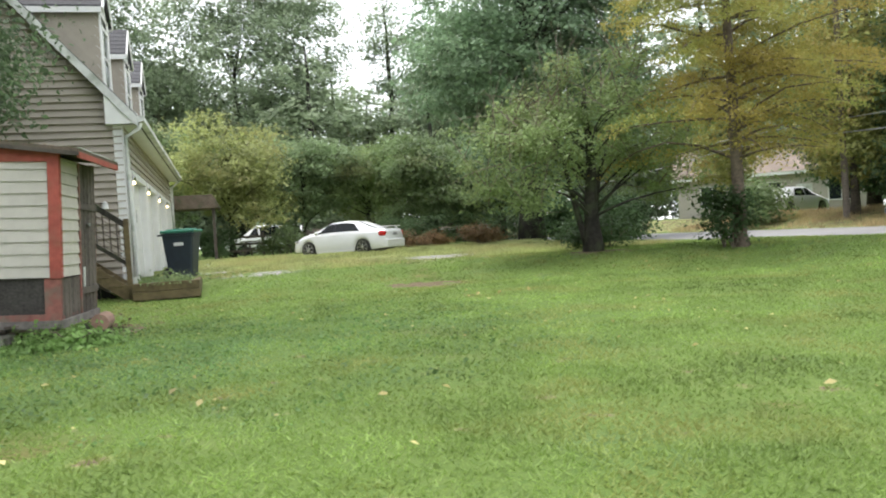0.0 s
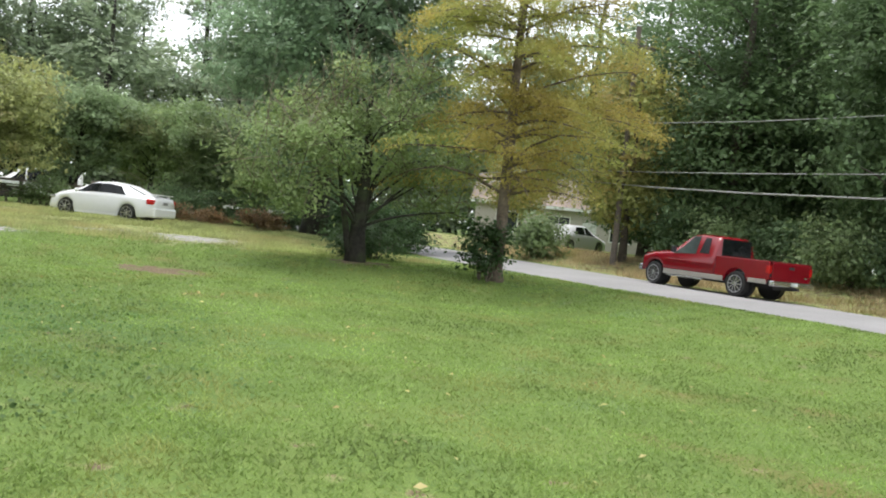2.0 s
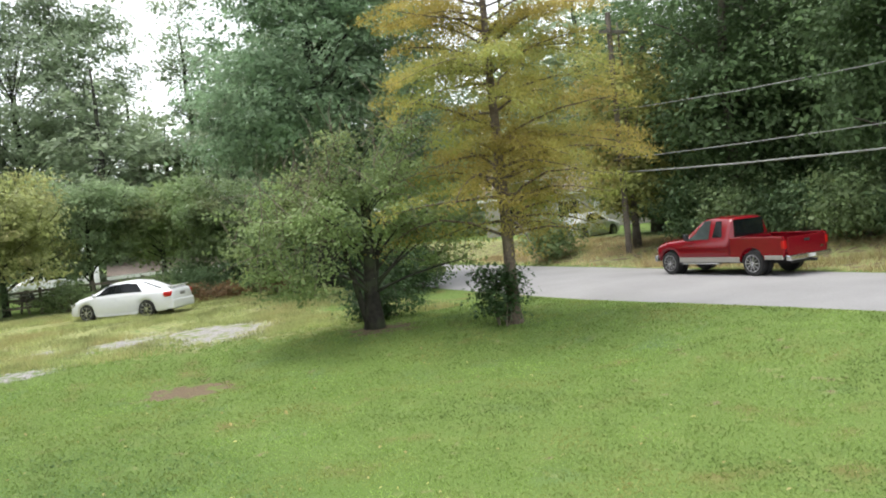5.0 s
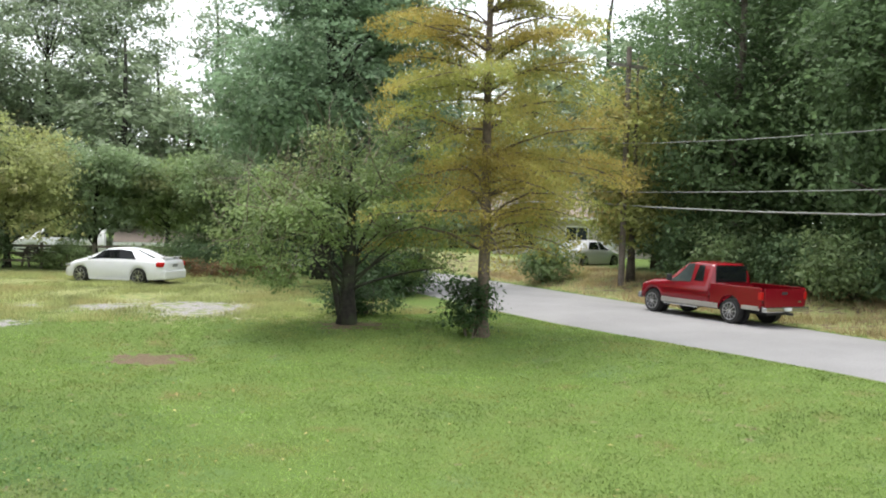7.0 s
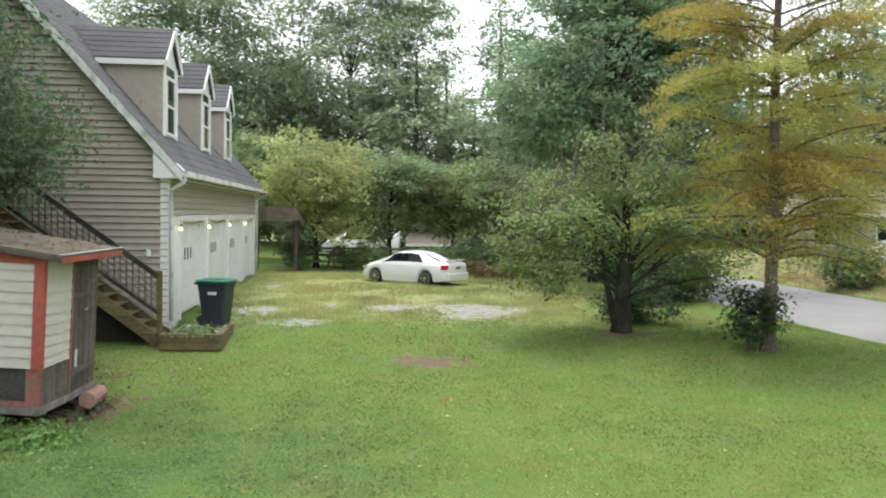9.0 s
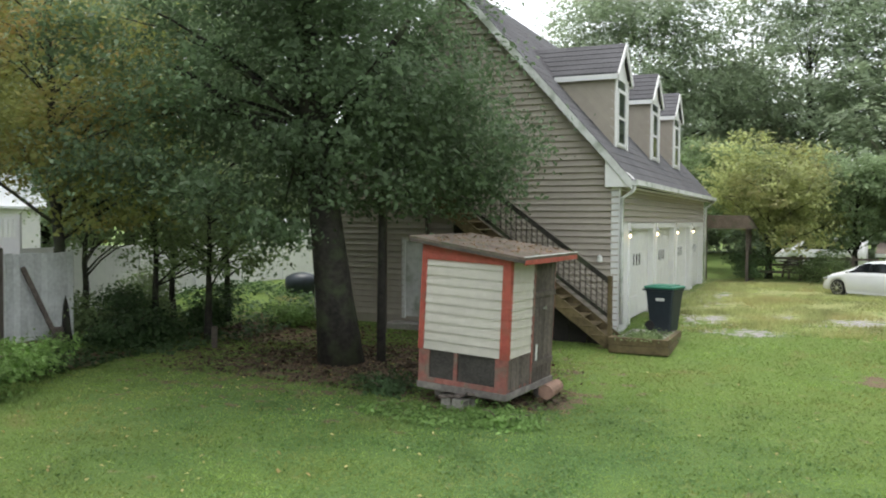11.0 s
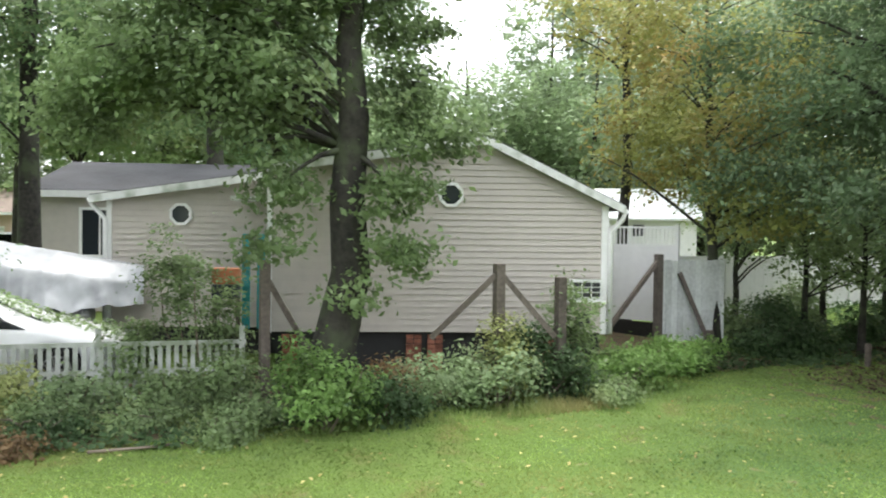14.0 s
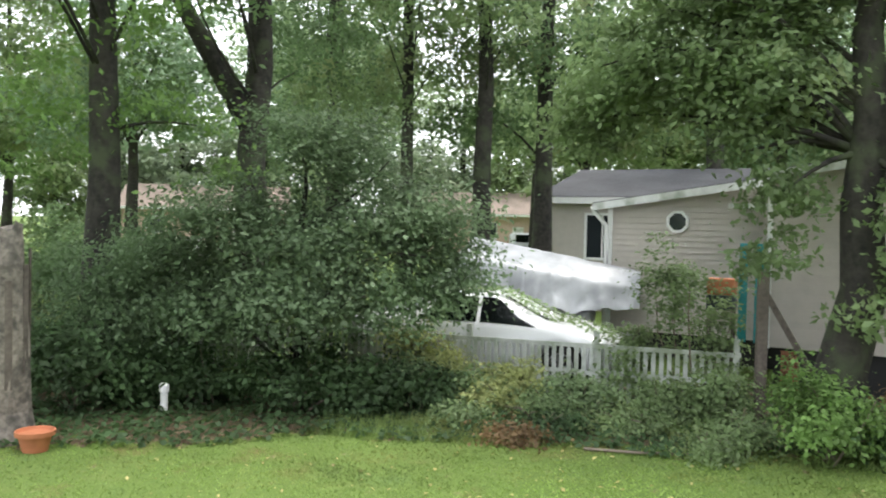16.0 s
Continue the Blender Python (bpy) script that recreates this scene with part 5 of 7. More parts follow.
    part("latch", one_box(-3.012, -3.0, -0.12, 0.12, 0.98, 1.06, 0.004), M_DARK, gate_)
    part("badge", one_box(-3.006, -3.0, -0.72, -0.60, 0.74, 0.79), M_CHROME, gate_)
    part("rear_bumper", one_box(-3.14, -2.96, -0.92, 0.92, 0.46, 0.62, 0.03), M_CHROME, t)
    part("front_bumper", one_box(2.38, 2.54, -0.90, 0.92, 0.44, 0.64, 0.04), M_CHROME, t)
    part("plate", one_box(-3.15, -3.14, -0.16, 0.16, 0.5, 0.6), M_WHITE_DIRTY, t)
    part("hitch", one_box(-3.3, -3.1, -0.05, 0.05, 0.38, 0.46), M_DARK, t)
    part("chassis", one_box(-2.8, 2.3, -0.5, 0.5, 0.34, 0.56), M_DARK, t)
    return t


coupe()
pickup()


SEDAN = [(-2.3, 0.35, 0.82, 0.80, 0.92, 0.6), (-1.7, 0.22, 0.92, 0.88, 1.06, 0.66), (-0.9, 0.2, 0.93, 0.88, 1.40, 0.58), (0.2, 0.2, 0.92, 0.88, 1.42, 0.58), (1.15, 0.2, 0.9, 0.88, 1.0, 0.66), (2.0, 0.22, 0.72, 0.82, 0.80, 0.56), (2.25, 0.3, 0.58, 0.68, 0.66, 0.4)]


def far_car(label, m, paint, van=False, name="car"):
    t = thing(name, label, "car", m)
    if van:
        T = [(-2.3, 0.35, 1.0, 0.86, 1.60, 0.66), (-2.15, 0.28, 1.05, 0.92, 1.74, 0.72), (0.6, 0.25, 1.05, 0.93, 1.76, 0.74), (1.45, 0.25, 1.02, 0.92, 1.14, 0.76), (2.1, 0.28, 0.92, 0.88, 1.0, 0.66), (2.3, 0.36, 0.75, 0.76, 0.82, 0.5)]
        glass = [(1.2, 0.45, -0.7, 0.0), (0.36, -0.7, 0.0, 0.0), (-0.8, -1.95, 0.0, 0.0)]
    else:
        T = SEDAN
        glass = [(0.95, 0.02, -0.8, 0.0), (-0.04, -1.0, 0.0, -0.4)]
    part("body", shell(T, (1.35, -1.35), 0.38, 0.09), paint, t, smooth=True)
    for s in (1, -1):
        for a, b, sa, sb in glass:
            part("side_window", side_glass(T, a, b, s=s, hi=0.84, slant_a=sa, slant_b=sb), M_GLASS, t)
        for x in (1.35, -1.35):
            wheel(t, x, s * 0.78, 0.33, 0.2, 0.21)
    part("windscreen", cross_glass(T, 1.30 if van else 1.1, 0.72 if van else 0.36), M_GLASS, t)
    return t

# ---- trees and shrubs ----
tree("leafy pear-like tree with low drooping branches", 8.42, 18.55, 4.0, 0.19,
     [(0.2, -0.1, 2.8, 2.2, 2.1, 1.1), (-1.9, -0.5, 2.2, 1.3, 1.3, 1.1), (1.7, 0.2, 2.3, 1.4, 1.4, 1.15), (0.4, 0, 3.5, 1.3, 1.3, 0.8), (-1.2, 0.3, 3.1, 1.2, 1.2, 0.8), (-2.3, -0.6, 1.3, 0.6, 0.6, 0.6), (0.9, -0.4, 4.35, 0.5, 0.5, 0.5), (-0.6, -0.3, 4.2, 0.45, 0.45, 0.5), (-2.8, -0.4, 2.9, 0.6, 0.6, 0.5), (2.7, 0, 3.2, 0.6, 0.6, 0.6), (-2.0, -1.0, 0.9, 0.4, 0.4, 0.4)],
     M_LEAF_PEAR, M_BARK_DARK, 11, clumps=330, per=85, leaf=0.082, spread=0.22, fork=0.22, limbs=24, hollow=0.5, droop=0.4, twigs=260, near=True, thick=0.26)
pear = [o for o in bpy.data.objects if o.name.startswith("tree") and o.parent is None][-1]
rngp = np.random.default_rng(15)
for ex, ey, r in ((0.7, 0.3, 0.10), (-0.6, 0.2, 0.09)):
    bm = bmesh.new()
    limb(bm, (ex * 0.15, ey * 0.15, -0.1), (ex, ey, 2.5), r, 0.03, rngp, 0.08, 9, 6)
    part("stem", bm, M_BARK_DARK, pear, smooth=True)


def cypress(x, y, height, seed):
    """A conical tree of feathery sprays on spreading branches."""
    rng = np.random.default_rng(seed)
    t = thing("cypress_tree", "tall conical cypress turning golden in autumn", "tree", pose(x, y, gz(x, y)))
    bm = tube(bmesh.new(), [(0, 0, -0.1), (0.01, 0, 0.3), (0.03, 0.02, 2.5), (0.0, 0.05, 5), (-0.04, 0, height)], [0.23, 0.14, 0.12, 0.09, 0.02], 12)
    part("trunk", bm, M_BARK_RED, t, smooth=True)
    pts = []
    z = 1.9
    while z < height - 0.2:
        f = (z - 1.9) / (height - 1.9)
        for k in range(rng.integers(2, 6)):
            a = rng.random() * 2 * math.pi
            ln = (4.0 * (1 - f) ** 0.72 * min(1.0, 0.62 + 1.6 * f) + 0.2) * (0.45 + 0.62 * rng.random())
            up = 0.05 + 0.40 * f - 0.15 * (1 - f) + 0.22 * rng.normal()
            end = np.array((math.cos(a) * ln, math.sin(a) * ln, z + ln * up * 0.7))
            s = np.array((0, 0, z))
            bb = bmesh.new()
            limb(bb, s, end, 0.04 * (1 - 0.7 * f), 0.005, rng, 0.07, 5, 5)
            part("limb", bb, M_BARK_RED, t)
            d = (end - s) / ln
            side = np.array((-d[1], d[0], 0))
            for q in np.linspace(0.12, 1.0, int(7 + ln * 6)):
                w = ln * 0.24 * (1.15 - q) + 0.2
                c = s + (end - s) * q + np.array((0, 0, 0.12 * ln * math.sin(math.pi * q)))
                for sg in (-1, 1):
                    tip = c + side * sg * w * (0.5 + 0.8 * rng.random()) + d * w * 0.6 + np.array((0, 0, (rng.random() - 0.68) * 0.75 * w - 0.08))
                    n = int((14 + 30 * w) * (0.35 + 0.65 * min(1.0, (z - 1.9) / 2.2)))
                    u = rng.random((n, 1))
                    pts.append(c + (tip - c) * u + rng.normal(size=(n, 3)) * np.array((0.07, 0.07, 0.06)))
        z += 0.20 + 0.16 * rng.random()
    crown = new("crown", leaves_mesh("crown", np.concatenate(pts), 0.066, M_LEAF_GOLD, rng, droop=0.35, narrow=0.36, loose=1.1))
    crown.parent = t
    return t


cypress(10.80, 16.15, 13.2, 5)
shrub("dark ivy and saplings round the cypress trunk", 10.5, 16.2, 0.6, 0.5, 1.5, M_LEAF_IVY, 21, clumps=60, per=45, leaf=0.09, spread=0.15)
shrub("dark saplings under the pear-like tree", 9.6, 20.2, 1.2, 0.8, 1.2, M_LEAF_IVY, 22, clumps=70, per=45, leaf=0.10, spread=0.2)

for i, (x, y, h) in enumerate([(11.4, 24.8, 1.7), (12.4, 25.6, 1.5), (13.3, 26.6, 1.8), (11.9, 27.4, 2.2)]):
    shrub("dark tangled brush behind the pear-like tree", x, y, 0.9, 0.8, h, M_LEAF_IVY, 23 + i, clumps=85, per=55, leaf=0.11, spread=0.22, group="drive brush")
tree("tall blue-green oak behind the drive", 11.6, 31.0, 14, 0.40, [(0, 0, 8.6, 4.2, 4.2, 4.2), (-2.2, -1, 6.4, 2.6, 2.6, 2.3), (2.8, 0.5, 6.2, 2.8, 2.8, 2.4), (0.4, 0, 12, 3.2, 3.2, 2.8), (3.2, 0, 10.0, 2.4, 2.4, 2.4), (1, -1, 4.0, 3.0, 2.4, 1.6)],
     M_LEAF_BLUE, M_BARK_DARK, 31, clumps=1050, leaf=0.16, spread=0.36, fork=0.25, limbs=34, per=85)
for i, (x, y, bl) in enumerate([(1.5, 62, [(0, 0, 12.5, 6.5, 6.5, 5.5), (-5.5, 0, 10, 4.5, 4.5, 3.4), (4, 1, 10, 3.6, 4, 3.5), (-1, 0, 18.5, 4.5, 4.5, 3.6), (5.2, 0, 14.5, 3.0, 4, 3.6), (4.4, 0, 19.5, 3.2, 3.4, 3.2), (0.5, 0, 23, 4.5, 4.5, 3.0)]),
                                (-10, 58, [(0, 0, 13, 6.5, 6.5, 5.5), (-5, 0, 11, 4.5, 4.5, 3.6), (4.5, 1, 9.5, 4.5, 4.5, 3.5), (1, 0, 18, 5, 5, 4)]),
                                (20, 62, [(0, 0, 12, 6, 6, 6), (-4, 0, 8, 4, 4, 4), (3, 1, 18, 4, 5, 4.5)])]):
    tree("broad open oak beyond the parked cars", x, y, 13, 0.5, bl, M_LEAF_HAZE, M_BARK_DARK, 32 + i, clumps=620, leaf=0.25, spread=0.62, fork=0.3, limbs=60, per=100, group="far oaks")
tree("slender open pine on the skyline", 12.1, 59, 17, 0.3, [(0, 0, 15, 2.2, 2.2, 2.0), (1.2, 0, 11.5, 2.4, 2.2, 1.2), (-1.6, 0, 8.6, 2.4, 2.0, 1.0), (1.0, 0, 6.6, 2.6, 2.0, 1.0), (-0.5, 0, 18.5, 1.5, 1.5, 1.6)], M_LEAF_HAZE, M_BARK_DARK, 38, clumps=110, per=70, leaf=0.24, spread=0.5, limbs=24, fork=0.3)
# low trees behind the drive
for i, (x, y, h, r, m, lab) in enumerate([(0.3, 38.6, 6.4, 2.3, M_LEAF_LIME, "lime-yellow crape myrtle past the garage"), (3.8, 41.5, 5.6, 2.3, M_LEAF_PALE, "bushy green tree behind the drive"),
                                           (7.0, 41.5, 5.2, 2.4, M_LEAF_PEAR, "bushy green tree behind the drive"), (9.4, 37.5, 5.0, 2.0, M_LEAF_SHRUB, "bushy green tree behind the drive"), (12.5, 37, 5.6, 2.4, M_LEAF_BLUE, "bushy green tree behind the drive"),
                                           (-3.5, 45, 6.5, 3.0, M_LEAF_SHRUB, "bushy green tree behind the drive"), (16, 44, 6.5, 3.0, M_LEAF_OAK, "bushy green tree behind the drive")]):
    rl = np.random.default_rng(400 + i)
    lobes = [(0, 0, h * 0.60, r, r, h * 0.30)]
    for k in range(9):
        a, f = rl.random() * 2 * math.pi, 0.5 + 0.5 * rl.random()
        q = r * (0.38 + 0.3 * rl.random())
        lobes.append((math.cos(a) * r * f, math.sin(a) * r * f, h * (0.28 + 0.58 * rl.random()), q, q, q * 0.8))
    tree(lab, x, y, h * 0.8, 0.13, lobes, m, M_BARK_DARK, 40 + i, clumps=300, per=80, leaf=0.14, spread=0.30, fork=0.2, limbs=22, twigs=60, group="low trees behind the drive")
# woods across the road
rngw = np.random.default_rng(77)
for i in range(11):
    x, y = 25.6 + (i % 3) * 3.4 + rngw.random() * 1.2, 10 + i * 2.2 + rngw.random() * 1.2
    h = 14 + 5 * rngw.random()
    if x < 29 and y > 26.5:
        x += 6
    tree("tall dark green tree in the woods", x, y, h, 0.26, [(0, 0, h * 0.62, 3.2, 3.2, h * 0.33), (rngw.normal(), -0.5, h * 0.35, 2.8, 2.8, h * 0.22), (0, 0, h * 0.16, 2.4, 2.4, h * 0.12)],
         M_LEAF_DARK if i % 3 else M_LEAF_OAK, M_BARK, 50 + i, clumps=400, per=78, leaf=0.175, spread=0.46, fork=0.12, limbs=18, group="roadside woods")
for i in range(8):
    x, y = 24.2 + rngw.random() * 1.0, 8 + i * 2.4
    shrub("dark tangled undergrowth at the wood's edge", x, y, 1.9, 1.9, 2.2 + rngw.random(), M_LEAF_DARK if i % 2 else M_LEAF_SHRUB, 300 + i, clumps=110, per=75, leaf=0.125, spread=0.33, group="wood edge")
shrub("light green bush by the roadside house", 21.3, 30.0, 1.5, 1.3, 2.3, M_LEAF_SHRUB, 311, clumps=90, per=45, leaf=0.14, spread=0.28)
tree("slim yellow-green roadside tree", 23.2, 27.0, 9, 0.14, [(0, 0, 5.4, 2.3, 2.3, 3.2), (0, 0, 2.6, 1.7, 1.7, 1.4)], M_LEAF_YELLOW, M_BARK, 312, clumps=260, per=50, leaf=0.17, spread=0.38, limbs=16)
tree("slim yellow-green roadside tree", 25.8, 38.8, 6.5, 0.12, [(0, 0, 4.4, 2.2, 2.2, 2.0), (-0.8, -0.6, 2.4, 1.4, 1.4, 1.0)], M_LEAF_YELLOW, M_BARK, 313, clumps=170, per=55, leaf=0.16, spread=0.34, limbs=14)
for i, (x, y, h) in enumerate([(-12.9, 14.7, 1.3), (-13.8, 16.1, 1.0), (-12.0, 16.7, 1.2), (-14.6, 17.3, 1.5), (-11.7, 14.4, 0.7), (-13.3, 13.6, 1.1)]):
    shrub("tangled dark shrub under the small trees", x, y, 0.7, 0.7, h, M_LEAF_SHRUB if i % 2 else M_LEAF_IVY, 340 + i, clumps=60, per=50, leaf=0.09, spread=0.18, group="shady tangle")
# oak by the coop
def oak_lobe(r, f, z, h, v):
    """A lobe of the crown, across and behind the trunk as seen from the lawn."""
    return (0.70 * r - 0.71 * f, 0.71 * r + 0.70 * f, z, h, h, v)


# High lobes at f -3.2 and past 2.5 are unseen, added for shade.
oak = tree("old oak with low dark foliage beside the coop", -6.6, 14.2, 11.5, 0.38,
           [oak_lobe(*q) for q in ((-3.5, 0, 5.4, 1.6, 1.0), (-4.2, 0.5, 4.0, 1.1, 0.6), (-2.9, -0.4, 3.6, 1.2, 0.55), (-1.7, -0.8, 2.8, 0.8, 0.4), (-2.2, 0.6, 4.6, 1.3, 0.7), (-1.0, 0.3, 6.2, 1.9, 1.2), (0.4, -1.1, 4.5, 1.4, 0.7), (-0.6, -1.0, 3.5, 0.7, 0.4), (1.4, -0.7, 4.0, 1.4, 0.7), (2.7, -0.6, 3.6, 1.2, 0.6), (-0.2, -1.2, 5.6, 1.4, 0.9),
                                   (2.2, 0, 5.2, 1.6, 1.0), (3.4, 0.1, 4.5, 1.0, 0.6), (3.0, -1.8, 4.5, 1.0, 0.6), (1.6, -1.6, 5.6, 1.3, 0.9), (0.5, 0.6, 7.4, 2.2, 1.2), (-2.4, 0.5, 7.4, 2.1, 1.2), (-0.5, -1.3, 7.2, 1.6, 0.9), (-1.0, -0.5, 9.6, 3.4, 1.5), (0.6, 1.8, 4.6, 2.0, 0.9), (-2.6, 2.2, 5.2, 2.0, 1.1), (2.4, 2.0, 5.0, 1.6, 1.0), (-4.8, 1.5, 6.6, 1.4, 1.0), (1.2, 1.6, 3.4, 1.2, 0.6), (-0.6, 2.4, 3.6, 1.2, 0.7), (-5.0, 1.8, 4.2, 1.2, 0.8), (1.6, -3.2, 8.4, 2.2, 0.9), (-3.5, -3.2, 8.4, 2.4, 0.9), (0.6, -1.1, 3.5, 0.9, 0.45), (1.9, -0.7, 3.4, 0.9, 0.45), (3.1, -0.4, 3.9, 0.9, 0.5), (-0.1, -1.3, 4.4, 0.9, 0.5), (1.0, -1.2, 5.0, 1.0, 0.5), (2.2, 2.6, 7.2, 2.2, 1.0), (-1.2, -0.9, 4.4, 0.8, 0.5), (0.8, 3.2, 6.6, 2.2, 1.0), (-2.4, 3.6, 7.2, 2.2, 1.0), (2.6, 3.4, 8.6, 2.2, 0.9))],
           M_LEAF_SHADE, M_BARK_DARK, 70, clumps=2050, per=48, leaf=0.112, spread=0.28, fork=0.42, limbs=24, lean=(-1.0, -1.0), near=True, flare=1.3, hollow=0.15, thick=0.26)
rngo = np.random.default_rng(16)
for bx, by, bz, ex, ey, ez, r in ((0.62, 0.55, -0.1, 0.66, 0.62, 5.5, 0.10), (-0.35, -0.33, 3.8, 1.2, 0.6, 7.0, 0.15), (-0.3, -0.3, 3.4, -2.9, -1.8, 6.0, 0.14)):
    bm = bmesh.new()
    limb(bm, (bx, by, bz), (ex, ey, ez), r, 0.05, rngo, 0.03, 10, 7)
    part("stem", bm, M_BARK_DARK, oak, smooth=True)
tree("slender tree with thinning yellow leaves", -13.0, 12.9, 9.5, 0.14, [(0, 0, 6.8, 2.8, 2.8, 2.6), (-1.5, 0, 4.8, 1.8, 1.8, 1.3), (1.4, 0.5, 4.6, 1.7, 1.7, 1.4), (1, 0, 3.2, 1.2, 1.2, 0.8)],
     M_LEAF_YELLOW, M_BARK_DARK, 71, clumps=400, per=58, leaf=0.12, spread=0.28, fork=0.25, limbs=30, lean=(-0.3, -0.2), near=True)
tree("slender tree with thinning yellow leaves", -16.2, 12.6, 11.5, 0.17, [(0, 0, 8.8, 2.6, 2.6, 1.6), (1.2, 0.8, 7.0, 1.5, 1.5, 0.8)],
     M_LEAF_YELLOW, M_BARK_DARK, 72, clumps=130, per=55, leaf=0.13, spread=0.34, fork=0.3, limbs=26)
for i, (x, y, h) in enumerate([(-13.5, -11, 2.6), (-15.5, -9, 2.2), (-17, -12.5, 2.8), (-20, -8, 2.0), (-12.5, -8.6, 2.4), (-11, -12, 2.6), (-19.5, -15, 3)]):
    shrub("tangled shrubs beyond the picket fence", x, y, 1.5, 1.6, h, M_LEAF_SHRUB if i % 2 else M_LEAF_OAK, 330 + i, clumps=130, per=45, leaf=0.12, spread=0.24, group="tangled shrubs")
for i, (x, y) in enumerate([(-12.6, 15.3), (-13.6, 17.0), (-12.4, 17.8), (-11.2, 15.6), (-14.6, 15.0)]):
    tree("small dark understorey tree", x, y, 4.2, 0.09, [(0, 0, 3.5, 1.6, 1.6, 1.5), (0.5, 0.3, 2.2, 1.2, 1.2, 0.8), (1.1, 0.6, 3.3, 0.8, 0.8, 0.7)], M_LEAF_SHRUB, M_BARK_DARK, 75 + i, clumps=85, per=50, leaf=0.11, spread=0.22, fork=0.3, limbs=18, group="understorey trees")
# trees in front of and beside the neighbour building
def shade_lobe(r, f, z, h, v):
    """A lobe given across and behind the trunk, facing the lawn."""
    return (0.262 * r - 0.965 * f, 0.965 * r + 0.262 * f, z, h, h, v)


tree("forked oak with leafy trunk before the neighbour building", -9.66, 2.70, 9.0, 0.36,
     [shade_lobe(*q) for q in ((-1.2, 0.2, 6.9, 2.2, 1.3), (0.5, 0.2, 7.3, 1.3, 0.8), (-2.6, 0.0, 5.2, 1.3, 0.9), (-1.2, -0.4, 4.7, 1.1, 0.8), (0.95, -0.2, 4.8, 0.7, 0.55), (1.5, -0.4, 4.25, 0.75, 0.45), (0.9, -0.4, 3.3, 0.5, 0.4), (0.95, -0.4, 2.4, 0.45, 0.4), (-0.75, -0.4, 3.4, 0.45, 0.7), (-0.9, -0.4, 2.5, 0.3, 0.4), (0.45, -0.45, 1.9, 0.3, 0.3), (-3.6, 0.4, 4.5, 0.9, 0.6), (-1.0, 0.0, 5.8, 0.9, 0.6), (1.0, 0.3, 5.9, 0.7, 0.5))],
     M_LEAF_MID, M_BARK_DARK, 80, clumps=740, per=66, leaf=0.11, spread=0.20, fork=0.45, limbs=16, lean=(0.2, 0.45), flare=1.15, near=True, hollow=0.3, thick=0.28)
for i, (x, y, h, r) in enumerate([(-19.35, -3.5, 17, 0.27), (-21.47, -2.0, 15, 0.30), (-11.24, -9.3, 15, 0.32), (-14.27, -7.69, 16, 0.36), (-19.1, -5.45, 17, 0.2), (-24, -9, 17, 0.3), (-13.5, -13.5, 16, 0.3), (-27, 3.5, 18, 0.35), (-8, -14, 15, 0.3)]):
    lobes = [(0, 0, h * 0.74, 3.4, 3.4, h * 0.24), (1.9, 0.6, h * 0.47, 1.7, 1.7, h * 0.06), (-1.8, 0.5, h * 0.42, 1.6, 1.6, h * 0.05), (0.4, -1.9, h * 0.36, 1.4, 1.4, h * 0.045)]
    if i == 2:      # low leafy boughs
        lobes = [lobes[0], (-0.3, 1.7, 3.7, 0.9, 0.9, 0.4), (-0.2, 1.3, 4.8, 1.2, 1.2, 0.5), (0.2, -1.0, 5.2, 1.2, 1.2, 0.6), (0.3, 0.7, 6.2, 1.3, 1.3, 0.6), (0.4, -0.8, 3.9, 0.8, 0.8, 0.4)]
    if i in (2, 8):      # unseen high boughs, added to shade the lawn's edge
        lobes += [(3.0, 1.0, h * 0.62, 3.2, 3.2, h * 0.09), (1.5, 3.0, h * 0.66, 3.0, 3.0, h * 0.09)]
    tree("tall woodland tree with a bare lower trunk", x, y, h, r, lobes, M_LEAF_BRIGHT if i == 2 else (M_LEAF_OAK if i % 2 else M_LEAF_SHRUB), M_BARK_DARK, 90 + i, clumps=330 if i in (2, 8) else 200, per=70,
         leaf=0.12 if i in (2, 3) else 0.15, spread=0.30 if i == 2 else 0.36, fork=0.30, limbs=14, group="woodland trees", near=i in (2, 3), flare=1.25, thick=0.18)

forked = [o for o in bpy.data.objects if o.parent is None and o.get("group") == "woodland trees"]
forked = min(forked, key=lambda o: (o.location - Vector((-14.27, -7.69, 0.5))).length)
bm = bmesh.new()
limb(bm, (0.05, -0.05, 4.6), (0.6, -2.6, 9.5), 0.24, 0.08, np.random.default_rng(3), 0.04, 10, 6)
part("limb", bm, M_BARK_DARK, forked, smooth=True)
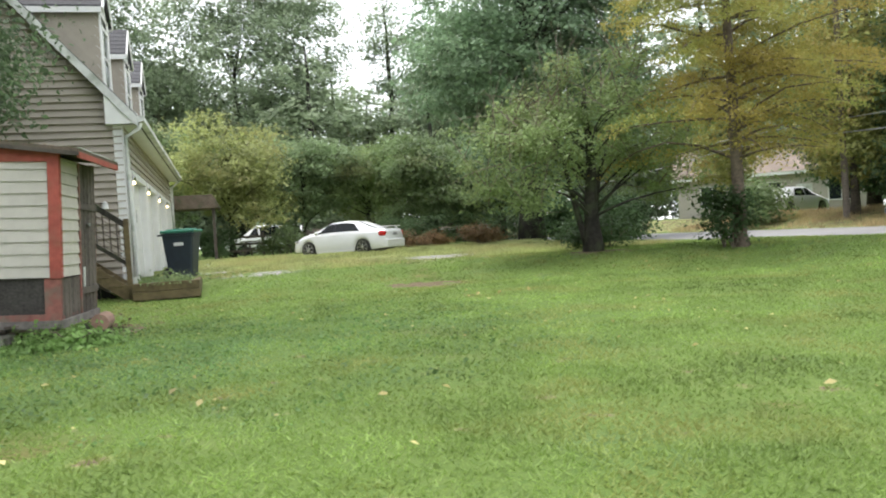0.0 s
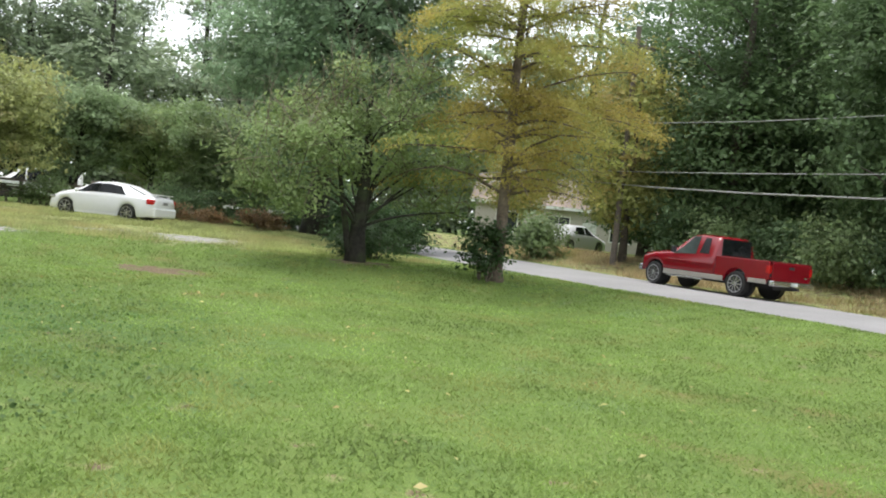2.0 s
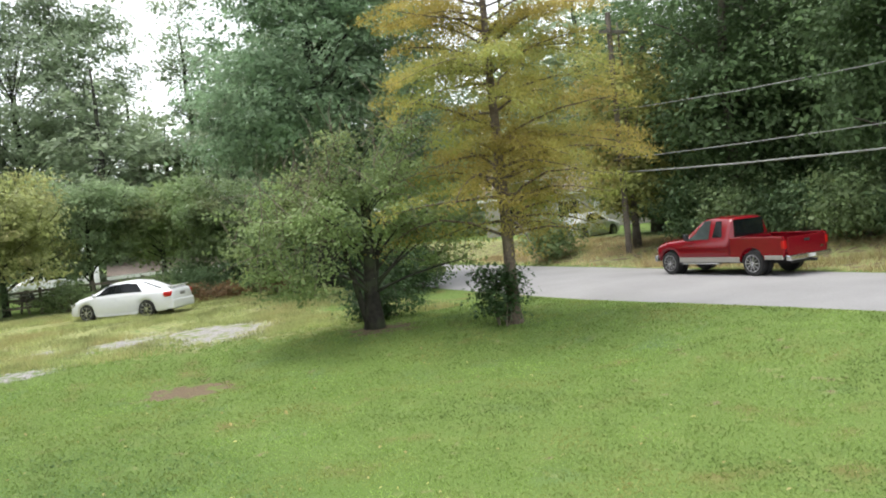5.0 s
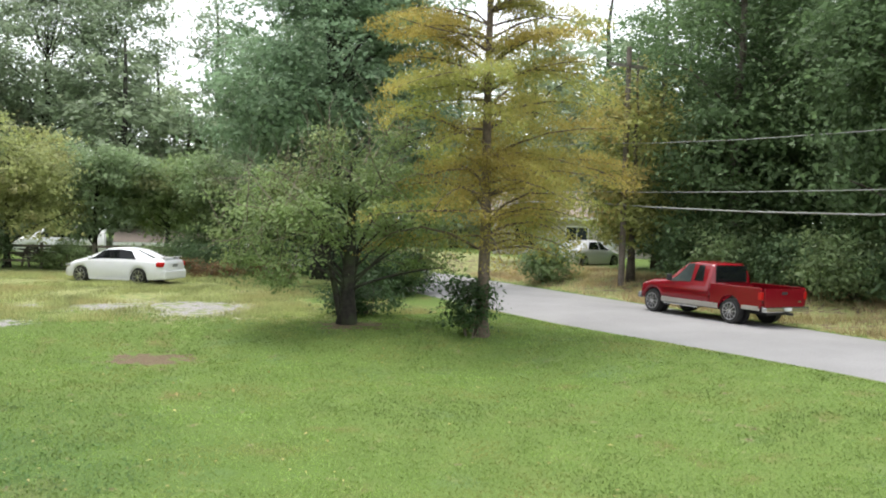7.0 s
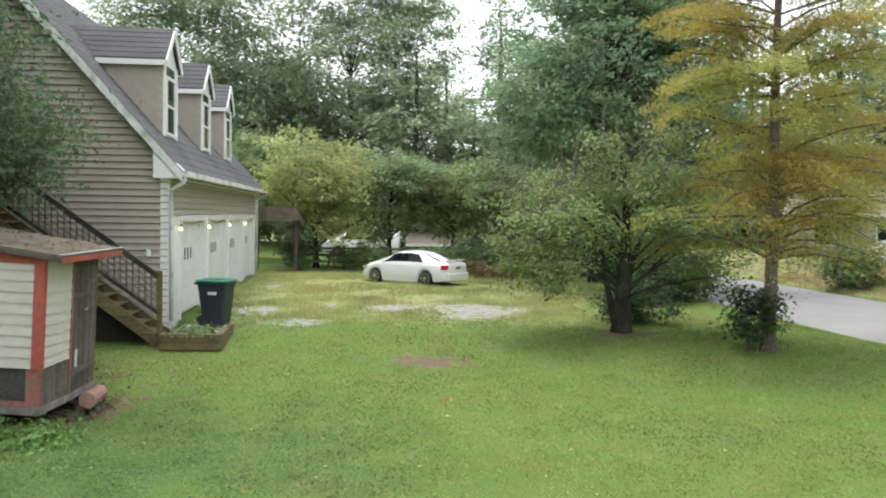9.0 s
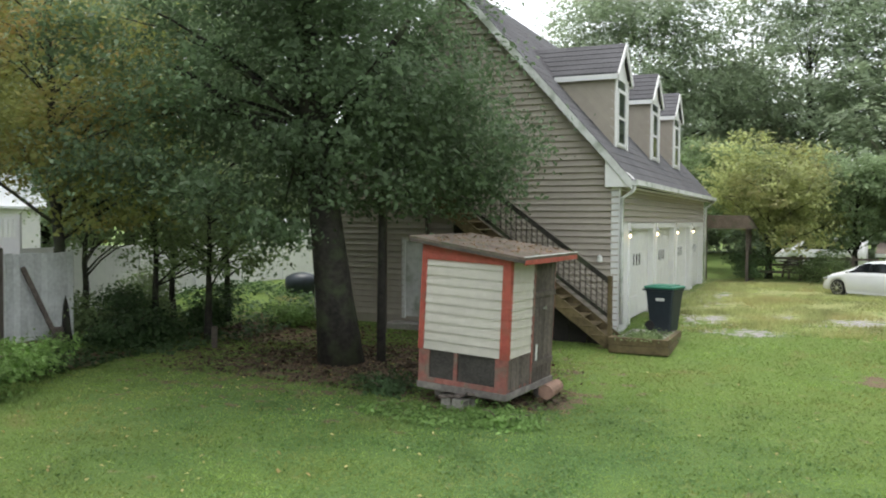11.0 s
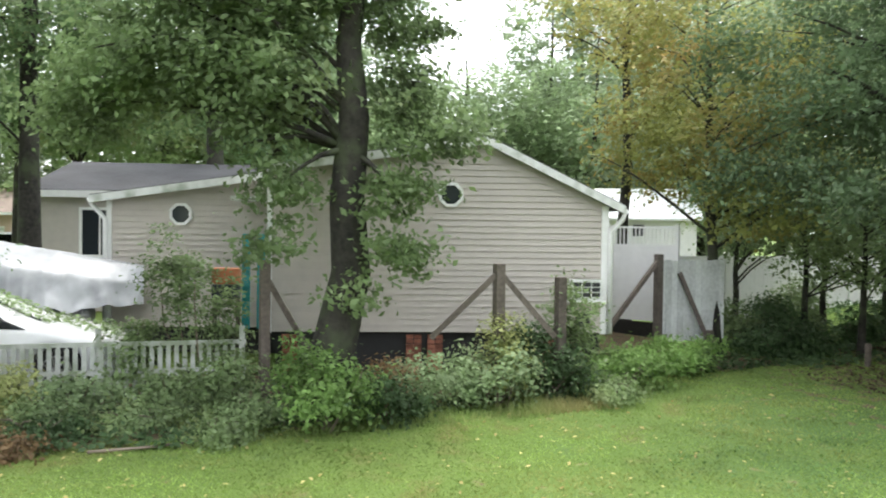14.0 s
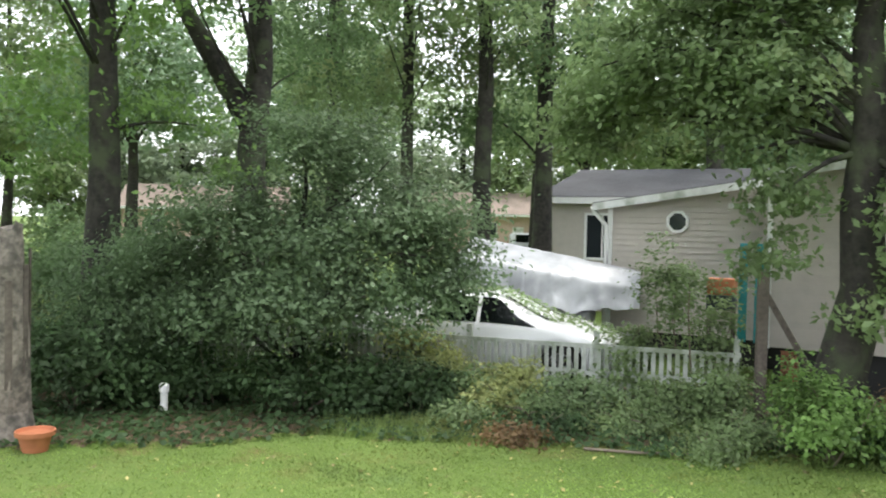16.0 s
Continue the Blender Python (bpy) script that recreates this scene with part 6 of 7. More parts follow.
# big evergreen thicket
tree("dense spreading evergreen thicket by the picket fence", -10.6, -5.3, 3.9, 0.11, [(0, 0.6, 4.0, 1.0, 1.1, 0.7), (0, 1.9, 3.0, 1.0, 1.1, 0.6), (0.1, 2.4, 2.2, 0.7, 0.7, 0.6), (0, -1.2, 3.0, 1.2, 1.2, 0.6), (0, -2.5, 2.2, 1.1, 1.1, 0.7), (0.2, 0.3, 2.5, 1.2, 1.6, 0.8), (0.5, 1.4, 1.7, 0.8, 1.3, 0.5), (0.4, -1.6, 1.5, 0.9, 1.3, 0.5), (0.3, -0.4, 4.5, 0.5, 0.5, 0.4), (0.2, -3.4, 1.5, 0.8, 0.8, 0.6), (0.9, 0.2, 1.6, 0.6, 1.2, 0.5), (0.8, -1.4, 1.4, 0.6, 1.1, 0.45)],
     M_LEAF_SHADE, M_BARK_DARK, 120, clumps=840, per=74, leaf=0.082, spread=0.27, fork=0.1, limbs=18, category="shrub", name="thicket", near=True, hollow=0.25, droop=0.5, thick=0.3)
# Added shrubs: the shade at the thicket's foot is their dark leaf colour.
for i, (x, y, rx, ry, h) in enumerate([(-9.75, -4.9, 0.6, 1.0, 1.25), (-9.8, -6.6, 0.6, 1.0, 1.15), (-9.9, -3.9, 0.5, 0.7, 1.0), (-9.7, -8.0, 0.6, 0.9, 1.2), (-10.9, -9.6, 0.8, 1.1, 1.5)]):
    shrub("added dark shrub standing for the thicket's shaded foot", x, y, rx, ry, h, M_LEAF_IVY, 540 + i, clumps=95, per=55, leaf=0.085, spread=0.17, group="dark privet")
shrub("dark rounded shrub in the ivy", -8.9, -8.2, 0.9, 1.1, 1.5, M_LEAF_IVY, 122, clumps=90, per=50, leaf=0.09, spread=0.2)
# shrubs along the boundary
for i, (x, y, rx, ry, h, m, lab) in enumerate([
        (-10.4, -2.4, 0.4, 0.7, 0.7, M_LEAF_MID, "grey-green briar along the fence"), (-10.2, -1.2, 0.4, 0.5, 0.5, M_LEAF_MID, "grey-green briar along the fence"), (-10.3, 0.4, 0.3, 0.5, 0.55, M_LEAF_MID, "grey-green briar along the fence"), (-10.4, -3.6, 0.4, 0.6, 1.1, M_LEAF_PALE, "pale weeds growing through the pickets"), (-10.3, 1.2, 0.35, 0.4, 1.0, M_LEAF_MID, "grey-green briar along the fence"),
        (-11.65, 1.0, 0.5, 0.85, 2.8, M_LEAF_MID, "dark rangy shrub by the boundary"), (-8.8, 2.35, 0.75, 0.85, 1.3, M_LEAF_BRIGHT, "leafy bright green shrub at the tree's foot"),
        (-9.6, 4.1, 0.7, 0.8, 0.92, M_LEAF_PALE, "grey-green briar along the fence"), (-9.4, 5.3, 0.7, 0.7, 1.15, M_LEAF_PALE, "grey-green briar along the fence"), (-9.6, 6.4, 0.7, 0.7, 1.5, M_LEAF_IVY, "dark rangy shrub by the boundary"),
        (-9.9, 8.2, 0.9, 1.2, 0.95, M_LEAF_BRIGHT, "soft mound of bright green weeds"), (-9.9, 0.0, 0.6, 0.8, 0.32, M_LEAF_SHRUB, "grey-green briar along the fence"), (-9.6, -1.4, 0.7, 0.9, 0.26, M_LEAF_IVY, "dark rangy shrub by the boundary"),
        (-9.7, -2.6, 0.7, 0.8, 0.36, M_LEAF_SHRUB, "grey-green briar along the fence"), (-11.0, 10.3, 0.9, 0.8, 0.7, M_LEAF_BRIGHT, "soft mound of bright green weeds"), (-8.9, 3.3, 0.5, 0.6, 0.7, M_LEAF_IVY, "dark rangy shrub by the boundary"),
        (-12.0, 13.6, 0.8, 0.8, 0.9, M_LEAF_IVY, "dark rangy shrub by the boundary"), (-10.8, 18.2, 0.8, 0.6, 0.6, M_LEAF_BRIGHT, "low weeds by the house corner"), (-1.9, 10.9, 0.6, 0.3, 0.2, M_LEAF_BRIGHT, "low weeds under the coop"),
        (-4.6, 12.2, 0.4, 0.4, 0.25, M_LEAF_IVY, "low weeds under the coop"), (-1.2, 17.9, 0.3, 0.12, 0.09, M_LEAF_SHRUB, "small weeds in the planter"), (8.6, 34.6, 2.2, 0.9, 1.5, M_LEAF_DARK, "dark hedge behind the parked car"), (5.0, 35.2, 1.5, 0.8, 1.3, M_LEAF_SHRUB, "green bush behind the parked car"), (12.0, 33.5, 2.0, 0.9, 1.6, M_LEAF_DARK, "dark hedge behind the parked car"), (7.6, 32.6, 1.1, 0.5, 0.8, M_LEAF_BROWN, "dry brown brush behind the parked car"), (9.6, 31.4, 1.2, 0.6, 0.9, M_LEAF_BROWN, "dry brown brush behind the parked car"),
        (-9.55, 5.5, 0.22, 0.22, 2.1, M_LEAF_LIME, "pale vine climbing a fence post"), (-9.75, 6.9, 0.35, 0.4, 2.1, M_LEAF_SHRUB, "tall thin weed stalks by the fence"), (-8.8, -1.6, 0.16, 0.35, 0.2, M_LEAF_BROWN, "dry brown fern in the weeds"),
        (-9.5, 3.6, 0.3, 0.3, 0.9, M_LEAF_BROWN, "rusty dead vine by the foundation"), (-11.7, -0.1, 0.4, 0.5, 1.5, M_LEAF_SHRUB, "tall thin weed stalks by the fence"), (-10.1, -2.0, 0.4, 0.4, 0.65, M_LEAF_LIME, "grey-green briar along the fence"), (-10.0, -3.2, 0.5, 0.6, 0.8, M_LEAF_IVY, "dark rangy shrub by the boundary"),
        (-9.0, 7.4, 0.6, 0.6, 0.35, M_LEAF_SHRUB, "grey-green briar along the fence"), (-8.7, 0.9, 0.5, 0.6, 0.28, M_LEAF_SHRUB, "grey-green briar along the fence"), (-0.3, 37.0, 1.0, 0.8, 1.5, M_LEAF_DARK, "dark hedge past the garage"), (-10.6, -0.7, 0.3, 0.6, 0.75, M_LEAF_PALE, "grey-green briar along the fence"), (-10.7, -1.9, 0.3, 0.5, 0.85, M_LEAF_LIME, "pale weeds growing through the pickets"), (-10.55, 0.5, 0.25, 0.5, 0.7, M_LEAF_SHRUB, "grey-green briar along the fence"), (-10.9, -3.0, 0.3, 0.5, 0.9, M_LEAF_LIME, "pale weeds growing through the pickets"), (-11.75, -3.4, 0.35, 0.7, 1.35, M_LEAF_LIME, "pale bush against the parked hatchback"), (-9.2, 1.3, 0.5, 0.6, 0.5, M_LEAF_MID, "leafy pale green shrub at the tree's foot"), (2.6, 37.2, 1.3, 0.9, 1.3, M_LEAF_SHRUB, "green bush behind the parked car"), (7.0, 36.8, 1.6, 0.9, 1.6, M_LEAF_OAK, "dark hedge behind the parked car")]):
    z0 = 0.66 - gz(x, y) if "planter" in lab else 0
    s = shrub(lab, x, y, rx, ry, h, m, 130 + i, clumps=int(40 + 60 * rx * ry * h), per=50, leaf=0.075 if h > 0.5 else 0.06, spread=0.14, group="boundary shrubs")
    s.location.z += z0


# woods on the skyline: a few trees, repeated
ring = []
for k in range(4):
    h = 21 + 1.5 * k
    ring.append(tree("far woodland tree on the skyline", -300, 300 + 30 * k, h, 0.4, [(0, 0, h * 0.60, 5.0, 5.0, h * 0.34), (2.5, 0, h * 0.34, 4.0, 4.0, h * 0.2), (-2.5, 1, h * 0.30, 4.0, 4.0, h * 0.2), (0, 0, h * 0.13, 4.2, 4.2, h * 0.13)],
                     (M_LEAF_HAZE, M_LEAF_SHRUB, M_LEAF_HAZE, M_LEAF_PALE)[k], M_BARK_DARK, 200 + k, clumps=250, per=40, leaf=0.52, spread=0.72, limbs=12, fork=0.2, group="skyline woods"))
rngr = np.random.default_rng(5)
count = 0
extra = []
# The last six bearings are out of view: trees added to bounce light.
bearings = list(range(-135, 60, 8)) + [80, 105, 130, 155, 180, -155]
for b in bearings:
    bear = b + rngr.normal() * 1.5
    dist = 66 + 14 * rngr.random()
    if -80 < bear < -35:
        dist = 40 + 12 * rngr.random()
    if -135 < bear < -84:
        dist = 80
    if 30 < bear < 60:
        dist = 44 + 8 * rngr.random() + (34 if bear < 43 else 0)
    low = abs(bear - 13) < 3 or abs(bear + 65.5) < 6
    s = (0.9 + 0.25 * rngr.random()) * (0.52 if low else 1)
    if -126 < bear < -84:
        s *= 0.8
    elif -84 < bear < -35:
        s *= 1.0
    elif -25 < bear < 28:
        s *= 0.75
    if 28 < bear < 60 or -126 < bear < -76:
        extra.append((bear + 4, dist + 7, s))
    x, y = 2 + dist * math.sin(radians(bear)), 0 + dist * math.cos(radians(bear))
    m = pose(x, y, gz(x, y), 0, 0, rngr.random() * 360) @ Matrix.Diagonal((s, s, s, 1))
    if count < 4:
        ring[count].matrix_basis = m
    else:
        copy_thing(ring[count % 4], m)
    count += 1
# smaller trees below the gaps in the skyline, and pale trees behind the neighbour building
for i, (bear, dist, s) in enumerate([(4, 56, 0.62), (8, 60, 0.58), (12, 54, 0.56), (16, 58, 0.6), (-61, 44, 0.42), (-66, 48, 0.42), (-71, 44, 0.45), (6, 68, 0.8), (-4, 72, 0.85), (23, 74, 0.7), (27, 78, 0.7), (31, 70, 0.95), (36, 72, 1.0), (40, 70, 0.95), (-3, 62, 0.55)]):
    x, y = 2 + dist * math.sin(radians(bear)), dist * math.cos(radians(bear))
    copy_thing(ring[i % 3], pose(x, y, gz(x, y), 0, 0, 77 * i) @ Matrix.Diagonal((s * 1.25, s * 1.25, s, 1)))
for i, (bear, dist, h) in enumerate([(-45, 36, 13), (-51, 34, 12), (-57, 38, 11), (-62, 40, 8.5), (-39, 42, 18), (-72, 36, 8.5), (-66, 39, 10.5), (-54, 46, 19), (-47, 48, 20), (-60, 47, 15.5)]):
    x, y = 2 + dist * math.sin(radians(bear)), dist * math.cos(radians(bear))
    w = 1.6 + 0.14 * h
    # Sunlight and haze on these trees are put into their pale leaf colours.
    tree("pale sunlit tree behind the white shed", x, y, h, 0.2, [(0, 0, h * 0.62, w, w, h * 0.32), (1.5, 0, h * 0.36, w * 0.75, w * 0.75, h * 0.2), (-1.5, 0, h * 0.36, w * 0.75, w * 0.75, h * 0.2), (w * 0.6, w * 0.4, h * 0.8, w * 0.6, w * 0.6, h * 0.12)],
         M_LEAF_HAZE if i % 3 == 1 else M_LEAF_PALE, M_BARK_DARK, 400 + i, clumps=int(190 + 9 * h), per=62, leaf=0.20, spread=0.40, limbs=14, group="pale trees")
for i, (bear, dist, s) in enumerate(extra):
    if min(abs(bear - 10), abs(bear + 65.5)) > 5:
        x, y = 2 + dist * math.sin(radians(bear)), dist * math.cos(radians(bear))
        copy_thing(ring[i % 3], pose(x, y, gz(x, y), 0, 0, 51 * i) @ Matrix.Diagonal((s * 1.15, s * 1.15, s, 1)))

# high-crowned woods beyond the neighbour buildings
tall_ring = []
for k in range(3):
    h = 19 + 1.5 * k
    tall_ring.append(tree("tall leafy woodland tree beyond the houses", -300, 420 + 30 * k, h, 0.32, [(0, 0, h * 0.68, 4.6, 4.6, h * 0.30), (3.0, 0, h * 0.44, 3.2, 3.2, h * 0.13), (-2.6, 1.5, h * 0.42, 3.2, 3.2, h * 0.13), (0, -2.8, h * 0.46, 3.0, 3.0, h * 0.13), (0, 0, h * 0.95, 2.6, 2.6, h * 0.12)],
                          (M_LEAF_SHRUB, M_LEAF_BLUE, M_LEAF_PALE)[k], M_BARK_DARK, 220 + k, clumps=330, per=56, leaf=0.28, spread=0.50, limbs=16, fork=0.3, group="high-crowned woods"))
count = 0
for row_dist, bears in ((43, range(-137, -76, 15)), (56, range(-134, -72, 8))):
    for b in bears:
        if row_dist > 50 and (-119 < b < -112 or -104 < b < -94):      # open sky between the crowns
            continue
        bear, dist = b + rngr.normal() * 1.2, row_dist + 5 * rngr.random()
        x, y = 2 + dist * math.sin(radians(bear)), dist * math.cos(radians(bear))
        m = pose(x, y, gz(x, y), 0, 0, rngr.random() * 360)
        if count < 3:
            tall_ring[count].matrix_basis = m
        else:
            copy_thing(tall_ring[count % 3], m)
        count += 1
copy_thing(tall_ring[2], pose(2 + 43 * math.sin(radians(-73.5)), 43 * math.cos(radians(-73.5)), 0.3, 0, 0, 40) @ Matrix.Diagonal((0.9, 0.9, 0.9, 1)))

# ---- boundary: pickets, posts, fences ----
fence = thing("picket_fence", "low weathered white picket fence", "fence", pose(-11.25, 1.7, 0.0, 0, 0, -98.3))
FL = 11.2
for k in range(int(FL / 0.125)):
    x = 0.05 + k * 0.125
    g = gz(-11.25 + 1.6 * x / FL, 1.7 - x)
    h = 0.95 + 0.02 * math.sin(k * 1.7)
    part("picket", prism(bmesh.new(), [(x, g + 0.04), (x + 0.07, g + 0.04), (x + 0.07, g + h - 0.05), (x + 0.035, g + h), (x, g + h - 0.05)], "y", 0.0, 0.02), M_PICKET, fence)
for z in (0.28, 0.72):
    part("rail", one_box(0, FL, -0.04, -0.001, 0.5 + z, 0.57 + z), M_PICKET, fence)
for k in range(6):
    part("post", one_box(k * 2.2 + 0.02, k * 2.2 + 0.11, -0.13, -0.041, 0.3, 1.5), M_PICKET, fence)


def brace_post(label, x, y, top, braces):
    t = thing("brace_post", label, "fence post", pose(x, y, 0), "brace posts")
    g = gz(x, y)
    part("post", one_box(-0.08, 0.08, -0.08, 0.08, g - 0.1, top, 0.012), M_OLD_WOOD, t)
    for dx, dy, z0, z1 in braces:
        part("brace", bar(bmesh.new(), (0, 0, z0), (dx, dy, z1), 0.09, 0.09), M_OLD_WOOD, t)
    return t


brace_post("weathered fence post with a slanting brace", -10.97, 1.94, 2.6, [(0.25, 0.80, 2.35, 0.9)])
brace_post("weathered fence post with two slanting braces", -9.57, 5.45, 2.58, [(-0.45, -1.0, 2.45, 1.35), (0.35, 0.85, 2.45, 1.4)])
brace_post("short weathered fence post in the briars", -9.5, 6.57, 2.35, [])
brace_post("tall grey gate post with slanting braces", -12.82, 11.13, 2.62, [(0.13, -1.5, 2.5, 0.9)])
brace_post("dark leaning fence brace", -12.5, 12.32, 0.9, [(-0.27, -0.64, 0.6, 2.2)])

gate = thing("wooden_gate", "tall grey weathered board gate", "gate", pose(-12.95, 11.25, 0, 0, 0, 88))
for k in range(11):
    x = 0.02 + k * 0.165
    part("board", one_box(x, x + 0.158, 0.0, 0.025, 0.62, 2.48 + 0.012 * math.sin(k * 2.1)), M_WEATHERED_GATE, gate)
for z in (0.85, 2.15):
    part("rail", one_box(0.0, 1.84, 0.026, 0.07, z, z + 0.09), M_WEATHERED_GATE, gate)

vinyl = thing("vinyl_fence", "tall white vinyl privacy fence", "fence", pose(-15.9, 13.4, 0, 0, 0, 90))
for k in range(6):
    x = k * 2.4
    g = gz(-15.9, 13.4 + x) - 0.05
    part("post", one_box(x, x + 0.13, -0.02, 0.11, g, g + 1.98), M_WHITE, vinyl)
    part("cap", prism(bmesh.new(), [(x - 0.01, g + 1.98), (x + 0.14, g + 1.98), (x + 0.065, g + 2.07)], "y", -0.03, 0.12), M_WHITE, vinyl)
    for j in range(14):
        part("slat", one_box(x + 0.135 + j * 0.162, x + 0.135 + j * 0.162 + 0.157, 0.03, 0.06, g + 0.12, g + 1.8), M_WHITE, vinyl)
    for z in (0.08, 1.78):
        part("rail", one_box(x + 0.13, x + 2.4, 0.01, 0.08, g + z, g + z + 0.13), M_WHITE, vinyl)
tall = thing("lattice_fence", "tall white fence panel with lattice top", "fence", pose(-15.4, 11.4, 0, 0, 0, 28))
part("panel", one_box(0, 1.9, 0, 0.04, 0.93, 2.75), M_WHITE, tall)
# One near-black board holds both the dark beam and the gap's shade.
part("kick_board", one_box(0, 1.9, 0.0, 0.05, 0.40, 0.90), M_SHADE_BOARD, tall, "dark timber and the shaded gap below the panel")
for k in range(18):
    part("lattice_strip", one_box(0.02 + k * 0.105, 0.05 + k * 0.105, 0, 0.03, 2.80, 3.2), M_WHITE, tall)
for z in (2.751, 3.201):
    part("rail", one_box(0, 1.9, -0.01, 0.05, z, z + 0.05), M_WHITE, tall)
for x in (-0.1, 1.9):
    part("post", one_box(x, x + 0.1, -0.03, 0.07, 0.4, 3.3), M_WHITE, tall)


def plain_house(label, m, w, l, h, rise, wall, roof, windows=(), door=None, name="house", group=""):
    """A gabled house: local front wall along x at y = 0; windows as (x, z, width, height)."""
    t = thing(name, label, "house", m, group)
    for y0, y1 in ((0, 0.15), (l - 0.15, l)):
        part("wall", one_box(0, w, y0, y1, -0.4, h), wall, t)
    for x0, x1 in ((0, 0.15), (w - 0.15, w)):
        part("gable_wall", prism(bmesh.new(), [(0.15, -0.4), (l - 0.15, -0.4), (l - 0.15, h), (l / 2, h + rise - 0.1), (0.15, h)], "x", x0, x1), wall, t)
    for s, y0 in ((1, -0.4), (-1, l + 0.4)):
        ym, k = l / 2, rise / (l / 2)
        part("roof", prism(bmesh.new(), [(y0, h - 0.4 * k + 0.05), (ym, h + rise + 0.05), (ym, h + rise + 0.17), (y0, h - 0.4 * k + 0.17)], "x", -0.4, w + 0.4), roof, t)
        part("fascia", one_box(-0.4, w + 0.4, y0 - 0.02 * s - 0.01, y0 - 0.02 * s + 0.01, h - 0.4 * k - 0.05, h - 0.4 * k + 0.15), M_WHITE, t)
    for x, z, ww, hh in windows:
        win = part("window", one_box(x, x + ww, -0.02, 0.0, z, z + hh), M_PANE, t)
        for a, b, c, d in ((-0.08, 0, -0.08, hh + 0.08), (ww, ww + 0.08, -0.08, hh + 0.08), (0, ww, -0.08, 0), (0, ww, hh, hh + 0.08), (ww / 2 - 0.02, ww / 2 + 0.02, 0, hh)):
            part("window_frame", one_box(x + a, x + b, -0.05, -0.001, z + c, z + d), M_WHITE, win)
    if door:
        part("door", one_box(door, door + 0.95, -0.05, -0.001, 0.0, 2.1), M_WHITE_DIRTY, t)
    return t


# white metal-roofed shed behind the fence
ws = thing("white_shed", "white ribbed metal shed with a low roof", "shed", pose(-24.5, 15.2, 0.6, 0, 0, 52))
part("wall", one_box(0, 5.2, 0, 3.5, -0.2, 3.1), M_WHITE, ws)
for k in range(12):
    part("siding_board", one_box(-0.02, 5.22, -0.02, -0.001, 0.3 + k * 0.235, 0.51 + k * 0.235), M_WHITE, ws)
part("roof", prism(bmesh.new(), [(-0.25, 3.0), (1.75, 4.15), (3.75, 3.0), (3.75, 2.92), (1.75, 4.05), (-0.25, 2.92)], "x", -0.2, 5.4), M_METAL_ROOF, ws)
part("wall_box", one_box(3.0, 3.4, -0.12, -0.021, 2.35, 2.75), M_DARK, ws)

# houses in the distance
plain_house("low pale porch house behind the neighbour building", pose(-24.3, -1.9, 0.75, 0, 0, 72), 9, 8, 3.3, 1.0, M_SIDING_GREY, M_ROOF, [(1.2, 1.5, 1.0, 1.3), (5, 1.5, 1.2, 1.3)], 3.2)
plain_house("distant pink brick house among the trees", pose(-70, -16, 0.8, 0, 0, 90), 14, 8, 3.2, 1.8, M_PINK_WALL, M_BROWN_ROOF, [(2, 1.1, 1.4, 1.3), (6, 1.1, 1.4, 1.3), (11, 1.1, 1.4, 1.3)], 8.8, group="distant houses")
plain_house("distant pink brick house among the trees", pose(-60, -38, 0.8, 0, 0, 110), 13, 8, 3.2, 1.8, M_PINK_WALL, M_BROWN_ROOF, [(2, 1.1, 1.4, 1.3), (6, 1.1, 1.4, 1.3)], 8.8, group="distant houses")
plain_house("pale house with tan roof across the road", pose(29.5, 50.5, 0.9, 0, 0, -36), 12, 8, 3.0, 1.9, M_SIDING_GREY, M_BROWN_ROOF, [(1.5, 1.0, 1.4, 1.3), (5, 1.0, 1.4, 1.3), (9.2, 1.0, 1.4, 1.3)], 7.3, group="distant houses")
plain_house("low brown-roofed house beyond the hedge", pose(5.5, 50.5, 0.2, 0, 0, -5), 10, 7, 1.3, 0.55, M_OLD_WOOD, M_BROWN_ROOF, [(2, 0.5, 1, 0.7), (6, 0.5, 1, 0.7)], group="distant houses")

# ---- parked things beyond the fences ----
LEAFY = pose(-12.9, -2.45, 0.50, 0, 0, 82) @ Matrix.Diagonal((1.08, 1.05, 1.08, 1))
leafy = far_car("white hatchback littered with fallen leaves", LEAFY, M_CAR_WHITE)
far_car("white van beyond the hedge", pose(2.4, 50.5, 0.7, 0, 0, 175), M_WHITE, van=True)
far_car("white sedan parked across the road", pose(27.6, 36.5, 1.1, 0, 0, 20), M_CAR_WHITE)
far_car("distant white car parked by the pink house", pose(-58, -4.0, 0.8, 0, 0, 100), M_CAR_WHITE, van=True)
far_car("distant silver car on the far road", pose(-40, -22, 0.7, 0, 0, 60), M_CAR_SILVER)
rngl = np.random.default_rng(9)
pp = []
for k in range(1500):
    x = rngl.random() * 4.3 - 2.15
    _, _, _, top, wide = lerp_table(SEDAN, x)
    if noise.noise(Vector((x * 2.2, k * 0.013, 4))) > -0.25:
        pp.append(tuple(LEAFY @ Vector((x, (rngl.random() * 2 - 1) * wide * 1.05, top + 0.025))))
ll = new("leaf_litter", leaves_mesh("leaf_litter", pp, 0.085, M_LEAF_MID, rngl, flat=0.8))
tagged(ll, "fallen leaves scattered over the white car", "leaves", kind="stuff")

boat = thing("covered_boat", "boat on a trailer under a crumpled silver tarpaulin", "boat", pose(-14.95, -1.75, 0.6, 0, 0, 86))
bm = bmesh.new()
NU, NV = 90, 30
rows_ = []
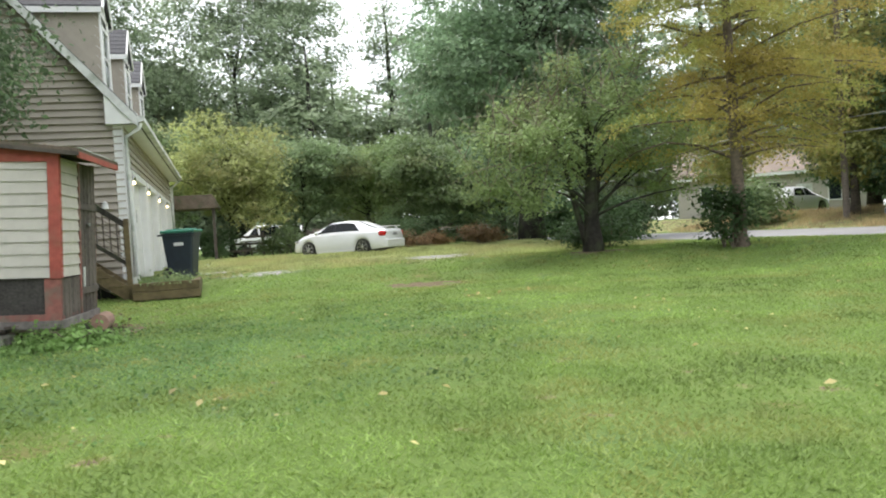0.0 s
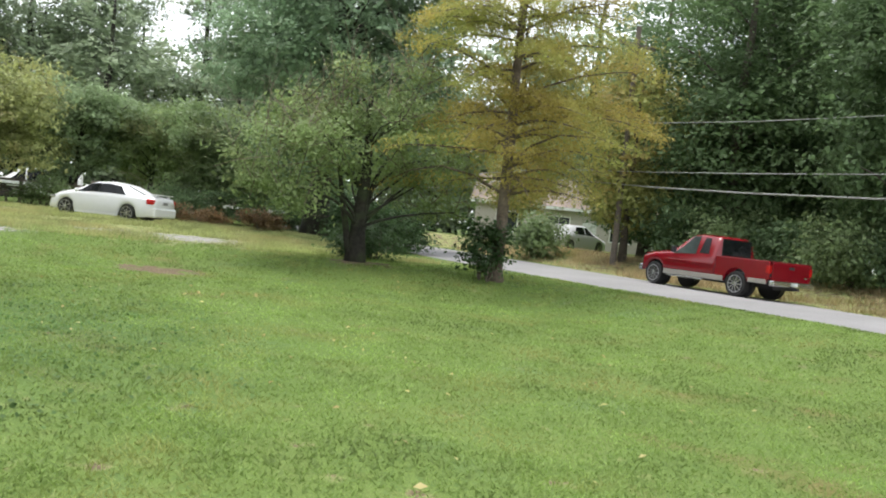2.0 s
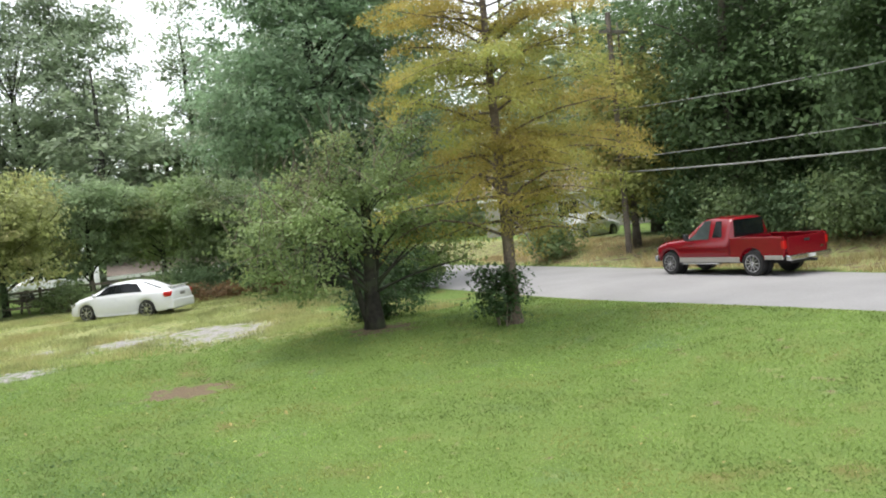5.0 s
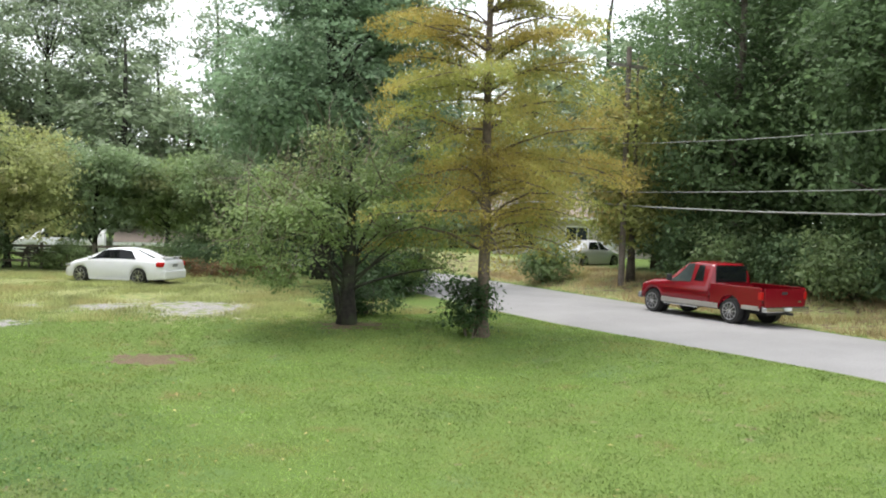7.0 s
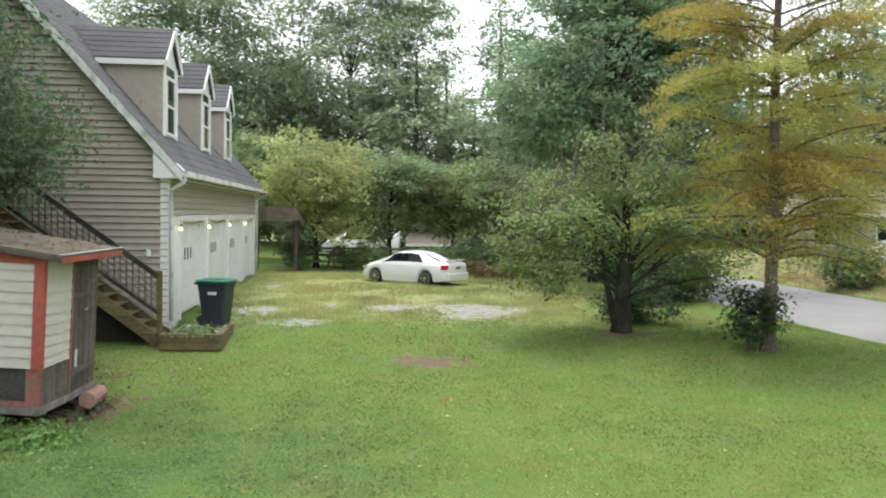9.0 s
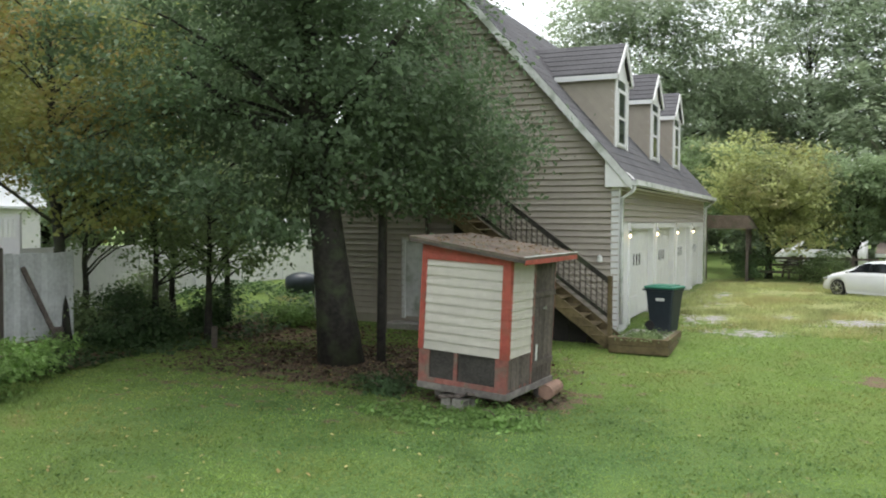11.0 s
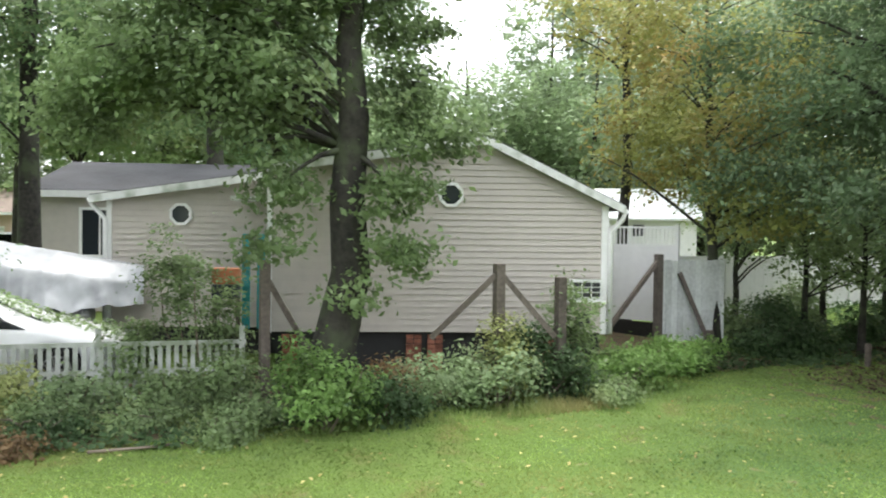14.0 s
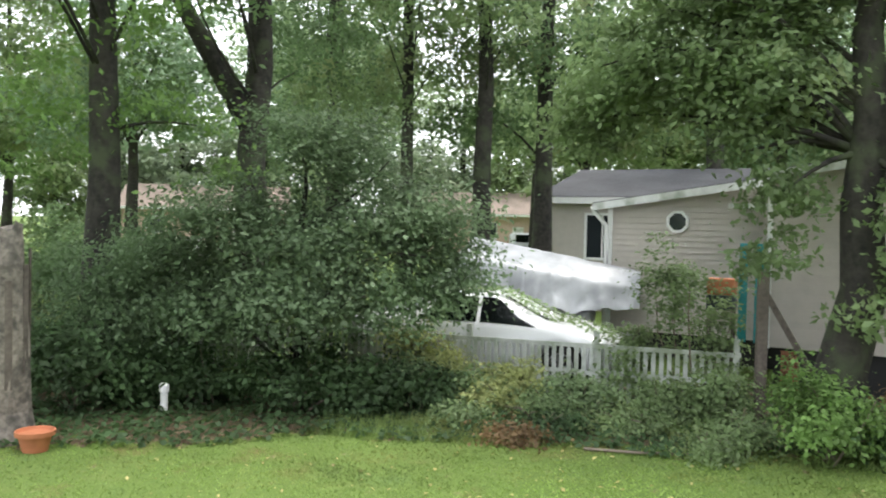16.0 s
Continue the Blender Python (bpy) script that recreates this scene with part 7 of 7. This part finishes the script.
for i in range(NU + 1):
    u = i / NU
    x = -2.5 + 4.6 * u
    ridge = 2.38 * min(1, (0.45 + 2.2 * u) if u < 0.25 else 1) - 0.62 * max(0, u - 0.25) / 0.75
    hw = 1.02 * (1 - 0.82 * max(0, (u - 0.5) / 0.5) ** 1.6)
    drop = 0.95 - 0.55 * max(0, (u - 0.4) / 0.6)
    line = []
    for j in range(NV + 1):
        v = 2 * j / NV - 1
        s = abs(v)
        if s < 0.55:
            y, z = v / 0.55 * hw * 0.85, ridge - 0.38 * (s / 0.55) ** 1.1
        else:
            f = (s - 0.55) / 0.45
            y, z = math.copysign(hw * (0.85 + 0.2 * f), v), ridge - 0.38 - f * drop * (1 + 0.15 * noise.noise(Vector((x * 3, v, 0))))
        w = 0.05 * noise.noise(Vector((x * 1.6, y * 1.6, z * 0.8))) * s + 0.10 * abs(math.sin(x * 6.5 + 5 * noise.noise(Vector((x * 1.1, y, 5))))) * s * s - 0.03
        w += 0.07 * (0.35 - abs(noise.noise(Vector((x * 2.3, y * 2.0, z * 2.0 + 3))))) + 0.04 * (0.3 - abs(noise.noise(Vector((x * 5.1, y * 4.6, z * 4)))))
        line.append(bm.verts.new((x, y + math.copysign(w, v), z + w * 0.6)))
    rows_.append(line)
for a, b in zip(rows_, rows_[1:]):
    for j in range(NV):
        bm.faces.new((a[j], b[j], b[j + 1], a[j + 1]))
bmesh.ops.recalc_face_normals(bm, faces=bm.faces)
part("tarpaulin", bm, M_TARP, boat, smooth=True)
part("hull", one_box(-2.1, 1.2, -0.6, 0.6, 0.55, 1.0, 0.15), M_STEEL, boat)
part("trailer_beam", one_box(-2.3, 2.0, -0.06, 0.06, 0.4, 0.5), M_STEEL, boat)
for s in (1, -1):
    wheel(boat, -0.6, s * 0.95, 0.3, 0.18, 0.18)

# ---- small things ----
pot = thing("plant_pot", "shallow terracotta plastic pot on the grass", "pot", pose(-6.9, -7.45, gz(-6.9, -7.45)))
part("pot", lathe(bmesh.new(), [(0.13, 0), (0.15, 0.0), (0.20, 0.2), (0.235, 0.2), (0.24, 0.26), (0.215, 0.26), (0.20, 0.22), (0.05, 0.2)], 28), M_ORANGE, pot, smooth=False)
pipe = thing("vent_pipe", "short white plastic pipe stub in the ivy", "pipe", pose(-9.1, -6.9, gz(-9.1, -6.9)))
part("pipe", lathe(bmesh.new(), [(0.055, -0.1), (0.055, 0.34), (0.075, 0.34), (0.075, 0.44), (0.04, 0.47)], 18), M_WHITE, pipe)
snag = thing("tree_snag", "dead grey tree trunk, broken off and splintered", "tree", pose(-7.25, -8.15, gz(-7.2, -8.1)))
bm = tube(bmesh.new(), [(0, 0, -0.1), (0.0, 0, 0.4), (0.03, 0.02, 1.4), (0.05, 0.04, 2.3), (0.02, 0.05, 2.75)], [0.42, 0.31, 0.27, 0.25, 0.19], 14)
for v in bm.verts:
    v.co += Vector((noise.noise(v.co * 3) * 0.05, noise.noise(v.co * 3 + Vector((5, 0, 0))) * 0.05, (noise.noise(v.co * 7) * 0.3 if v.co.z > 2.5 else 0)))
part("trunk", bm, M_SNAG, snag)
for k in range(8):
    a = k * 0.8
    part("bark_strip", bar(bmesh.new(), (0.29 * math.cos(a), 0.29 * math.sin(a), 0.5 + 0.2 * (k % 3)), (0.30 * math.cos(a), 0.30 * math.sin(a), 1.9 + 0.2 * (k % 4)), 0.09, 0.02), M_OLD_WOOD, snag)
stick = thing("fallen_branch", "thin fallen branch on the lawn edge", "branch", pose(-8.6, 0.0, gz(-8.6, 0)))
part("branch", tube(bmesh.new(), [(0, -0.7, 0.03), (0.1, 0.0, 0.05), (-0.05, 0.6, 0.04), (0.1, 0.9, 0.03)], [0.02, 0.018, 0.014, 0.006], 6), M_TWIG, stick)
stump = thing("stake", "short dark wooden stake in the shade", "stake", pose(-10.2, 14.6, gz(-10.2, 14.6)))
part("stake", one_box(-0.05, 0.05, -0.05, 0.05, -0.1, 0.5, 0.01), M_OLD_WOOD, stump)
grill = thing("covered_grill", "low black covered barbecue by the fence", "grill", pose(-13.2, 22.6, gz(-13, 22.6)))
part("cover", lathe(bmesh.new(), [(0.5, 0), (0.55, 0.35), (0.5, 0.55), (0.3, 0.65), (0.05, 0.7)], 20), M_BIN, grill, smooth=True)
orange = thing("brick_stack", "short stack of orange bricks by the foundation", "bricks", pose(-10.6, 4.0, gz(-10.6, 4.0), 0, 0, 70))
for r in range(6):
    for c in range(2):
        part("brick", one_box(c * 0.22 + 0.01 * (r % 2), c * 0.22 + 0.21 + 0.01 * (r % 2), 0, 0.1, r * 0.075, r * 0.075 + 0.07), M_BRICK, orange)
crate = thing("storage_box", "orange and blue box on a stand by the door", "box", pose(-12.05, 1.5, 0, 0, 0, 72) @ Matrix.Diagonal((0.75, 0.75, 1, 1)))
part("box", one_box(-0.3, 0.3, -0.2, 0.2, 2.15, 2.42, 0.02), M_ORANGE, crate)
part("lower_box", one_box(-0.3, 0.3, -0.2, 0.2, 1.9, 2.14, 0.02), M_BIN, crate)
for sx in (-0.26, 0.26):
    for sy in (-0.16, 0.16):
        part("leg", one_box(sx - 0.02, sx + 0.02, sy - 0.02, sy + 0.02, 0.45, 1.9), M_OLD_WOOD, crate)
door = thing("teal_shutter", "tall teal painted shutters by the door", "shutter", pose(-12.55, 2.05, 0, 0, 0, 72))
for k in range(2):
    part("leaf", one_box(-0.20 + k * 0.26, -0.06 + k * 0.26, 0, 0.04, 1.3, 3.0, 0.01), M_TEAL, door)
arbour = thing("arbour", "dark wooden arbour shelter past the garage", "shelter", pose(-1.3, 36.6, gz(-1, 36.6)))
for x, y in ((-0.9, -0.7), (0.9, -0.7), (-0.9, 0.7), (0.9, 0.7)):
    part("post", one_box(x - 0.06, x + 0.06, y - 0.06, y + 0.06, -0.1, 2.2), M_OLD_WOOD, arbour)
part("roof", prism(bmesh.new(), [(-1.2, 2.2), (1.2, 2.2), (0.9, 2.75), (-0.9, 2.75)], "y", -1.0, 1.0), M_LITTER_ROOF, arbour)
table = thing("picnic_table", "dark picnic table beyond the drive", "table", pose(1.6, 39.5, gz(1.6, 39.5), 0, 0, 15))
for k in range(5):
    part("board", one_box(-0.9, 0.9, -0.38 + k * 0.155, -0.235 + k * 0.155, 0.72, 0.76), M_OLD_WOOD, table)
for s in (-1, 1):
    part("bench", one_box(-0.9, 0.9, s * 0.75 - 0.13, s * 0.75 + 0.13, 0.42, 0.46), M_OLD_WOOD, table)
    for x in (-0.65, 0.65):
        part("leg", bar(bmesh.new(), (x, s * 0.6, 0.0), (x, s * 0.2, 0.72), 0.08, 0.05), M_OLD_WOOD, table)
    part("cross_beam", one_box(s * 0.65 - 0.03, s * 0.65 + 0.03, -0.85, 0.85, 0.37, 0.42), M_OLD_WOOD, table)
rail_fence = thing("rail_fence", "dark post-and-rail fence beyond the drive", "fence", pose(-0.4, 37.8, 0.72, 0, 0, 3))
for k in range(7):
    part("post", one_box(k * 2.0 - 0.06, k * 2.0 + 0.06, -0.06, 0.06, -0.1, 1.15), M_GREY_WOOD if k == 0 else M_OLD_WOOD, rail_fence)
for z in (0.35, 0.65, 0.95):
    part("rail", one_box(0, 12, 0.061, 0.10, z, z + 0.1), M_OLD_WOOD, rail_fence)

# ---- power lines ----
pole = thing("utility_pole", "wooden utility pole at the wood's edge", "pole", pose(22.45, 26.6, 0.8))
part("pole", tube(bmesh.new(), [(0, 0, -0.2), (0, 0, 9.5)], [0.13, 0.10], 12), M_OLD_WOOD, pole)
part("cross_arm", one_box(-0.9, 0.9, -0.05, 0.05, 8.7, 8.82), M_GREY_WOOD, pole)
for za, zb, zc, r in ((4.43, 3.70, 4.0, 0.026), (4.79, 4.38, 5.0, 0.015), (6.97, 5.97, 7.4, 0.014)):
    wire = thing("overhead_wire", "sagging overhead cable along the road", "cable", pose(0, 0, 0), "overhead wires")
    pts = []
    for k in range(25):
        f = k / 24
        y = 75 - 110 * f
        span = (y - 32) / 40.0
        sag = 4 * (span % 1) * (1 - span % 1)
        pts.append((22.3 + 0.01 * (y - 32), y, za - (za - zb) * sag))
    part("cable", tube(bmesh.new(), pts, r, 6), M_WIRE, wire)

# ---- ground cover ----
rngg = np.random.default_rng(3)
pts = []
while len(pts) < 24000:
    x, y = -13 + 7.5 * rngg.random(), -13 + 27 * rngg.random()
    edge = ivy_edge(x, y)
    if x < edge and x > edge - 4.5:
        pts.append((x, y, gz(x, y) + 0.03 + 0.14 * rngg.random() * (0.6 + noise.noise(Vector((x, y, 7))))))
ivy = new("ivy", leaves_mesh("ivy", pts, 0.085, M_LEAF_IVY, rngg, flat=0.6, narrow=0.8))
tagged(ivy, "carpet of ivy and weeds along the boundary", "ivy", kind="stuff")
pts = []
while len(pts) < 5000:
    x, y = -15.8 + 5.5 * rngg.random(), 13 + 10 * rngg.random()
    if noise.noise(Vector((x * 0.5, y * 0.5, 4))) > -0.25:
        pts.append((x, y, gz(x, y) + 0.03 + 0.15 * rngg.random()))
tagged(new("undergrowth", leaves_mesh("undergrowth", pts, 0.10, M_LEAF_IVY, rngg, flat=0.5, narrow=0.8)), "shady low undergrowth before the white fence", "undergrowth", kind="stuff")
pts = [p for p in ((-5.0 + 4.2 * rngg.random(), 9.5 + 3.0 * rngg.random()) for _ in range(4200)) if math.hypot((p[0] + 2.9) / 1.4, (p[1] - 11.0) / 0.75) < 1 + 0.3 * noise.noise(Vector((p[0], p[1], 0)))]
weed = new("weeds", leaves_mesh("weeds", [(x, y, gz(x, y) + 0.02 + 0.05 * rngg.random()) for x, y in pts], 0.06, M_LEAF_BRIGHT, rngg, flat=0.5, narrow=0.8))
tagged(weed, "low broad-leaved weeds round the coop", "weeds", kind="stuff")
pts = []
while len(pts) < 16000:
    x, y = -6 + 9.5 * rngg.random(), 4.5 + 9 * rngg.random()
    if rngg.random() < clover_shade(x, y) * (0.55 + noise.noise(Vector((x * 1.6, y * 1.6, 5)))):
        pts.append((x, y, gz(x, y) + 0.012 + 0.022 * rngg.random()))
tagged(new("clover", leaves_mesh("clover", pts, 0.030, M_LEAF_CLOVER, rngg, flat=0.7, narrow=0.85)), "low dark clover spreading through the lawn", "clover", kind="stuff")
pts = []
while len(pts) < 1000:
    x, y = -9 + 18 * rngg.random(), -6 + 22 * rngg.random()
    if rngg.random() < (0.25 + 0.75 * step(2, 7, -x)) * step(2.5, 7, math.hypot(x - 1.5, y)):
        pts.append((x, y, gz(x, y) + 0.03))
fl = new("fallen_leaves", leaves_mesh("fallen_leaves", pts, 0.055, M_FALLEN, rngg, flat=0.85, narrow=0.6))
tagged(fl, "scattered yellow fallen leaves on the lawn", "leaves", kind="stuff")


pts = []
while len(pts) < 8500:
    x, y = -12 + 10.5 * rngg.random(), 12 + 6.8 * rngg.random()
    if surface(x, y)[1] > 0.25 + 0.4 * rngg.random():
        pts.append((x, y, gz(x, y) + 0.012 + 0.02 * rngg.random()))
M_LITTER = leaf_material("leaf_mould", (0.075, 0.052, 0.034), spread=0.5, rough=0.8, leaf=0.1, stain=(0.16, 0.10, 0.055), stain_at=0.6, stain_scale=3)
tagged(new("leaf_mould", leaves_mesh("leaf_mould", pts, 0.075, M_LITTER, rngg, flat=0.85, narrow=0.7)), "dark leaf litter on the bare earth under the oak", "leaves", kind="stuff")


def grass_mesh(n_try, seed):
    """Short blades of mown grass, thinning out away from the middle of the lawn."""
    rng = np.random.default_rng(seed)
    out = []
    xy = rng.random((n_try, 2))
    keep = rng.random(n_try)
    for (a, b), k in zip(xy[keep < 0.75], keep[keep < 0.75]):
        r = 0.03 + 22.97 * a ** 1.05
        deg = 360 * b
        th = radians(deg)
        thin = 0.3 + 0.7 * step(5, 40, deg) * (1 - step(195, 235, deg))      # thinner on the trodden side
        if k > 0.75 * thin:
            continue
        x, y = 1.9 + r * math.cos(th), -0.2 + r * math.sin(th)
        dry, bare, gravel = surface(x, y)
        if x > road_near(y) - 0.2 or max(bare, 0.8 * gravel) > 0.5 or (x < -2 and y > 18.9) or (-1.9 < x < -0.4 and 17.5 < y < 19.6) or x < -11:
            continue
        clump = noise.noise(Vector((x * 1.1, y * 1.1, 2)))
        if k > (0.60 + 0.22 * clump) * thin * (1 - 0.5 * clover_shade(x, y)):
            continue
        out.append((x, y, gz(x, y), clump, r))
    p = np.array(out)
    n = len(p)
    h = (0.020 + 0.014 * rng.random(n) + 0.010 * p[:, 3]) * (1 + 0.02 * p[:, 4])
    w = 0.0062 * (1 + 0.07 * p[:, 4])
    a = rng.random(n) * 2 * math.pi
    lean = rng.normal(size=(n, 2)) * 0.9
    v = np.empty((n, 3, 3))
    base = p[:, :3].copy()
    base[:, 2] -= 0.004
    off = np.stack([np.cos(a) * w, np.sin(a) * w, np.zeros(n)], 1)
    v[:, 0], v[:, 1] = base - off, base + off
    v[:, 2] = base + np.stack([lean[:, 0] * h, lean[:, 1] * h, h], 1)
    me = bpy.data.meshes.new("grass")
    me.vertices.add(n * 3)
    me.vertices.foreach_set("co", v.reshape(-1))
    me.loops.add(n * 3)
    me.loops.foreach_set("vertex_index", np.arange(n * 3, dtype=np.int32))
    me.polygons.add(n)
    me.polygons.foreach_set("loop_start", np.arange(0, n * 3, 3, dtype=np.int32))
    me.materials.append(M_GRASS)
    me.update(calc_edges=True)
    return me


M_GRASS = leaf_material("grass_blade", (0.225, 0.32, 0.088), spread=0.34, leaf=0.5, stain=(0.31, 0.33, 0.11), stain_at=0.6, stain_scale=0.8)
def tuft_mesh(n, x0, x1, y0, y1, seed, tall, mat):
    """Longer uncut blades, thick in some spots and thin in others."""
    rng = np.random.default_rng(seed)
    p = []
    while len(p) < n:
        x, y = x0 + (x1 - x0) * rng.random(), y0 + (y1 - y0) * rng.random()
        k = noise.noise(Vector((x * 0.6, y * 0.6, 9)))
        if rng.random() < 0.5 + k and surface(x, y)[2] < 0.8 and x > x0:
            p.append((x, y, gz(x, y) - 0.01, k))
    p = np.array(p)
    h = tall * (0.5 + rng.random(n) + 0.6 * p[:, 3])
    a = rng.random(n) * 2 * math.pi
    lean = rng.normal(size=(n, 2)) * 0.45
    off = np.stack([np.cos(a), np.sin(a), np.zeros(n)], 1) * 0.011
    v = np.stack([p[:, :3] - off, p[:, :3] + off, p[:, :3] + np.stack([lean[:, 0] * h, lean[:, 1] * h, h], 1)], 1)
    me = bpy.data.meshes.new("tall_grass")
    me.from_pydata(v.reshape(-1, 3).tolist(), [], np.arange(n * 3).reshape(-1, 3).tolist())
    me.materials.append(mat)
    return me


M_DRY_GRASS = leaf_material("dry_grass_blade", (0.40, 0.44, 0.19), spread=0.35, leaf=0.5, stain=(0.46, 0.42, 0.2), stain_at=0.55, stain_scale=0.6)
M_WEED = leaf_material("weed_blade", (0.24, 0.33, 0.11), spread=0.4, leaf=0.5, stain=(0.36, 0.34, 0.15), stain_at=0.6)
M_TAN_GRASS = leaf_material("tan_grass_blade", (0.50, 0.39, 0.23), spread=0.35, leaf=0.5, stain=(0.38, 0.34, 0.15), stain_at=0.55, stain_scale=0.6)
tagged(new("tall_grass", tuft_mesh(60000, -1.6, 11.5, 20.0, 35.5, 18, 0.10, M_DRY_GRASS)), "uncut yellowing grass over the old drive", "grass", kind="stuff")
tagged(new("roadside_grass", tuft_mesh(22000, 20.1, 25.5, 6, 36, 19, 0.17, M_TAN_GRASS)), "dry tan grass on the far road verge", "grass", kind="stuff")
tagged(new("boundary_weeds", tuft_mesh(9000, -10.2, -8.5, -4.5, 9.5, 20, 0.13, M_WEED)), "long pale weeds and grass along the boundary", "weeds", kind="stuff")
grass = tagged(new("grass", grass_mesh(1500000, 8)), "short mown grass blades of the lawn", "grass", kind="stuff")
